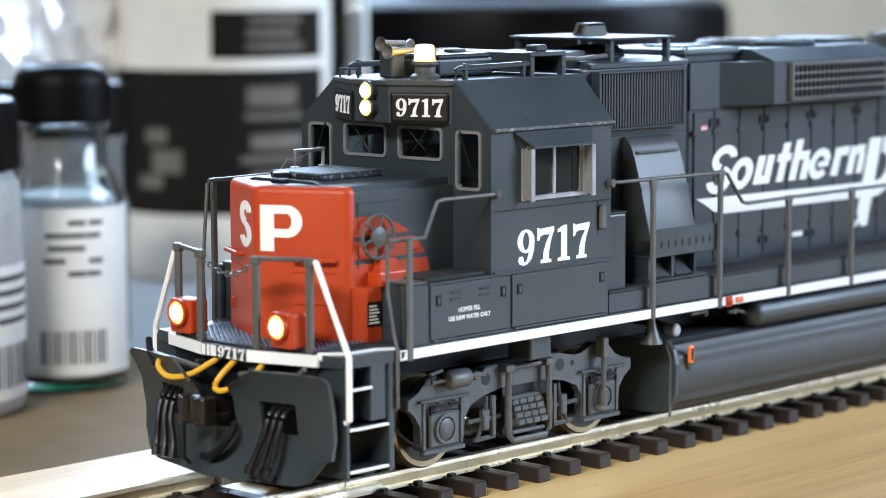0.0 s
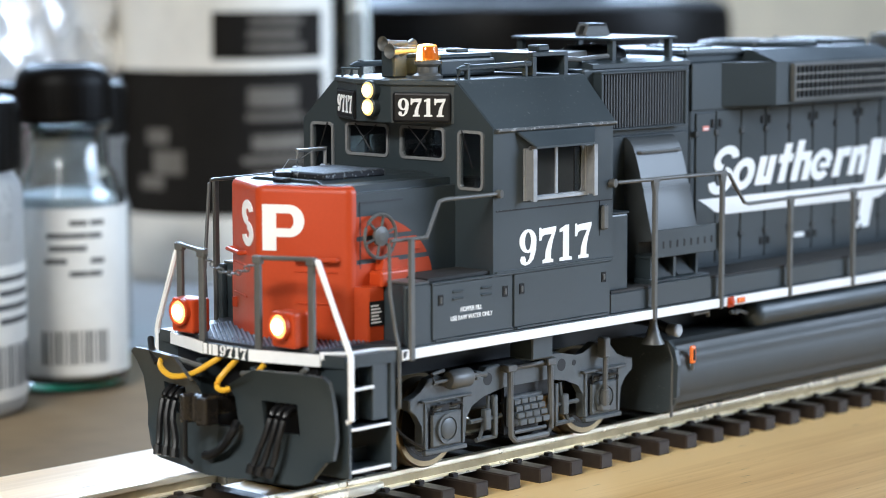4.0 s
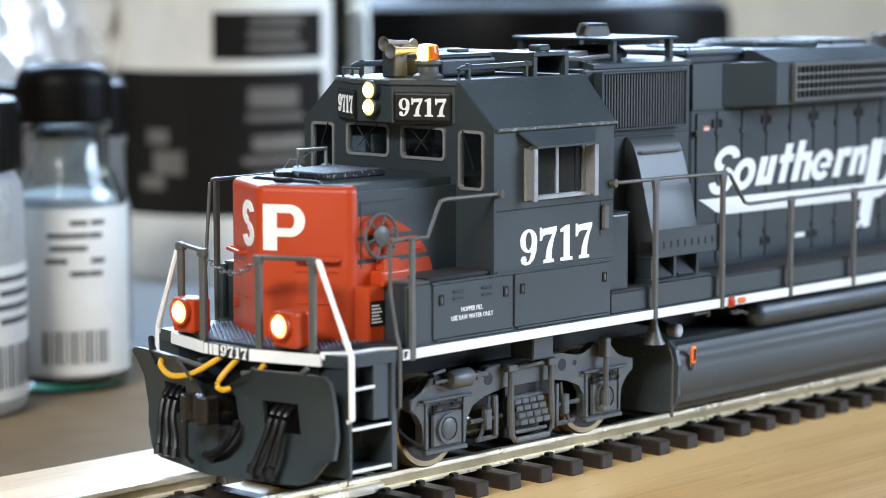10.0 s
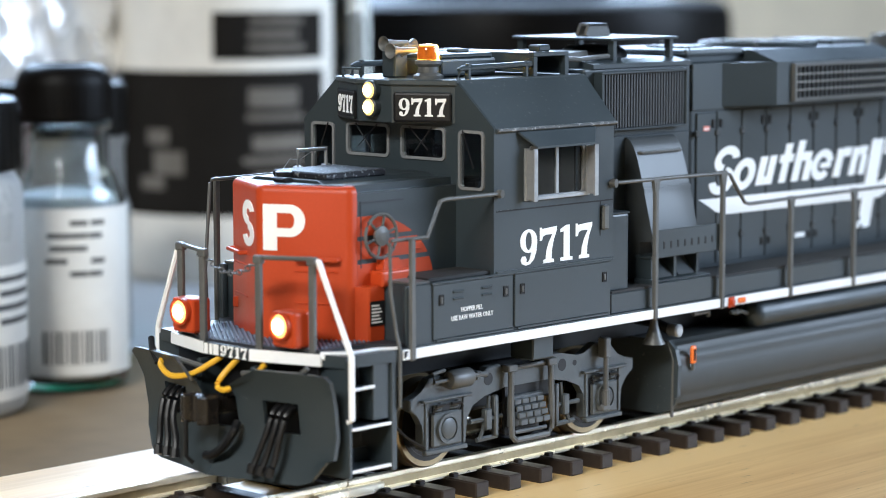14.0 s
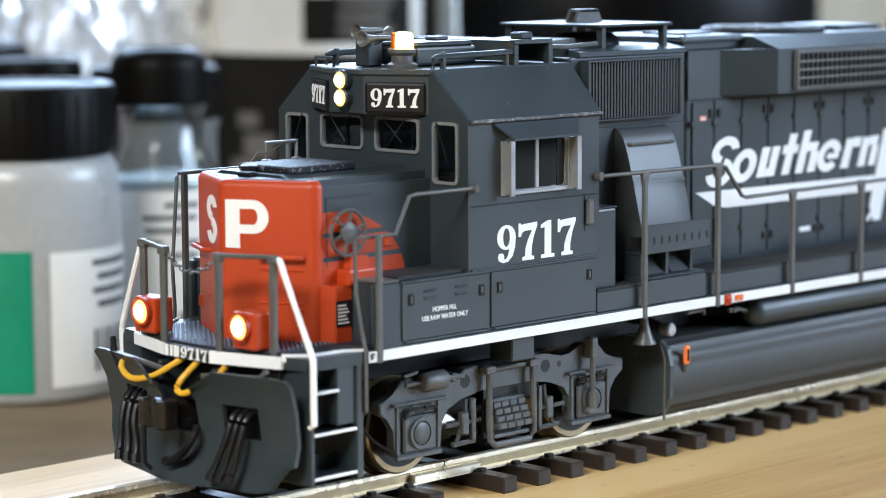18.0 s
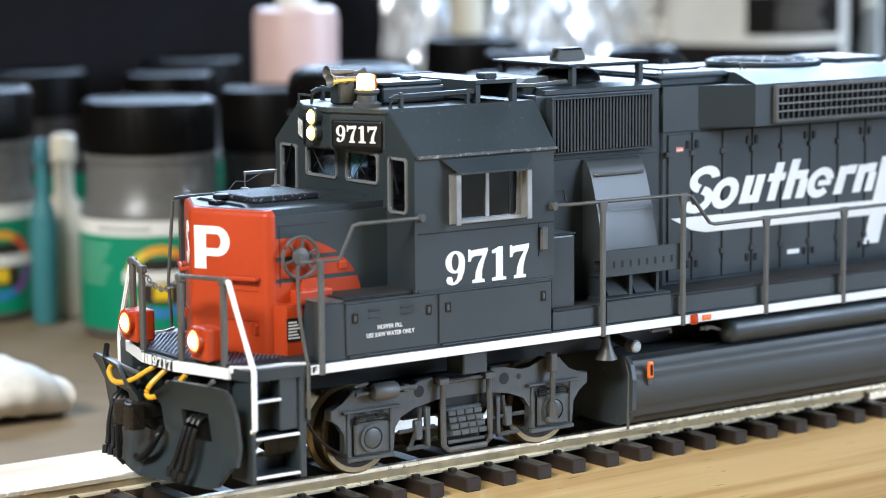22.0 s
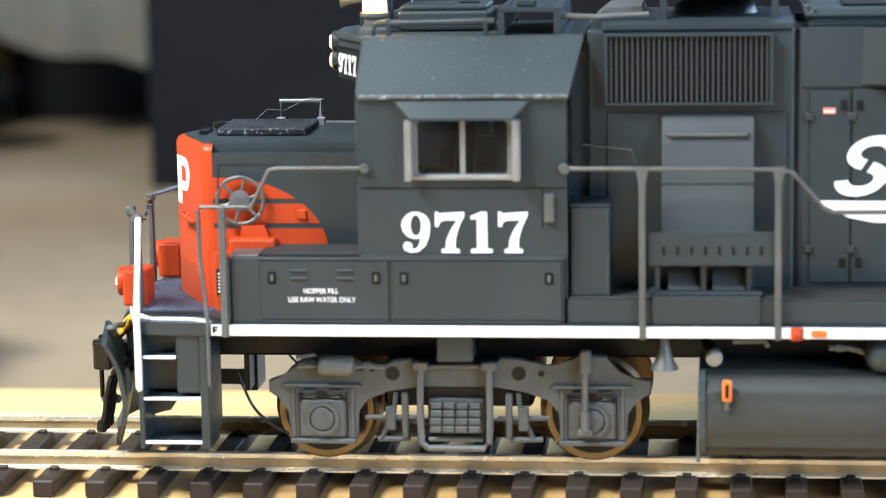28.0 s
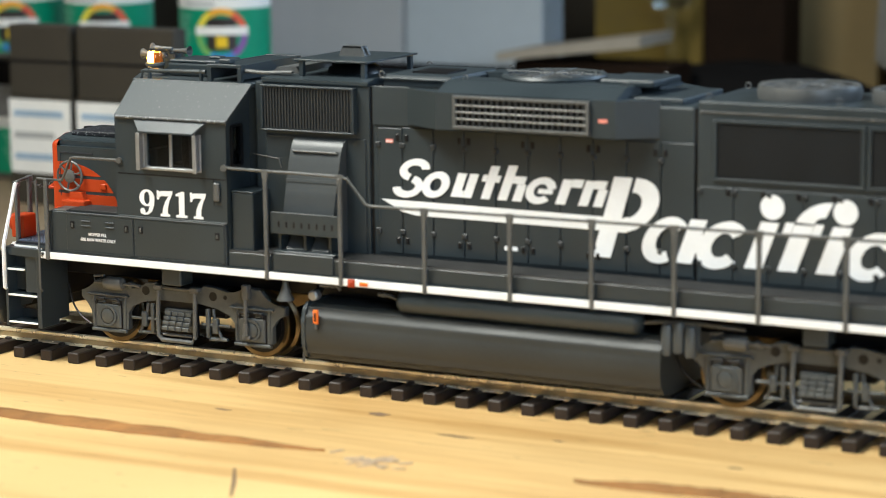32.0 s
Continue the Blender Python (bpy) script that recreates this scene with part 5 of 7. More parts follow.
        part("horn_stem", rod(bmnew(), [(root - k * 1.0, y, z), (root - k * 1.0, y * 0.5 + 0.4, 52.8)], 0.35), GREY_LIGHT, cab)
    # beacon: fixed base and dome, with an added turning lamp drum inside that imitates flashing
    bc = part("beacon_base", turned(bmnew(), [(2.0, 49.7), (2.0, 50.2), (1.4, 50.5), (1.35, 51.3), (1.75, 51.7), (1.75, 52.1), (1.4, 52.2)], (6.0, -5.2, 0), "z", 22), GREY_LIGHT, cab, "round beacon base", smooth=40)
    dome = part("beacon_dome", turned(bmnew(), [(1.45, 52.1), (1.43, 53.0), (1.3, 53.9), (1.1, 54.2), (0.1, 54.3)], (6.0, -5.2, 0), "z", 22), AMBER, cab, "amber beacon dome", smooth=40)
    dome.visible_shadow = False
    return cab


def build_beacon_lamp():
    lampy = new("beacon_lamp")
    lampy.empty_display_size = 0.002
    lampy.parent = loco
    lampy.matrix_basis = pose(6.0 * MM, -5.2 * MM, 53.3 * MM)
    def sector(a0, a1, r):
        pts = [(0.0, 0.0)] + [(r * math.cos(radians(a0 + (a1 - a0) * k / 14)), r * math.sin(radians(a0 + (a1 - a0) * k / 14))) for k in range(15)]
        return prism(bmnew(), pts, "z", -1.05, 0.7)
    # added drum back, coloured like the dome between flashes
    part("flash_drum_back", sector(101, 259, 1.24), mat("unlit_phase_amber", (0.40, 0.14, 0.02), 0.35, spread=0.1), lampy, "amber drum back coloured as the unlit beacon")
    lit = glow("lit_beacon", (1.0, 0.70, 0.20), 48.0)
    part("lamp_face", sector(-99, 0, 1.1), lit, lampy, "glowing beacon lamp")
    part("lamp_face", sector(0, 99, 1.1), lit, lampy, "glowing beacon lamp")
    return lampy


build_nose()
build_side_cabinets()
build_cab()
BEACON = build_beacon_lamp()

def build_hood():
    hood = new("long_hood")
    hood.empty_display_size = 0.01
    hood.parent = loco
    hood["label"] = "dark grey long engine hood with doors and white markings"
    part("filter_compartment", box(bmnew(), 31.0, 54.4, -10.6, 10.6, 20.3, 50.3, 0.3, 2), GREY, hood)
    part("link_bay", box(bmnew(), 28.9, 31.2, -9.6, 9.6, 20.3, 49.0), GREY, hood)
    part("engine_bay", box(bmnew(), 54.8, 115.2, -10.3, 10.3, 20.3, 49.4, 0.5, 2), GREY, hood)
    part("bay_gap", box(bmnew(), 54.3, 54.9, -10.1, 10.1, 20.4, 50.2), BLACK, hood)
    part("radiator_bay", box(bmnew(), 115.6, 172.0, -10.6, 10.6, 20.3, 50.6, 0.4, 2), GREY, hood)
    part("bay_gap", box(bmnew(), 115.1, 115.7, -10.1, 10.1, 20.4, 49.2), BLACK, hood)
    for s in (-1, 1):
        o = s * 10.6
        # inertial filter grille, slats in a frame
        gr = part("filter_grille", box(bmnew(), 33.4, 51.8, *sorted((o, o + s * 0.85)), 42.0, 49.8), MESH_DARK, hood, "dark slatted intake grille")
        bm = bmnew()
        for x0, x1, z0, z1 in ((33.0, 52.0, 49.55, 49.9), (33.0, 52.0, 41.75, 42.05), (33.0, 33.4, 42.05, 49.55), (51.6, 52.0, 42.05, 49.55)):
            box(bm, x0, x1, *sorted((o, o + s * 1.5)), z0, z1, 0.08)
        part("grille_frame", bm, GREY, gr)
        bm = prism(bmnew(), [(33.6, 42.1), (33.88, 42.1), (33.88, 49.5), (33.6, 49.5)], "y", o + s * 0.4, o + s * 1.2)
        slat = part("slat", bm, GREY_DARK, gr)
        for k in range(1, 30):
            again(slat, Matrix.Translation((k * 0.605, 0, 0)))
        part("side_panel", box(bmnew(), 33.2, 53.6, *sorted((o, o + s * 0.25)), 20.6, 40.9, 0.08), GREY, hood)
        # blower duct with a curved hood
        prof = [(10.6, 21.0), (10.6, 40.7), (11.2, 40.6), (11.8, 40.2), (12.4, 39.4), (12.9, 38.3), (13.5, 36.4), (14.1, 34.2), (14.8, 31.4), (15.9, 27.0), (15.9, 26.5), (13.5, 26.2), (13.5, 21.0)]
        bl = part("blower_duct", prism(bmnew(), [(s * p[0], p[1]) for p in prof], "x", 39.5, 49.8), DUCT, hood, "humped pale grey blower duct", smooth=35)
        part("duct_band", rod(bmnew(), [(40.1, s * 12.75, 38.6), (40.3, s * 13.15, 38.55), (49.0, s * 13.15, 38.55), (49.2, s * 12.75, 38.6)], 0.22, 8), GREY_LIGHT, bl)
        part("duct_band", prism(bmnew(), [(s * 14.25, 33.75), (s * 14.36, 33.75), (s * 14.48, 33.25), (s * 14.36, 33.25)], "x", 39.45, 49.85), DUCT, bl)
        kp = bmnew()
        box(kp, 38.0, 52.4, *sorted((s * 17.4, s * 17.7)), 24.4, 28.2, 0.06)
        kick = part("kick_plate", kp, GREY, loco, "grey panel with a row of holes between posts")
        for k in range(8):
            part("hole", box(bmnew(), 39.6 + k * 1.55, 39.95 + k * 1.55, *sorted((s * 17.68, s * 17.74)), 25.6, 26.6), BLACK, kick)
        bm = bmnew()
        box(bm, 38.6, 49.6, *sorted((s * 13.5, s * 16.4)), 24.1, 24.5, 0.05)
        box(bm, 38.8, 39.3, *sorted((s * 13.5, s * 16.2)), 21.2, 24.2)
        box(bm, 49.0, 49.5, *sorted((s * 13.5, s * 16.2)), 21.2, 24.2)
        box(bm, 43.9, 44.5, *sorted((s * 13.5, s * 16.2)), 21.2, 24.2)
        box(bm, 38.2, 50.2, *sorted((s * 13.5, s * 16.9)), 20.4, 21.3, 0.25, 2)
        part("duct_intake", bm, GREY, hood)
        part("intake_liner", box(bmnew(), 39.3, 49.0, *sorted((s * 13.5, s * 13.7)), 21.2, 24.1), GREY_DARK, hood)
        for x0, x1 in ((40.2, 43.8), (45.2, 48.8)):
            part("intake_scoop", prism(bmnew(), [(s * 16.1, 21.35), (s * 13.75, 23.9), (s * 13.75, 23.5), (s * 15.7, 21.3)], "x", x0, x1), DUCT, hood, "sloped plate in the intake")
        part("intake_step", box(bmnew(), 38.4, 50.6, *sorted((s * 15.0, s * 17.66)), 17.6, 20.9, 0.12), GREY, hood)
        part("step_lip", box(bmnew(), 38.2, 50.8, *sorted((s * 15.0, s * 17.3)), 20.9, 21.25, 0.1), GREY, hood)
        # tall cabinet behind the cab
        tc = part("tall_cabinet", box(bmnew(), 29.2, 33.7, *sorted((s * 9.5, s * 16.4)), 20.4, 30.9, 0.3, 2), GREY, hood)
        part("cabinet_top", box(bmnew(), 29.1, 33.8, *sorted((s * 9.5, s * 16.5)), 30.9, 31.2, 0.1), GREY, tc)
        # engine room doors
        xs = [56.0, 60.8] + [60.8 + 6.05 * k for k in range(1, 10)]
        o = s * 10.3
        for k, (x0, x1) in enumerate(zip(xs, xs[1:])):
            d = part("engine_door", box(bmnew(), x0 + 0.12, x1 - 0.12, *sorted((o, o + s * 0.28)), 21.2, 43.4 if k else 43.2, 0.1), GREY, hood)
            lx = x1 - 0.9 if k % 2 == 0 else x0 + 0.9
            part("door_latch", box(bmnew(), lx - 0.35, lx + 0.35, *sorted((o + s * 0.25, o + s * 0.5)), 23.0, 24.1, 0.1), BLACK, d)
            part("door_latch", box(bmnew(), lx - 0.35, lx + 0.35, *sorted((o + s * 0.25, o + s * 0.5)), 41.0, 42.2, 0.1), BLACK, d)
            for z in (24.6, 39.8):
                part("hinge", box(bmnew(), x0 - 0.5, x0 + 0.55, *sorted((o + s * 0.2, o + s * 0.62)), z, z + 0.95, 0.15), GREY_DARK, d)
        part("small_notice", box(bmnew(), 57.6, 59.0, *sorted((o + s * 0.28, o + s * 0.34)), 40.6, 41.3), mat("pink_notice", (0.7, 0.25, 0.2), 0.5), hood, "small red and white notice")
        part("notice_bar", box(bmnew(), 57.7, 58.9, *sorted((o + s * 0.33, o + s * 0.38)), 40.8, 40.95), WHITE, hood)
        part("small_notice", box(bmnew(), 80.5, 83.0, *sorted((o + s * 0.28, o + s * 0.34)), 23.3, 24.0), WHITE, hood, "small white notice")
        # dynamic brake blister
        out = [(61.2, 10.2), (69.6, 14.8), (102.9, 14.8), (109.0, 10.2)]
        db = part("brake_blister", prism(bmnew(), [(x, s * y) for x, y in out], "z", 44.0, 50.3), GREY, hood, "overhanging brake grid housing")
        top = prism(bmnew(), [(s * 14.8, 50.3), (s * 10.0, 52.0), (s * 4.0, 52.0), (s * 4.0, 50.0)], "x", 69.6, 102.9)
        part("blister_top", top, GREY, db)
        part("blister_hood", box(bmnew(), 55.0, 62.4, *sorted((s * 10.25, s * 10.6)), 43.6, 50.4, 0.08), GREY, hood)
        gd = part("brake_grille", box(bmnew(), 73.7, 97.9, *sorted((s * 14.8, s * 14.95)), 44.8, 49.7), MESH_DARK, hood, "dark egg-crate brake grille")
        bm = bmnew()
        for x0, x1, z0, z1 in ((73.2, 98.4, 49.5, 50.0), (73.2, 98.4, 44.4, 44.9), (73.2, 73.8, 44.9, 49.5), (97.8, 98.4, 44.9, 49.5)):
            box(bm, x0, x1, *sorted((s * 14.8, s * 15.5)), z0, z1, 0.06)
        part("grille_frame", bm, GREY_LIGHT, gd)
        # level bars take a paler colour that stands for light on their tops
        for k in range(1, 4):
            part("grille_bar", box(bmnew(), 73.7, 97.9, *sorted((s * 14.9, s * 15.5)), 44.9 + k * 1.16 - 0.12, 44.9 + k * 1.16 + 0.12, 0.05), TOPLIT_BAR, gd)
        vs = part("slat", box(bmnew(), 74.6, 74.9, *sorted((s * 14.9, s * 15.3)), 44.9, 49.6), GREY_DARK, gd)
        for k in range(1, 21):
            again(vs, Matrix.Translation((k * 1.13, 0, 0)))
        part("small_notice", box(bmnew(), 99.9, 101.5, *sorted((s * 14.8, s * 14.87)), 46.6, 47.2), mat("red_notice", (0.7, 0.25, 0.2), 0.5), hood, "small red and white notice")
        # radiator intakes and doors
        o = s * 10.6
        for x0 in (119.0, 145.0):
            gr = part("radiator_intake", box(bmnew(), x0, x0 + 24.5, *sorted((o, o + s * 0.12)), 38.0, 47.2), MESH_DARK, hood, "fine dark radiator mesh")
            bm = bmnew()
            for q in ((x0 - 0.6, x0 + 25.1, 47.1, 47.6), (x0 - 0.6, x0 + 25.1, 37.5, 38.1), (x0 - 0.6, x0 + 0.1, 38.1, 47.1), (x0 + 24.4, x0 + 25.1, 38.1, 47.1)):
                box(bm, q[0], q[1], *sorted((o, o + s * 0.4)), q[2], q[3], 0.06)
            part("grille_frame", bm, GREY, gr)
        for k in range(9):
            x0 = 116.2 + k * 6.0
            d = part("engine_door", box(bmnew(), x0, x0 + 5.8, *sorted((o, o + s * 0.22)), 21.2, 36.6, 0.1), GREY, hood)
            part("door_latch", box(bmnew(), x0 + 4.6, x0 + 5.3, *sorted((o + s * 0.2, o + s * 0.42)), 35.3, 36.4, 0.1), BLACK, d)
            for z in (23.4, 35.4):
                part("hinge", box(bmnew(), x0 - 0.4, x0 + 0.5, *sorted((o + s * 0.2, o + s * 0.55)), z, z + 0.9, 0.15), GREY_DARK, d)
        part("roof_seam", box(bmnew(), 116.0, 171.6, *sorted((o, o + s * 0.2)), 48.6, 48.9, 0.05), GREY_LIGHT, hood)
        # handrail along the walkway
        posts = [(37.4, 35.3), (52.5, 35.3), (69.0, 30.6), (85.2, 30.7), (100.2, 30.8), (114.8, 30.8), (129.3, 30.9), (143.8, 31.0), (158.0, 31.0), (170.0, 31.0)]
        for x, top in posts:
            bm = bmnew()
            box(bm, x - 0.38, x + 0.38, *sorted((s * 17.75, s * 18.4)), 16.0, top - 0.3, 0.12)
            prism(bm, [(x - 0.75, top + 0.3), (x + 0.75, top + 0.3), (x + 0.38, top - 1.6), (x - 0.38, top - 1.6)], "y", *sorted((s * 17.8, s * 18.35)))
            part("stanchion", bm, GREY_LIGHT, loco, "grey moulded stanchion")
        rail = [(28.8, s * 17.4, 35.4), (30.0, s * 17.9, 35.4), (37.4, s * 18.1, 35.4), (52.5, s * 18.1, 35.3), (54.0, s * 18.1, 35.0), (57.6, s * 18.1, 30.8), (58.6, s * 18.1, 30.5), (69.0, s * 18.1, 30.6), (170.5, s * 18.1, 31.0)]
        part("handrail", rod(bmnew(), rail, 0.27, 8), GREY_LIGHT, loco, "long wire handrail", smooth=60)
        part("rail_socket", rod(bmnew(), [(28.6, s * 17.3, 35.4), (28.8, s * 18.2, 35.4)], 0.6, 10), GREY_LIGHT, loco)
        hi = 31.0 if s < 0 else 36.4
        front = [(-10.3, s * 17.4, hi), (-3.8, s * 17.7, hi), (5.8, s * 17.7, hi)] if s > 0 else [(-10.3, s * 17.4, hi), (-7.0, s * 17.5, 31.0), (-4.8, s * 17.6, 35.3), (-3.8, s * 17.7, 35.5), (5.8, s * 17.7, 35.5)]
        part("handrail", rod(bmnew(), front, 0.26, 8), GREY_LIGHT, loco, "bent wire handrail", smooth=60)
        part("rail_socket", rod(bmnew(), [(6.0, s * 17.3, 35.5 if s < 0 else hi), (6.2, s * 18.1, 35.5 if s < 0 else hi)], 0.55, 10), GREY_LIGHT, loco)
        bm = box(bmnew(), -10.75, -9.9, *sorted((s * 17.8, s * 18.4)), 16.0, hi + 0.2, 0.12)
        part("stanchion", bm, GREY_LIGHT, loco, "grey moulded stanchion")
        part("mesh_wire", rod(bmnew(), [(30.5, s * 10.8, 37.2), (36.0, s * 10.9, 36.6), (36.4, s * 10.9, 35.0)], 0.12, 6), GREY_LIGHT, loco)
    # roof of the hood
    part("filter_roof", prism(bmnew(), [(-10.9, 50.3), (-10.9, 50.9), (-8.0, 51.4), (8.0, 51.4), (10.9, 50.9), (10.9, 50.3)], "x", 32.6, 54.2), GREY, hood)
    sh = part("roof_shelf", box(bmnew(), 38.3, 53.4, -9.2, 9.2, 54.0, 54.35, 0.08), GREY, hood, "thin raised roof plate on legs")
    for x in (39.6, 52.2):
        for y in (-8.4, 8.4):
            part("shelf_leg", box(bmnew(), x - 0.4, x + 0.4, y - 0.5, y + 0.5, 51.0, 54.0, 0.05), GREY, sh)
    bm = bmnew()
    box(bm, 43.0, 48.0, -1.0, 1.2, 54.35, 54.6)
    prism(bm, [(42.8, 54.5), (48.2, 54.5), (47.4, 56.1), (43.6, 56.1)], "y", -0.9, -0.4)
    prism(bm, [(42.8, 54.5), (48.2, 54.5), (47.4, 56.1), (43.6, 56.1)], "y", 0.6, 1.1)
    box(bm, 43.6, 47.4, -0.9, 1.1, 55.8, 56.15)
    part("antenna_dome", bm, GREY_LIGHT, sh)
    part("exhaust_housing", turned(bmnew(), [(5.0, 51.2), (4.6, 52.4), (3.6, 53.0), (0.2, 53.2)], (45.5, 0, 0), "z", 24), BLACK, hood, smooth=50)
    part("roof_pan", prism(bmnew(), [(31.5, 51.2), (33.0, 52.4), (37.0, 52.6), (37.5, 51.2)], "y", -6.0, 6.0), GREY_LIGHT, hood)
    part("roof_pipe", rod(bmnew(), [(28.0, -9.0, 51.8), (32.0, -9.0, 51.6), (38.0, -9.0, 51.9)], 0.35, 8), GREY_LIGHT, hood)
    hb = part("roof_box", box(bmnew(), 56.0, 69.8, -8.6, 8.6, 50.0, 52.3, 0.5, 2), GREY, hood, "raised roof hatch")
    part("box_lid", box(bmnew(), 55.6, 70.2, -9.0, 9.0, 51.4, 51.8, 0.1), GREY, hb)
    part("hatch_frame", prism(bmnew(), [(60.0, -5.0), (67.0, -5.0), (67.0, 2.0), (60.0, 2.0)], "z", 52.3, 52.6), BLACK, hb)
    for x, r in ((85.0, 9.0), (131.0, 8.4), (150.5, 8.4)):
        z = 51.9 if x < 100 else 50.6
        h = 0.9 if x < 100 else 2.2
        fan = part("roof_fan", turned(bmnew(), [(r, z), (r + 0.2, z + h * 0.5), (r - 0.1, z + h), (r - 0.9, z + h), (r - 0.9, z + h - 0.5)], (x, 0, 0), "z", 36), GREY if x < 100 else GREY_LIGHT, hood, "round roof fan housing", smooth=40)
        part("fan_well", turned(bmnew(), [(r - 0.9, z + h - 0.55), (0.1, z + h - 0.5)], (x, 0, 0), "z", 36), BLACK, fan)
        bm = bmnew()
        for k in range(4):
            a = k * math.pi / 4
            rod(bm, [(x - r * math.cos(a), -r * math.sin(a), z + h), (x + r * math.cos(a), r * math.sin(a), z + h)], 0.14, 5)
        for q in (2.5, 5.0, 7.2):
            pts = [(x + q * math.cos(i * math.tau / 24), q * math.sin(i * math.tau / 24), z + h) for i in range(25)]
            rod(bm, pts, 0.1, 5)
        part("fan_guard", bm, GREY_LIGHT, fan)
    for x in (56.0, 72.4, 102.0, 117.0, 139.0, 160.0):
        for y in (-8.8, 8.8):
            pts = [(x + 0.5 * math.cos(i * math.tau / 10), y, 52.3 + 0.5 * math.sin(i * math.tau / 10)) for i in range(11)]
            if x > 110:
                pts = [(p[0], p[1], p[2] - 1.2) for p in pts]
            part("lift_ring", rod(bmnew(), pts, 0.13, 6), GREY_LIGHT, hood)
    part("roof_deck", box(bmnew(), 71.0, 112.5, -9.0, 9.0, 49.3, 50.4, 0.2), GREY, hood)
    part("vent_box", box(bmnew(), 96.0, 106.0, -6.0, 6.0, 51.6, 52.8, 0.3), GREY, hood)
    return hood


HOOD = build_hood()


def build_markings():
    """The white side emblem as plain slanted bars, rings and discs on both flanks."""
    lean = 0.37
    def blocks(s):
        lift = [0]
        def skin(x):
            return s * (10.6 if x < 110.6 else 10.84)
        def slab(outline, name, z_lo, tilt=lean):
            pts = [((x + tilt * (z - z_lo)), z) for x, z in outline]
            lift[0] = (lift[0] + 1) % 3
            y0 = skin(outline[0][0])
            part(name, prism(bmnew(), pts, "y", *sorted((y0, y0 + s * (0.06 + 0.035 * lift[0])))), WHITE, HOOD, "white slanted emblem bar")
        def hoop(cx, cz, rx, rz, wall, gap=None, name="emblem_hoop"):
            bm = bmnew()
            y0 = skin(cx)
            a0, a1 = (0, math.tau) if gap is None else gap
            n = 22
            ins, outs = [], []
            for k in range(n + (0 if gap is None else 1)):
                a = a0 + (a1 - a0) * k / n
                for lst, r1, r2 in ((outs, rx, rz), (ins, rx - wall, rz - wall * 0.8)):
                    x, z = cx + r1 * math.cos(a), cz + r2 * math.sin(a)
                    lst.append((x + lean * (z - cz), z))
            rows = []
            for lst in (outs, ins):
                rows.append([[bm.verts.new((x, y, z)) for x, z in lst] for y in (y0, y0 + s * 0.17)])
            m = len(outs)
            rng = range(m) if gap is None else range(m - 1)
            for k in rng:
                j = (k + 1) % m
                (oa, ob_), (ia, ib) = rows
                bm.faces.new((ob_[k], ob_[j], ib[j], ib[k]))
                bm.faces.new((oa[k], oa[j], ia[j], ia[k]))
                bm.faces.new((oa[k], oa[j], ob_[j], ob_[k]))
                bm.faces.new((ia[k], ia[j], ib[j], ib[k]))
            if gap is not None:
                (oa, ob_), (ia, ib) = rows
                for k in (0, m - 1):
                    bm.faces.new((oa[k], ob_[k], ib[k], ia[k]))
            part(name, bm, WHITE, HOOD, "white slanted emblem ring")
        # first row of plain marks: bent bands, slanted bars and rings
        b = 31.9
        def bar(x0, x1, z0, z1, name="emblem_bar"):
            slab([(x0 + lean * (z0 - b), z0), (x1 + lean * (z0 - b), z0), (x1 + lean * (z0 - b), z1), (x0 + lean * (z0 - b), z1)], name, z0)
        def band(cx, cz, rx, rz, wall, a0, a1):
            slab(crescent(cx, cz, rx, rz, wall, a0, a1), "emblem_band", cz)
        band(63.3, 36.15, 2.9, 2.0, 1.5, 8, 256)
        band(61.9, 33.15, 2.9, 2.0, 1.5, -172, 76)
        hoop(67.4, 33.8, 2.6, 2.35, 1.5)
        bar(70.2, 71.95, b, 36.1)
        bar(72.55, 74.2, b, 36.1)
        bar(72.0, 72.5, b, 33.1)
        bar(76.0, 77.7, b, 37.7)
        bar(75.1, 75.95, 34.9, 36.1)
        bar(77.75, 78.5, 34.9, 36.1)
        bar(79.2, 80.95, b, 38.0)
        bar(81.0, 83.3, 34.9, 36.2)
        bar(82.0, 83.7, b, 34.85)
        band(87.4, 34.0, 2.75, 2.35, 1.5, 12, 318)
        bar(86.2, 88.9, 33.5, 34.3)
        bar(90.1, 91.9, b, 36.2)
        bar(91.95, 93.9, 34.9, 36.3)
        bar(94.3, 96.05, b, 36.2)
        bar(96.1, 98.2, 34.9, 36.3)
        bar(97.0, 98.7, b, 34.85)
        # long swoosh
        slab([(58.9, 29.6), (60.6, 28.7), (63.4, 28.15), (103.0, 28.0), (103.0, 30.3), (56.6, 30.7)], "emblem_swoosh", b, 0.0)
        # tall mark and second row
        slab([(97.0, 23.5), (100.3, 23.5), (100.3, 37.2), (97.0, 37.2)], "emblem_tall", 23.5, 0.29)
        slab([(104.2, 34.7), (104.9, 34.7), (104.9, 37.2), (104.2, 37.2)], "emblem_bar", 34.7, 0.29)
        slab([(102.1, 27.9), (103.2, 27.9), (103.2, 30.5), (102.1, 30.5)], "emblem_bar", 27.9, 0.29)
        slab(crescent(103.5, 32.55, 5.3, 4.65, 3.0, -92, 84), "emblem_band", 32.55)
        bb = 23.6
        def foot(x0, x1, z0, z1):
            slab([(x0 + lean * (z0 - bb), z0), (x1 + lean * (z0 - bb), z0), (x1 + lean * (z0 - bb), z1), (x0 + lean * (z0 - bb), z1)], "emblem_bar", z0)
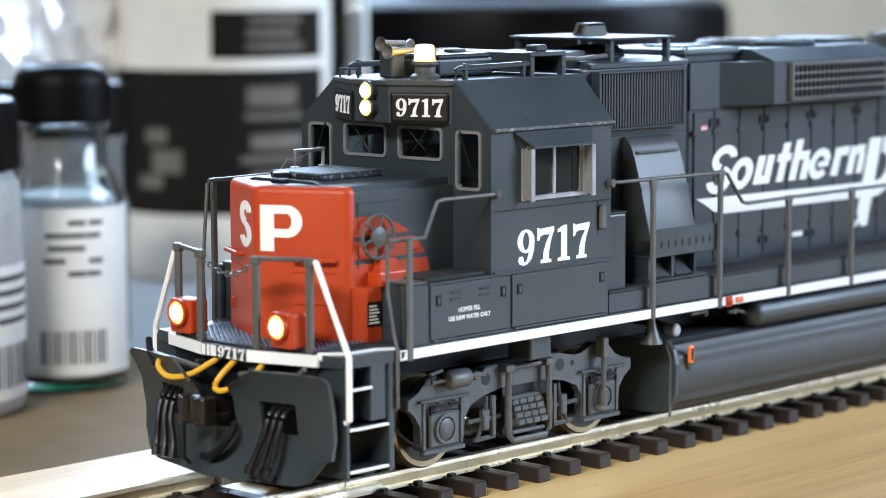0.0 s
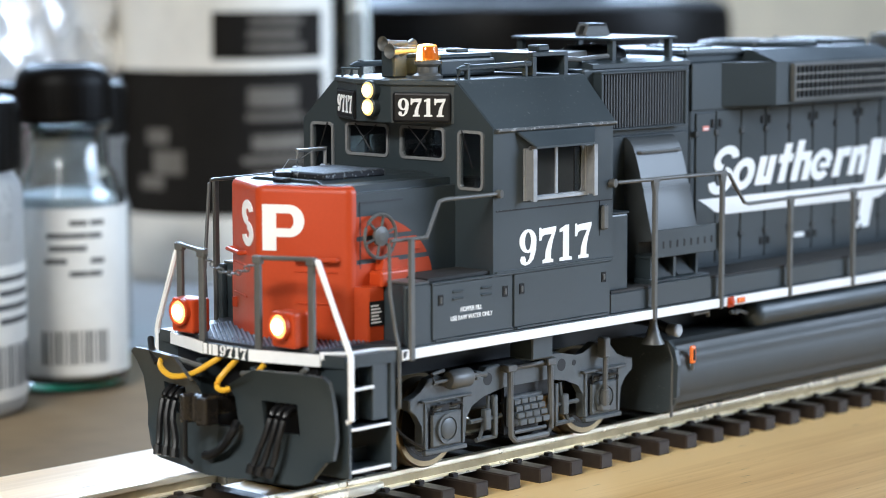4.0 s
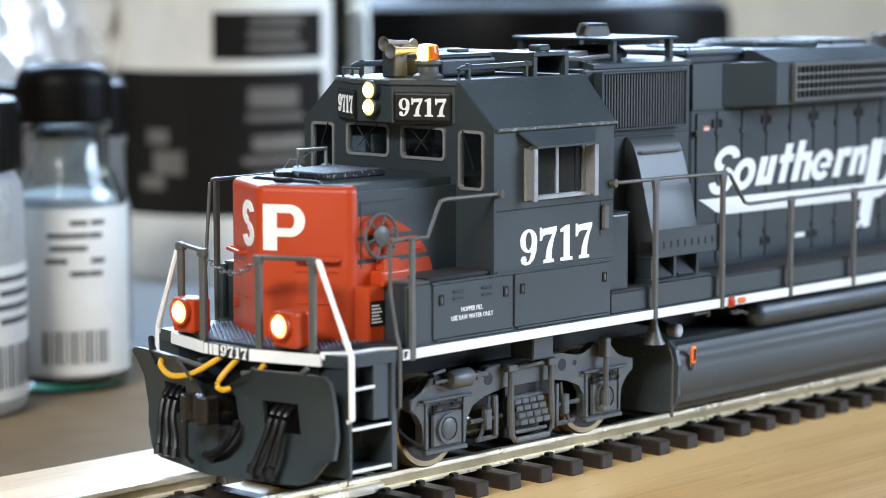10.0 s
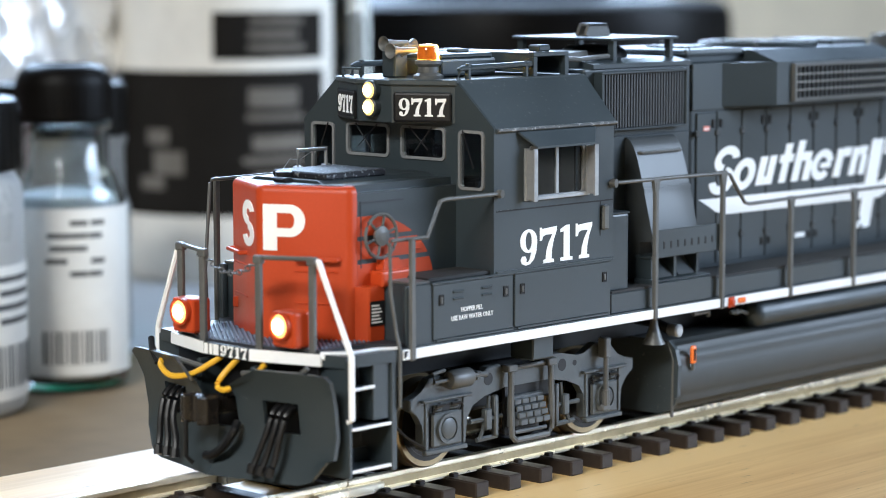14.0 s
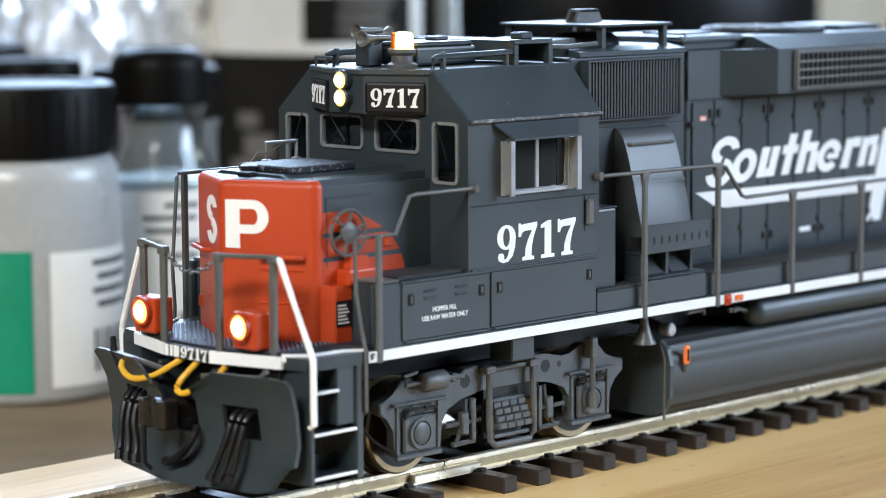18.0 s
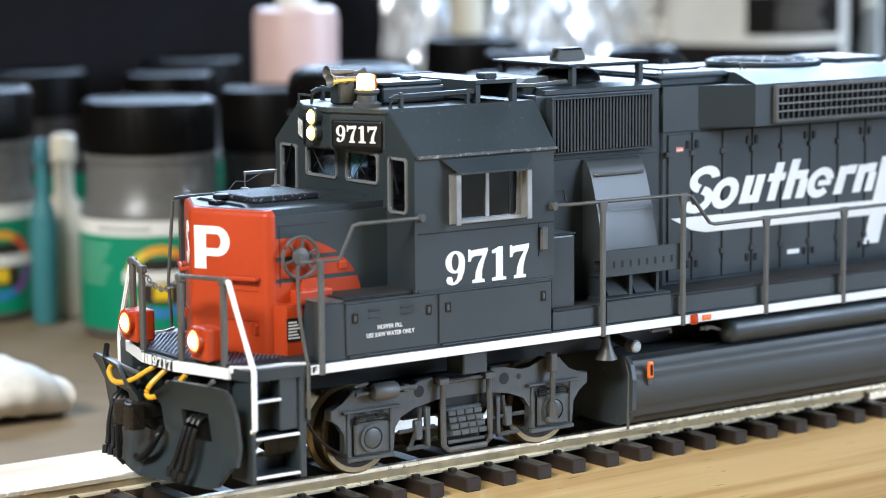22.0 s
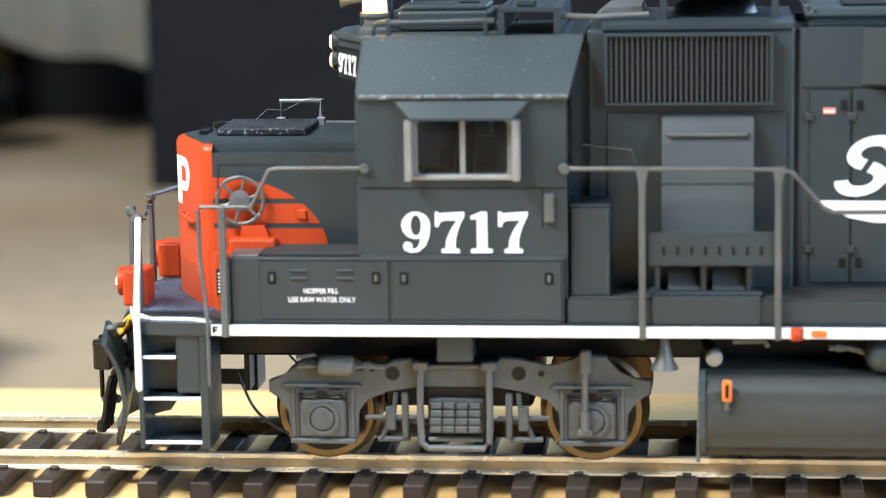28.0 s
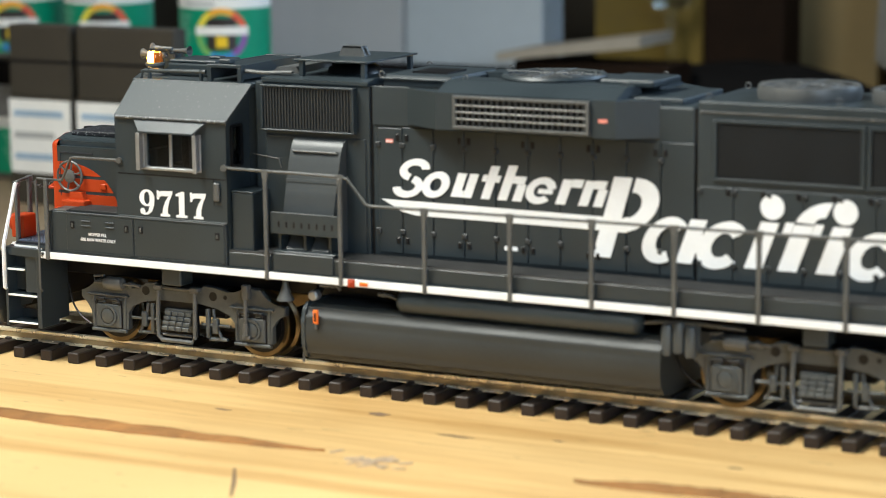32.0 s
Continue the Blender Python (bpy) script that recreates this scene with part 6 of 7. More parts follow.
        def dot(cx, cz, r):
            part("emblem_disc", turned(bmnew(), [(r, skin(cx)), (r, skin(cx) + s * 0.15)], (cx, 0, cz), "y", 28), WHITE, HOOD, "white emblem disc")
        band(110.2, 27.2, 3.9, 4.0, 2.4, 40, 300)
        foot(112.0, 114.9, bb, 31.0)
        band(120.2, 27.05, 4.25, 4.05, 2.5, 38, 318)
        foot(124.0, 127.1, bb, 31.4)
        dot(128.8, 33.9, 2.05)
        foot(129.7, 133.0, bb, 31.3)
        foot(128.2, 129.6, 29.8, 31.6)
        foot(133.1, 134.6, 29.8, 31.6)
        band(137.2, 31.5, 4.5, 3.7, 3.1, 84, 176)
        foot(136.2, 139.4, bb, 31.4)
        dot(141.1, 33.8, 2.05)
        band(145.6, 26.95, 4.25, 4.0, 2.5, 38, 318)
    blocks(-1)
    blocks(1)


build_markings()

# ---- paint jars, boxes and clutter behind the track ----
LID = mat("black_lid_plastic", (0.0040, 0.0034, 0.0030), 0.42, spec=0.09, spread=0.25, grain=300, big=40, bump=0.03)
LABEL = mat("white_paper_label", (0.86, 0.84, 0.79), 0.6, spread=0.06, grain=400, big=60, bump=0.02)
GREEN = mat("green_label", (0.012, 0.27, 0.14), 0.45, spread=0.14, grain=400, big=60, bump=0.02)
GREEN_PALE = mat("pale_green_print", (0.16, 0.42, 0.28), 0.5, spread=0.12, grain=400, big=60, bump=0.0)
INK = mat("grey_print", (0.09, 0.09, 0.09), 0.6, spread=0.2, grain=600, big=60, bump=0.0)
INK_PALE = mat("pale_grey_print", (0.42, 0.42, 0.41), 0.6, spread=0.1, grain=600, big=60, bump=0.0)
BLUE = mat("sky_blue_print", (0.07, 0.36, 0.66), 0.5, spread=0.1, grain=400, big=60, bump=0.0)
PAINT_GREY = mat("grey_jar_plastic", (0.15, 0.146, 0.138), 0.32, spread=0.1, grain=200, big=40, bump=0.02)
PAINT_PALE = mat("pale_grey_jar_plastic", (0.42, 0.42, 0.41), 0.3, spread=0.08, grain=200, big=40, bump=0.02)
PAINT_PINK = mat("pink_grey_jar_plastic", (0.47, 0.41, 0.43), 0.32, spread=0.1, grain=200, big=40, bump=0.02)
PAINT_ORANGE = mat("orange_paint_contents", (0.62, 0.20, 0.07), 0.35, spread=0.15, grain=200, big=60, bump=0.02)
PAINT_DARK = mat("dark_paint_contents", (0.030, 0.024, 0.021), 0.35, spread=0.2, grain=200, big=60, bump=0.02)
MILKY = mat("milky_contents", (0.54, 0.57, 0.56), 0.4, spread=0.12, grain=150, big=50, bump=0.02)
PINK = mat("pale_pink_plastic", (0.72, 0.50, 0.46), 0.4, spread=0.06, grain=200, big=40, bump=0.02)
CREAM = mat("cream_plastic", (0.72, 0.66, 0.52), 0.4, spread=0.08, grain=200, big=40, bump=0.02)
CARTON = mat("grey_brown_carton", (0.042, 0.034, 0.022), 0.75, spread=0.2, grain=300, big=40, bump=0.05)
CARD = mat("brown_cardboard", (0.26, 0.17, 0.085), 0.8, spread=0.15, grain=300, big=40, bump=0.05)
BOX_YELLOW = mat("yellow_printed_card", (0.86, 0.58, 0.012), 0.4, spread=0.05, grain=300, big=40, bump=0.01)
BOX_BLUE = mat("deep_blue_printed_card", (0.010, 0.020, 0.22), 0.4, spread=0.1, grain=300, big=40, bump=0.01)
BOX_NAVY = mat("navy_printed_card", (0.002, 0.004, 0.040), 0.6, spec=0.1, spread=0.3, grain=300, big=40, bump=0.01)
BOX_RED = mat("red_print", (0.68, 0.07, 0.03), 0.45, spread=0.1, grain=300, big=40, bump=0.0)
BOX_PINK = mat("pink_print", (0.80, 0.42, 0.38), 0.45, spread=0.1, grain=300, big=40, bump=0.0)
PANEL = mat("black_screen_card", (0.0140, 0.0136, 0.0155), 0.9, spread=0.25, grain=120, big=12, bump=0.05, spec=0.02)
CLOTH_WHITE = mat("white_cotton_cloth", (0.72, 0.69, 0.63), 0.95, spread=0.12, grain=700, big=50, bump=0.25)
NEAR_BLACK = mat("near_black_matt", (0.006, 0.0055, 0.0055), 0.8, spec=0.1, spread=0.3, grain=500, big=40, bump=0.2)
FOIL = mat("crumpled_foil", (0.95, 0.95, 0.95), 0.22, metal=0.55, spread=0.06, grain=200, big=60, bump=0.05)
OLIVE = mat("olive_card", (0.13, 0.085, 0.008), 0.8, spread=0.15, grain=300, big=40, bump=0.04)
DRIFT = mat("pale_grey_board", (0.33, 0.29, 0.23), 0.7, spread=0.15, grain=200, big=30, bump=0.05)
BROWN = mat("dark_brown_wood", (0.014, 0.0075, 0.004), 0.75, spec=0.1, spread=0.3, grain=200, big=40, bump=0.05)
TAN = mat("tan_card", (0.23, 0.17, 0.075), 0.75, spread=0.1, grain=200, big=30, bump=0.04)
BOX_WHITE = mat("white_card", (0.42, 0.43, 0.44), 0.6, spread=0.05, grain=200, big=30, bump=0.03)
BOX_PALE = mat("pale_blue_grey_card", (0.43, 0.47, 0.50), 0.6, spread=0.06, grain=200, big=30, bump=0.03)
BOTTLE = clear("bottle_glass", (0.93, 0.97, 0.97), 0.02)


def shell(bm, r, mid, width, z0, z1, thick=0.2, lean=0.0):
    """A curved patch on a round body: width in millimetres round the angle mid (degrees)."""
    n = max(2, int(width / 1.2))
    a0, a1 = radians(mid) - width / r / 2, radians(mid) + width / r / 2
    loops = [[bm.verts.new((q * math.cos(a0 + (a1 - a0) * k / n), q * math.sin(a0 + (a1 - a0) * k / n), z)) for k in range(n + 1)]
             for q, z in ((r, z0), (r + thick, z0), (r + thick, z1), (r, z1))]
    for i in range(4):
        p, q = loops[i], loops[(i + 1) % 4]
        for k in range(n):
            bm.faces.new((p[k], p[k + 1], q[k + 1], q[k]))
    for k in (0, n):
        bm.faces.new([lp[k] for lp in loops])
    return bm


def lid_on(jar, r, z0, z1, domed=False, c=(0, 0, 0)):
    prof = [(r * 0.9, z0), (r, z0 + 0.4), (r, z1 - 1.3), (r - 0.35, z1 - 0.45), (r - 1.2, z1), (r * 0.8, z1), (r * 0.78, z1 - 0.4), (0.1, z1 - 0.4)]
    if domed:
        prof = [(r * 0.9, z0), (r, z0 + 0.4), (r, z1 - 3.4), (r - 0.25, z1 - 2.2), (r - 0.9, z1 - 1.1), (r - 2.0, z1 - 0.35), (r - 3.4, z1), (r * 0.6, z1 - 0.1), (r * 0.56, z1 - 0.5), (0.1, z1 - 0.5)]
    lid = part("lid", turned(bmnew(), prof, c, "z", 40), LID, jar, "black ribbed screw lid", smooth=35)
    rib = part("lid_rib", box(bmnew(), r - 0.15, r + 0.12, -0.25, 0.25, z0 + 0.6, z1 - (3.6 if domed else 1.8)), LID, lid)
    for k in range(1, 36):
        again(rib, Matrix.Rotation(k * math.tau / 36, 4, "Z"))
    return lid


def glass_bottle(label, at, r, lid_r, shoulder, lid_z0, lid_z1, contents, face, tag):
    """A clear bottle with its contents, lid and wrapped paper label; heights are over its base."""
    b = thing("glass_bottle", label, "bottle", "jars and bottles on the bench", at=(at[0], at[1], BENCH_Z))
    n = lid_r * 0.92
    out = [(r - 1.2, 0), (r - 0.2, 0.8), (r, 2.0), (r, shoulder), (r - 0.5, shoulder + 1.6), (n + 1.1, shoulder + 4.2), (n, shoulder + 5.6), (n, lid_z0 - 1.2), (n + 0.8, lid_z0 - 0.8), (n + 0.8, lid_z0 - 0.1), (n, lid_z0), (n - 1.0, lid_z0), (n - 1.0, shoulder + 5.9), (n + 0.1, shoulder + 3.8), (r - 1.9, shoulder + 1.4), (r - 1.2, shoulder - 0.4), (r - 1.2, 2.6), (r - 2.2, 1.6)]
    body = part("glass_body", turned(bmnew(), out, (0, 0, 0), "z", 44), BOTTLE, b, "clear glass body", smooth=50)
    part("contents", turned(bmnew(), [(r - 2.4, 1.8), (r - 1.4, 2.8), (r - 1.4, shoulder - 0.8), (r - 2.0, shoulder + 0.4), (0.1, shoulder + 0.5)], (0, 0, 0), "z", 40), contents, b, "settled contents")
    lid_on(b, lid_r, lid_z0, lid_z1, True)
    pl = part("paper_label", shell(bmnew(), r + 0.02, face, r * 4.4, 3.2, shoulder - 1.2), LABEL, b, "white paper label")
    q = r + 0.22
    w = r * 1.15
    top = shoulder - 3.0
    for k in range(5):
        for n, (mid, share) in enumerate(((-0.30, 0.32), (0.06, 0.26), (0.37, 0.22))):
            if (k + n) % 4:
                part("print_bar", shell(bmnew(), q, face + 8 + math.degrees(mid * w * (0.9 - 0.1 * (k % 3)) / r), w * share, top - 1.15 - k * 2.2, top - 0.25 - k * 2.2, 0.06), INK, pl)
    for k in range(14):
        part("barcode_bar", shell(bmnew(), q, face + 8 + math.degrees((k - 6.5) * w / 14 / r), 0.30 + 0.3 * ((k * 7) % 3 == 0), 5.2, 11.0, 0.06), INK, pl)
    if tag:
        part("tag_block", shell(bmnew(), q, face - 58, 8.5, top - 2.6, top + 1.0, 0.08), BLUE, pl, "sky-blue printed block")
        part("tag_block", shell(bmnew(), q, face - 58, 8.5, top - 11.6, top - 8.0, 0.08), BLUE, pl, "sky-blue printed block")
        part("tag_picture", shell(bmnew(), q, face - 58, 2.6, top - 7.2, top - 3.6, 0.08), INK, pl)
        part("tag_picture", shell(bmnew(), q, face - 46, 1.8, top - 7.0, top - 4.6, 0.08), BOX_PINK, pl)
    return b


def paint_jar(label, at, r, lid_r, lid_z0, lid_z1, body, face, emblem, z=BENCH_Z, top=0.62, style=0, straight=False):
    """A squat plastic paint jar: rounded body, black screw lid, green wrap label with a round emblem."""
    j = thing("paint_jar", label, "jar", "jars and bottles on the bench", at=(at[0], at[1], z))
    n = lid_r - 0.6
    out = [(r - 1.6, 0), (r - 0.4, 0.7), (r, 1.8), (r, lid_z0 * top + 2.2), (r - 0.5, lid_z0 * top + 3.6), (n, lid_z0 * top + 5.0), (n, lid_z0 - 1.5), (n + 0.5, lid_z0 - 1.1), (n + 0.5, lid_z0 + 0.2), (n - 1, lid_z0 + 0.3)]
    if straight:
        out = out[:3] + [(r, lid_z0 - 4.0), (r - 0.3, lid_z0 - 2.2), (n, lid_z0 - 1.0), (n - 1, lid_z0 + 0.3)]
    part("jar_body", turned(bmnew(), out, (0, 0, 0), "z", 44), body, j, smooth=50)
    lid_on(j, lid_r, lid_z0, lid_z1)
    lo, hi = 2.2, lid_z0 * top + 1.4
    lb = part("green_label", shell(bmnew(), r + 0.02, face, r * (5.2 if style == 0 else 2.1), lo, hi - (3.0 if style == 0 else 0)), GREEN, j, "deep green wrap label")
    if style == 0:
        part("label_band", shell(bmnew(), r + 0.02, face, r * 5.2, hi - 3.0, hi), LABEL, j, "white label band")
        part("band_print", shell(bmnew(), r + 0.22, face - 30, r * 0.8, hi - 2.1, hi - 1.2, 0.06), INK_PALE, lb)
    q = r + 0.22
    for k in range(6):
        part("print_bar", shell(bmnew(), q, face - (62 if emblem else 4), r * (0.75 - 0.11 * (k % 3)), hi - 5.4 - k * 1.5, hi - 4.7 - k * 1.5, 0.06), GREEN_PALE, lb)
    if emblem:
        zc, re = (lo + hi) / 2 - 1.2, min(7.4, (hi - lo) * 0.42)
        cols = [(0.75, 0.10, 0.04), (0.85, 0.42, 0.03), (0.80, 0.66, 0.05), (0.20, 0.45, 0.12), (0.05, 0.22, 0.55), (0.24, 0.09, 0.35)]
        for k, c in enumerate(cols):
            bm = bmnew()
            pts = []
            for rr in (re, re * 0.76):
                pts.append([(rr * math.cos(a), rr * math.sin(a)) for a in [(k + i / 5) * math.tau / 6 for i in range(6)]])
            rows = []
            for h in (0.0, 0.1):
                for row in pts:
                    rows.append([bm.verts.new(((q + h) * math.cos(radians(face) + u / r), (q + h) * math.sin(radians(face) + u / r), zc + v)) for u, v in row])
            for i in range(5):
                for p, s in ((rows[0], rows[1]), (rows[2], rows[3]), (rows[0], rows[2]), (rows[1], rows[3])):
                    bm.faces.new((p[i], p[i + 1], s[i + 1], s[i]))
            part("emblem_arc", bm, mat("emblem_ink", c, 0.5, spread=0.08, grain=400, big=60, bump=0.0), lb, "coloured arc of the round emblem")
        part("emblem_disc", shell(bmnew(), q, face, re * 1.15, zc - re * 0.62, zc + re * 0.62, 0.07), PAINT_DARK, lb)
        part("emblem_bar", shell(bmnew(), q + 0.05, face, re * 2.1, zc - 0.2, zc + 2.2, 0.1), LABEL, lb, "white bar over the emblem")
        part("emblem_flash", shell(bmnew(), q + 0.05, face, re * 0.45, zc - re * 0.5, zc - 0.6, 0.1), BOX_YELLOW, lb)
    return j


# nearest row, from the cab's end of the shelf onward
glass_bottle("clear glass bottle with white barcode label and black lid", (40, 115.5), 10.4, 8.3, 33.4, 46.6, 56.6, MILKY, -128, False)
j0 = paint_jar("grey-white plastic paint jar with green label and black lid", (8.6, 112), 15.8, 15.4, 40, 52, PAINT_PALE, -182, False, top=0.60, style=1, straight=True)
part("side_label", shell(bmnew(), 15.85, -66, 25, 3, 25), LABEL, j0, "white barcode label")
for k in range(12):
    part("barcode_bar", shell(bmnew(), 16.07, -62 + (k - 5.5) * 3.6, 0.35 + 0.3 * (k % 3 == 0), 5, 12, 0.06), INK, j0)
for k in range(4):
    part("print_bar", shell(bmnew(), 16.07, -62, 12 - 2 * (k % 2), 22.4 - k * 2.3, 23.4 - k * 2.3, 0.06), INK, j0)
glass_bottle("clear glass bottle, white label with sky-blue blocks, black lid", (-33, 117), 16.0, 13.2, 32.4, 46.4, 55.3, MILKY, -112, True)
paint_jar("grey-topped paint jar with green label and round emblem", (-57, 157), 14.5, 13.7, 37, 48, PAINT_GREY, -112, True)
paint_jar("dull grey paint jar with dark green label", (-20, 169), 11.5, 11.2, 34, 48, PAINT_DARK, -120, False, style=1)
paint_jar("grey paint jar with green label and round emblem", (-78, 197), 13.8, 13.2, 38, 49, PAINT_GREY, -92, True)
# jars further back
paint_jar("clouded paint jar with green label and black lid", (56, 198), 12, 11.6, 42, 55, PAINT_PINK, -125, False, style=1)
paint_jar("grey paint jar with green label behind the bottles", (51, 170), 10.5, 10, 44, 53, PAINT_GREY, -125, False, style=1)
paint_jar("grey paint jar with dusty flat black lid", (66, 150), 12.8, 12.4, 41, 51.5, PAINT_GREY, -125, False, style=1)
paint_jar("grey paint jar with black lid beside a can", (86, 172), 9.5, 9.2, 36, 44, PAINT_GREY, -125, False, style=1)
paint_jar("black-lidded paint jar against the black screen", (-12, 228), 11, 10.6, 37, 48, PAINT_DARK, -110, False, style=1)
paint_jar("black-lidded paint jar against the black screen", (50, 232), 12, 11.6, 37, 47.5, PAINT_DARK, -115, False, style=1)
paint_jar("black-lidded paint jar against the black screen", (-40, 243), 13, 12.6, 38, 49, PAINT_DARK, -100, False, style=1)
paint_jar("black-lidded paint jar against the black screen", (4, 245), 13, 12.6, 39, 50, PAINT_DARK, -105, False, style=1)


def small_bottle(label, at, r, h, body, cap, cap_h, name="dropper_bottle"):
    b = thing(name, label, "bottle", "jars and bottles on the bench", at=(at[0], at[1], BENCH_Z))
    part("bottle_body", turned(bmnew(), [(r - 0.5, 0), (r, 0.8), (r, h * 0.62), (r * 0.8, h * 0.72), (r * 0.45, h * 0.8), (r * 0.45, h)], (0, 0, 0), "z", 28), body, b, smooth=40)
    part("cap", turned(bmnew(), [(r * 0.62, h), (r * 0.66, h + 0.6), (r * 0.58, h + cap_h - 0.8), (r * 0.4, h + cap_h), (0.1, h + cap_h)], (0, 0, 0), "z", 24), cap, b, smooth=40)
    return b


small_bottle("small bottle of orange paint with black cap", (15, 163), 4.6, 33, PAINT_ORANGE, LID, 9, "paint_bottle")
small_bottle("small bottle of orange paint with orange cap", (24, 150), 3.6, 32, PAINT_ORANGE, PAINT_ORANGE, 6, "paint_bottle")
small_bottle("small cream dropper bottle with pale nozzle", (-62, 186), 4.6, 33, CREAM, CREAM, 6)
small_bottle("small teal dropper bottle with cap", (-71, 178), 2.8, 34, mat("teal_plastic", (0.06, 0.22, 0.25), 0.4), mat("teal_cap", (0.05, 0.17, 0.22), 0.4), 5)

pk = thing("pink_bottle", "pale pink plastic bottle with a translucent white nozzle", "bottle", "jars and bottles on the bench", at=(3, 195, BENCH_Z))
part("bottle_body", turned(bmnew(), [(9.2, 0), (9.8, 1.0), (9.8, 61.6), (9.3, 63.2), (8.2, 63.8), (0.1, 63.8)], (0, 0, 0), "z", 40), PINK, pk, smooth=40)
part("nozzle", turned(bmnew(), [(4.4, 63.8), (4.4, 67.5), (3.4, 69.5), (2.0, 82), (1.2, 84), (0.1, 84)], (0, 0, 0), "z", 24), LABEL, pk, "white nozzle", smooth=40)

CAN_INK = mat("brown_black_print", (0.014, 0.012, 0.010), 0.75, spec=0.1, spread=0.3, grain=300, big=60, bump=0.0)
CAN_PAPER = mat("cream_can_paper", (0.84, 0.80, 0.72), 0.7, spec=0.2, spread=0.1, grain=300, big=40, bump=0.01)
CAN_GREY = mat("grey_can_print", (0.16, 0.145, 0.125), 0.7, spec=0.1, spread=0.25, grain=300, big=60, bump=0.0)
can = thing("labelled_can", "tall cream can with black printed blocks on its label", "can", at=(166, 216, BENCH_Z))
part("can_body", turned(bmnew(), [(25.2, 0), (26, 0.8), (26, 86), (24.8, 87.5), (23.8, 86.5), (0.1, 86.5)], (0, 0, 0), "z", 56), CAN_PAPER, can, smooth=40)
wrap = part("can_label", shell(bmnew(), 26.05, -130, 129, 14, 84, 0.2), CAN_PAPER, can, "cream wrap label")
part("label_block", shell(bmnew(), 26.3, -166, 34, 16, 49.5, 0.08), CAN_INK, wrap, "black printed block")
part("label_block", shell(bmnew(), 26.3, -104, 30, 16, 49.5, 0.08), CAN_INK, wrap, "black printed block")
part("label_seam", shell(bmnew(), 26.3, -131, 3.4, 16, 49.5, 0.06), CAN_GREY, wrap)
part("label_block", shell(bmnew(), 26.3, -105, 30, 52, 63, 0.08), CAN_INK, wrap, "black printed block")
for mid, w, z0, z1 in ((-172, 7, 22, 25), (-162, 8, 25.5, 31), (-168, 6, 32.5, 36), (-104, 15, 20, 21.6), (-104, 13, 23, 26), (-106, 16, 28, 29.5), (-103, 14, 31, 34.5), (-105, 15, 38, 39.5), (-106, 13, 41, 45.5), (-104, 15, 54, 55.6), (-106, 13, 57, 58.6), (-104, 14, 60, 61.6)):
    part("label_bar", shell(bmnew(), 26.4, mid, w, z0, z1, 0.06), CAN_GREY, wrap)

SHEET = mat("pale_grey_paper", (0.62, 0.65, 0.68), 0.7, spread=0.06, grain=200, big=30, bump=0.02)
tagged(part("paper_sheet", prism(bmnew(), [(48, 152), (92, 126), (216, 242), (172, 292)], "z", BENCH_Z, BENCH_Z + 0.25), SHEET, None), "pale blue-grey sheet lying on the bench under jars", "paper")
tub = thing("large_tub", "large dark tub with a glossy black screw lid", "tub", at=(318, 262, BENCH_Z))
part("tub_body", turned(bmnew(), [(60, 0), (62, 2), (62, 40), (58, 44), (56, 46)], (0, 0, 0), "z", 64), PAINT_DARK, tub, smooth=40)
tl = part("tub_lid", turned(bmnew(), [(64, 44), (66, 46), (66, 58), (65, 61.5), (62, 63.5), (50, 64), (49, 63.2), (0.1, 63.4)], (0, 0, 0), "z", 72), LID, tub, "glossy black lid", smooth=40)
part("tub_collar", turned(bmnew(), [(30, 63.2), (30, 78), (26, 80), (0.1, 80)], (0, 0, 0), "z", 48), LID, tub, smooth=40)
tall = thing("glass_bottle", "tall clear glass bottle with bright highlights beside the can", "bottle", "jars and bottles on the bench", at=(186, 196, BENCH_Z))
part("glass_body", turned(bmnew(), [(5.5, 0), (6.4, 1), (6.4, 80), (4.5, 84), (3, 88), (0.1, 88)], (0, 0, 0), "z", 28), BOTTLE, tall, "clear glass body", smooth=50)
part("contents", turned(bmnew(), [(5.0, 1.5), (5.2, 30), (0.1, 30.2)], (0, 0, 0), "z", 24), MILKY, tall)
wb = thing("white_bottle", "cream plastic bottle standing in front of crumpled foil", "bottle", "jars and bottles on the bench", at=(66, 214, BENCH_Z))
part("bottle_body", turned(bmnew(), [(6.6, 0), (7, 1), (7, 48), (5.5, 52), (4.2, 54)], (0, 0, 0), "z", 32), CREAM, wb, smooth=40)
part("cap", turned(bmnew(), [(4.4, 54), (4.4, 74), (3.6, 76), (0.1, 76)], (0, 0, 0), "z", 24), CREAM, wb, smooth=40)


def crumpled(name, label, category, at, size, material, seed, rough=0.5, cuts=22):
    """A crushed sheet: a bent, uneven body of many flat facets."""
    rnd = random.Random(seed)
    bm = bmnew()
    bmesh.ops.create_icosphere(bm, subdivisions=4, radius=1)
    for v in bm.verts:
        k = 1 + rough * (rnd.random() - 0.5)
        v.co = Vector((v.co.x * size[0] * k, v.co.y * size[1] * k, max(v.co.z, -0.92) * size[2] * (1 + rough * 0.5 * (rnd.random() - 0.5))))
    lo = min(v.co.z for v in bm.verts)
    for v in bm.verts:
        v.co.z -= lo
    ob = part(name, bm, material, None)
    ob.location = Vector((at[0], at[1], at[2])) * MM
    return tagged(ob, label, category)


crumpled("crumpled_foil", "crumpled silver foil glinting in the window light", "foil", (128, 236, BENCH_Z), (26, 12, 42), FOIL, 3, 0.42)
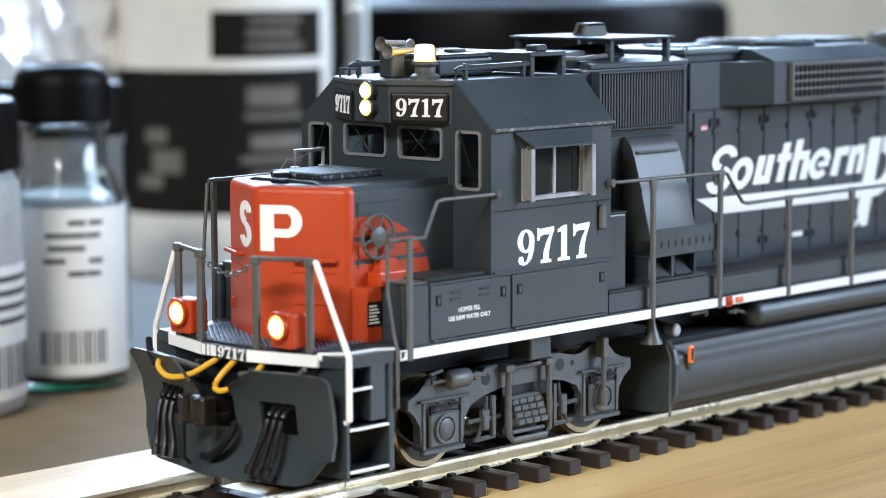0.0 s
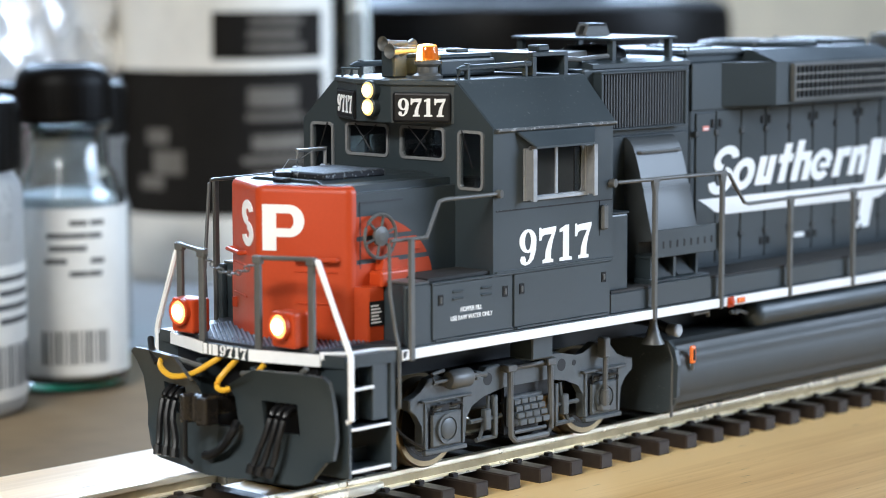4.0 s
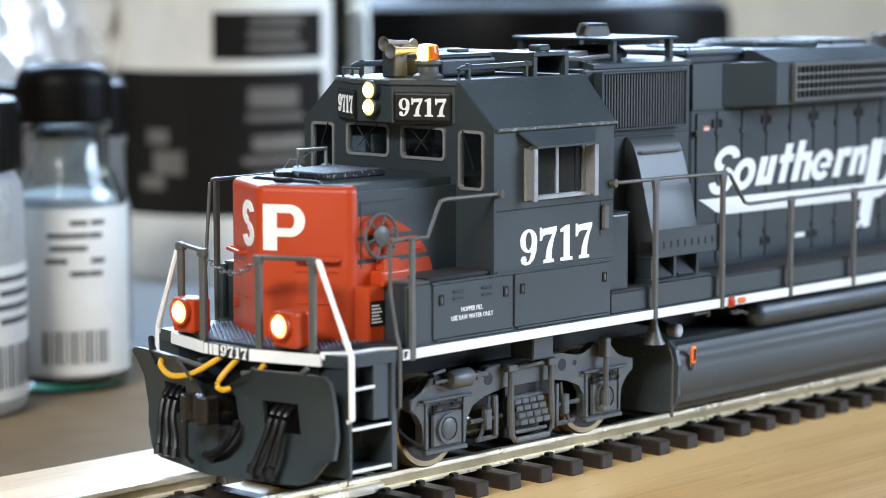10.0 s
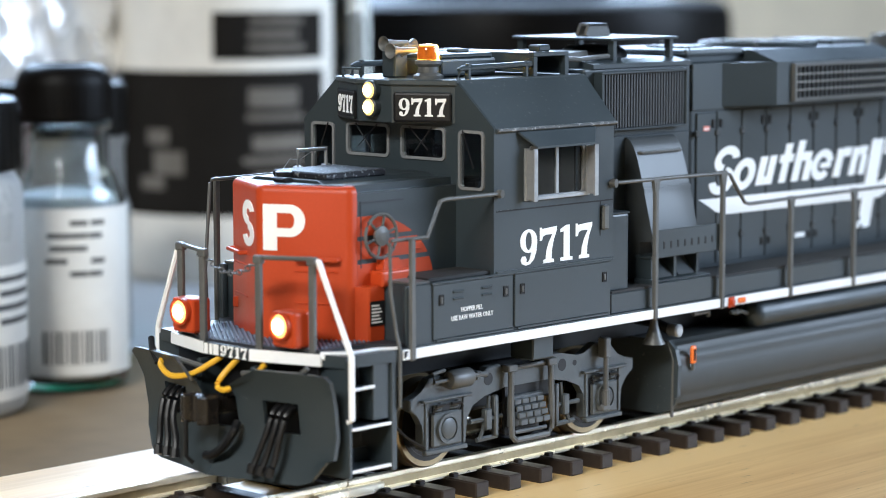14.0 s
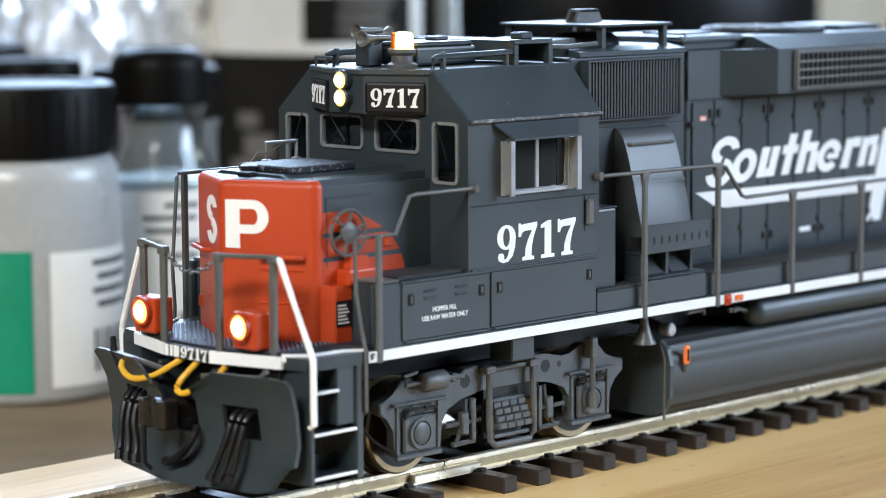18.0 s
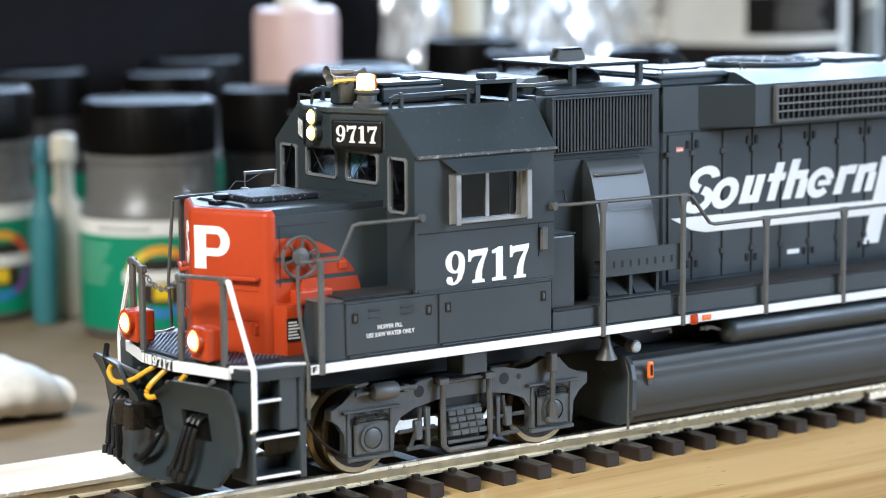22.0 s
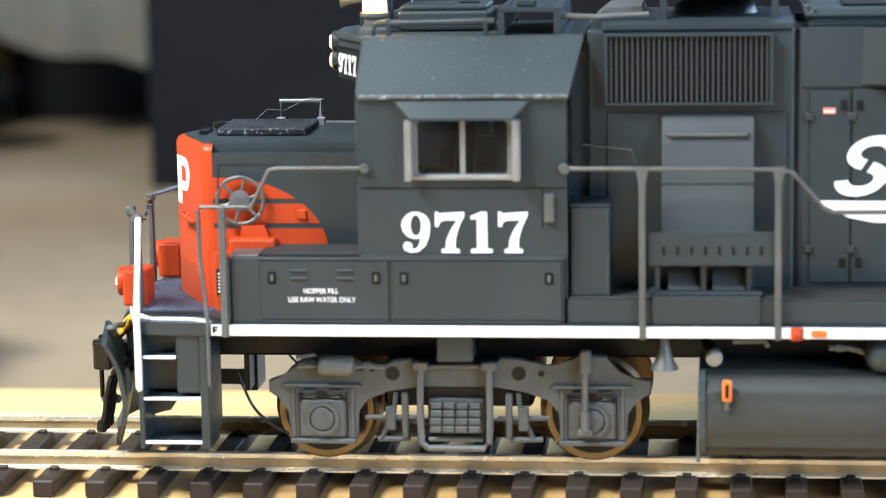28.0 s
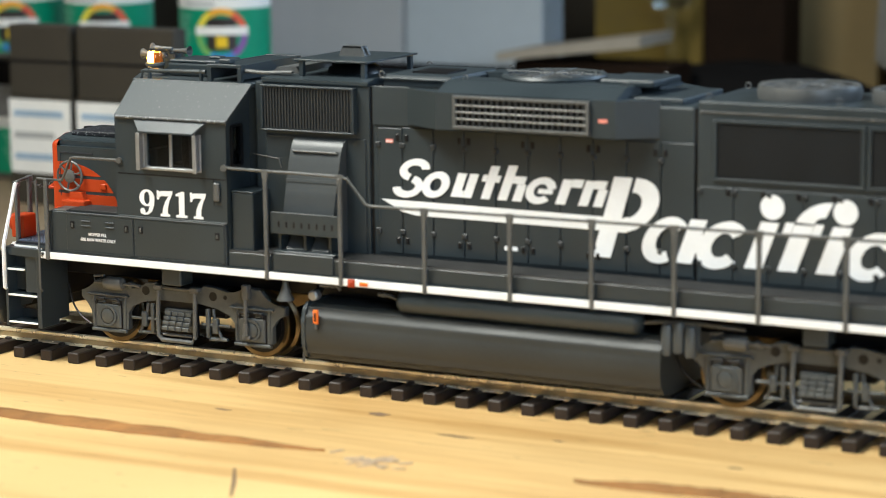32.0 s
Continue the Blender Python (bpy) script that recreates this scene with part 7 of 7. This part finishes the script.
crumpled("crumpled_foil", "crumpled silver foil glinting in the window light", "foil", (98, 230, BENCH_Z), (16, 10, 40), FOIL, 4, 0.42)

crumpled("crumpled_foil", "narrow twist of silver foil beside a black screen", "foil", (76, 250, BENCH_Z), (9, 8, 42), FOIL, 5, 0.42)

# black panel standing behind the jars
pn = thing("black_screen", "tall matt black screen standing on the bench behind jars", "screen")
part("screen_sheet", box(bmnew(), -438, 84, 266, 272, BENCH_Z, 64, 0.4), PANEL, pn)
part("screen_foot", box(bmnew(), -430, 76, 272, 300, BENCH_Z, BENCH_Z + 10, 0.6), PANEL, pn)

# jar with the paper wedge, dark block and rag near the track
paint_jar("pinkish paint jar with a scrap of green label", (-117, 247), 15.3, 14.3, 40, 51, PAINT_PINK, -140, False, style=1, top=0.66)
wedge = bmnew()
prism(wedge, [(-128, BENCH_Z), (-98, BENCH_Z), (-101, 10), (-113, 24), (-118, 25), (-123, 12)], "y", 227.0, 227.5)
tagged(part("paper_scrap", wedge, LABEL, None), "torn white paper scrap leaning on a jar", "paper")
tagged(part("dark_block", box(bmnew(), -146, -122, 214, 226.5, BENCH_Z, 8, 0.8, 2), CARTON, None), "small dark grey-brown block on the bench", "block")
tagged(part("cardboard_box", box(bmnew(), -152, -134, 124, 150, BENCH_Z, 18, 0.6, 2), CARD, None), "small brown cardboard box on the bench", "box")


def rag():
    """A folded cotton rag, thick and soft, with ribs along its roll."""
    bm = bmnew()
    rnd = random.Random(8)
    n, m = 60, 18
    rings = []
    for i in range(n + 1):
        u = i / n
        x = -200 + 88 * u
        r = 6.4 * (0.55 + 0.45 * math.sin(math.pi * min(1, u * 1.02)) ** 0.4) * (1 + 0.06 * math.sin(u * 37))
        ring = []
        for k in range(m):
            a = k * math.tau / m
            q = r * (1 + 0.10 * math.sin(3 * a + 6 * u) + 0.05 * rnd.random() + 0.03 * math.sin(u * 260))
            ring.append(bm.verts.new((x, 103 - 12 * u + q * 1.5 * math.cos(a), BENCH_Z + r * 0.95 + q * (math.sin(a) if math.sin(a) > -0.8 else -0.8))))
        rings.append(ring)
    for a, b in zip(rings, rings[1:]):
        for k in range(m):
            bm.faces.new((a[k], a[(k + 1) % m], b[(k + 1) % m], b[k]))
    bm.faces.new(rings[0])
    bm.faces.new(rings[-1])
    tagged(part("cotton_rag", bm, CLOTH_WHITE, None, smooth=80), "rolled white ribbed cotton rag lying on the bench", "rag")


rag()

# yellow printed box on a wooden block
BLOCK = wood("tan_block_wood", (0.36, 0.28, 0.19), (0.30, 0.225, 0.15), 0.6)
tagged(part("wooden_block", box(bmnew(), -540, -432, 45, 78, BENCH_Z, 21.1, 0.6, 2), BLOCK, None), "plain tan wooden block lying on the bench", "block")
tagged(part("paper_sheet", box(bmnew(), -538, -434, 45.5, 76, 21.1, 21.6), LABEL, None), "white sheet of paper lying on a wooden block", "paper")
zb, yf = 21.6, 47.5
yb = thing("yellow_box", "bright yellow printed box with blue disc and red swoosh", "box", at=(0, 0, 0))
part("box_shell", box(bmnew(), -508.5, -461.5, yf, 54, zb, 45.8, 0.3, 2), BOX_YELLOW, yb)
part("white_stripe", box(bmnew(), -508.1, -465.7, yf - 0.15, yf, 24, 30), LABEL, yb, "white stripe along the lower edge")
part("pink_stripe", box(bmnew(), -465.7, -463.9, yf - 0.15, yf, zb + 0.2, 45.4), BOX_PINK, yb)
part("pale_stripe", box(bmnew(), -463.9, -461.5, yf - 0.15, yf, zb + 0.2, 45.4), LABEL, yb)
part("blue_end", box(bmnew(), -461.5, -447, yf - 0.2, 54.1, zb, 45.9, 0.3), BOX_NAVY, yb, "deep blue box end")
disc = part("blue_disc", turned(bmnew(), [(4.9, yf - 0.25), (4.9, yf)], (-485.5, 0, 38.6), "y", 36), BOX_BLUE, yb, "blue printed disc")
part("disc_band", box(bmnew(), -491, -474.5, yf - 0.4, yf - 0.25, 36.7, 40.6, 0.05), BOX_YELLOW, yb)
part("red_swoosh", prism(bmnew(), [(-493.5, 36.6), (-484.5, 35.2), (-478.5, 35.4), (-472.9, 38.8), (-474.1, 39.0), (-479.1, 36.4), (-484.5, 36.4), (-493.5, 37.3)], "y", yf - 0.55, yf - 0.4), BOX_RED, yb, "red printed swoosh")
part("red_line", box(bmnew(), -489.5, -479.5, yf - 0.55, yf - 0.4, 37.8, 38.2), BOX_RED, yb)

# black lump at the end of the panel, standing in for shade under the cloth
crumpled("hollow_shade", "black lump standing in for the dark hollow under the cloth", "bag", (-533, 332, BENCH_Z), (44, 16, 15.5), NEAR_BLACK, 11, 0.12)
TAG = mat("orange_card", (0.30, 0.13, 0.01), 0.7, spread=0.1, grain=200, big=30, bump=0.04)
tagged(part("yellow_tag", box(bmnew(), -526, -521, 313.0, 318.5, 3, 7, 0.3), TAG, None), "small dull orange-yellow tag in front of the dark hollow", "tag")


def draped_cloth():
    """A heavy sheet hung from the cabinet's top, with soft folds and a sagging hem."""
    n, m = 36, 20
    def point(u, v, thick):
        x = -499 + 62 * u
        hem = 21 - 9.5 * min(1, u * 1.6) ** 0.7 - 1.2 * math.sin(u * 9)
        z = hem + (151.5 - hem) * v
        y = 346 + 49 * v ** 1.6 + 2.4 * math.sin(u * 15 + 1.5 * v) * (1 - 0.7 * v) + thick
        return (x, y, z)
    bm = bmnew()
    sheets = [[[bm.verts.new(point(i / n, j / m, th)) for i in range(n + 1)] for j in range(m + 1)] for th in (0.0, 1.3)]
    for sh in sheets:
        for j in range(m):
            for i in range(n):
                bm.faces.new((sh[j][i], sh[j][i + 1], sh[j + 1][i + 1], sh[j + 1][i]))
    a, b = sheets
    for i in range(n):
        for j in (0, m):
            bm.faces.new((a[j][i], a[j][i + 1], b[j][i + 1], b[j][i]))
    for j in range(m):
        for i in (0, n):
            bm.faces.new((a[j][i], a[j + 1][i], b[j + 1][i], b[j][i]))
    tagged(part("draped_cloth", bm, mat("grey_canvas", (0.17, 0.16, 0.135), 0.95, spread=0.2, grain=500, big=40, bump=0.2), None, smooth=70), "heavy grey canvas cloth hanging over a dark cabinet", "cloth")


draped_cloth()


def carton(x0, x1, y0, y1, z0, z1, labelled):
    c = thing("carton", "grey-brown card carton" + (" with a white printed label" if labelled else " with a plain front") + " in a stack", "carton", "stacked cartons", at=((x0 + x1) / 2, (y0 + y1) / 2, z0))
    w, d, h = (x1 - x0) / 2, (y1 - y0) / 2, z1 - z0
    part("carton_box", box(bmnew(), -w, w, -d, d, 0, h, 0.5, 2), CARTON, c)
    part("lid_seam", box(bmnew(), -w - 0.1, w + 0.1, -d - 0.1, d + 0.1, h * 0.48, h * 0.52), BLACK, c)
    if labelled:
        lb = part("carton_label", box(bmnew(), -w + 0.4, w - 0.4, -d - 0.3, -d, h * 0.30, h * 0.98), LABEL, c, "white printed label")
        for k in range(3):
            part("label_bar", box(bmnew(), -w + 2, w - 3 - 3 * (k % 2), -d - 0.4, -d - 0.3, h * (0.42 + 0.2 * k), h * (0.48 + 0.2 * k)), mat("pale_blue_print", (0.35, 0.46, 0.58), 0.6) if k != 1 else INK_PALE, lb)


for x0, x1 in ((-667, -634), (-690, -668)):
    carton(x0 + 0.2, x1 - 0.2, 164, 171, BENCH_Z, 21, True)
    carton(x0 + 0.6, x1 - 0.6, 164.5, 171, 21, 41, False)
# paint jars stacked two high beside and behind the cartons
for x, y in ((-646, 209.5), (-688, 212), (-720, 211)):
    paint_jar("paint jar with green label under another jar", (x, y), 12.6, 12, 28, 36, PAINT_GREY, -60, False, style=0)
    paint_jar("green-labelled paint jar with round emblem standing on a jar", (x - 1, y), 12.8, 12, 30, 40, PAINT_GREY, -62, True, z=BENCH_Z + 36)
rb = thing("brown_bottle", "dark brown round bottle with a pale printed band", "bottle", at=(-664, 258, BENCH_Z))
part("bottle_body", turned(bmnew(), [(5, 0), (8.6, 3), (10.4, 8), (10.6, 12), (9.8, 17), (7, 22), (3, 24.5), (0.1, 25)], (0, 0, 0), "z", 32), BROWN, rb, smooth=50)
for k in range(4):
    part("print_bar", shell(bmnew(), 10.65, -75 + k * 11, 1.3, 9.5, 14, 0.1), LABEL, rb)
tagged(part("black_crate", box(bmnew(), -735, -600, 332, 420, BENCH_Z, 15, 1.0, 2), NEAR_BLACK, None), "low black crate holding white boxes", "crate")
tagged(part("white_box", box(bmnew(), -722, -661, 340, 358, 15, 70, 0.6, 2), BOX_WHITE, None), "plain white card box standing on a crate", "box")
tagged(part("pale_box", box(bmnew(), -660, -609, 340, 356, 15, 72, 0.6, 2), BOX_PALE, None), "pale blue-grey card box standing on a crate", "box")
# odds and ends beyond the boxes
bl = bmnew()
prism(bl, [(-604, 22), (-556, 27.5), (-556, 31), (-604, 24.5)], "y", 296, 322)
prop = thing("leaning_board", "pale grey weathered board propped on a block", "board")
part("board_sheet", bl, DRIFT, prop)
part("prop_block", box(bmnew(), -600, -548, 300, 318, BENCH_Z, 22, 0.6, 2), BROWN, prop)
tagged(part("olive_box", box(bmnew(), -596, -558, 352, 372, BENCH_Z, 62, 0.6, 2), OLIVE, None), "olive-yellow card box behind a board", "box")
kn = thing("glass_stopper", "clear glass stopper on a slim stem", "stopper", at=(-566, 345, 30))
part("stem", turned(bmnew(), [(1.6, -39), (1.6, 4)], (0, 0, 0), "z", 16), BOTTLE, kn)
part("stopper_head", turned(bmnew(), [(2, 4), (5.5, 6), (6.2, 10), (4, 14), (0.1, 15)], (0, 0, 0), "z", 24), BOTTLE, kn, smooth=50)
tagged(part("wooden_post", box(bmnew(), -557, -530, 350, 366, BENCH_Z, 120, 0.8, 2), BROWN, None), "dark brown wooden post standing on the bench", "post")
tagged(part("tan_box", box(bmnew(), -540, -507, 374, 392, BENCH_Z, 110, 0.6, 2), TAN, None), "tall tan card box behind the post", "box")
tagged(part("dark_cabinet", box(bmnew(), -513, -300, 396, 440, BENCH_Z, 150, 1.0, 2), PANEL, None), "dark cabinet side at the bench end", "cabinet")
# added beige panel that stands for the bright wall beyond the tub
tagged(part("beige_wall_stand_in", box(bmnew(), 640, 900, 430, 470, BENCH_Z, 160, 1.0, 2), mat("beige_stand_in_paint", (0.80, 0.69, 0.51), 0.75, spread=0.08, grain=200, big=30, bump=0.04), None), "large plain beige panel added to stand for the wall behind the tub", "carton")
tagged(part("shelf_back", box(bmnew(), -900, -560, 430, 440, BENCH_Z, 190, 1.0, 2), CARTON, None), "dark grey-brown backboard behind the boxes", "board")

# ---- what moves ----
RUN = [
    (0, 0.0), (15.6, 0.0),
    (16.5, 0.00048),
    (17, 0.00508),
    (17.5, 0.01229),
    (18, 0.02196),
    (18.5, 0.03239),
    (19, 0.04358),
    (19.5, 0.05501),
    (20, 0.06818),
    (20.5, 0.08064),
    (21, 0.09291),
    (21.5, 0.10549),
    (22, 0.11859),
    (22.5, 0.13263),
    (23, 0.14811),
    (23.5, 0.16601),
    (24, 0.18594),
    (24.5, 0.20595),
    (25, 0.22730),
    (25.5, 0.24845),
    (27.5, 0.33147),
    (28, 0.35254),
    (28.5, 0.37399),
    (29, 0.39586),
    (29.5, 0.41893),
    (30, 0.43987),
    (30.5, 0.46158),
    (31, 0.48443),
    (31.5, 0.50743),
    (32, 0.52975),
]



def run_at(t):
    for (t0, d0), (t1, d1) in zip(RUN, RUN[1:]):
        if t0 <= t <= t1:
            return d0 + (d1 - d0) * (t - t0) / (t1 - t0)
    return RUN[-1][1]


def motions():
    # the locomotive rolls forward along the track
    walk(loco, [(t, pose(-d, 0, 0)) for t, d in RUN])
    # its wheels roll with it
    times = [0.0, 15.6] + [15.7 + 0.1 * k for k in range(164)]
    for ws, x in zip(WHEELSETS, (0, 31.5, 122.4, 153.9)):
        walk(ws, [(min(t, 32.0), pose(x * MM, 0, 5.83 * MM, 0, -math.degrees(run_at(min(t, 32.0)) / 0.00583), 0)) for t in times])
    # the beacon's lamp drum turns inside its dome to imitate flashing; its unlit-coloured back passes the eye every
    # 0.847 s
    rows, k = [], 0
    while k <= 320:
        t = k / 10
        back = np.interp(t, (0, 17, 22, 25, 27.5, 29.5, 32), (-136, -136, -124, -106, -85, -71, -55.5)) + 360 * (t - 0.5) / 0.847
        rows.append((t, pose(6.0 * MM, -5.2 * MM, 53.3 * MM, 0, 0, back - 180)))
        k += 1
    walk(BEACON, rows)


# the lens is focused on the locomotive
cam.data.dof.use_dof = True
cam.data.dof.focus_object = loco
cam.data.dof.aperture_fstop = 24.0

motions()
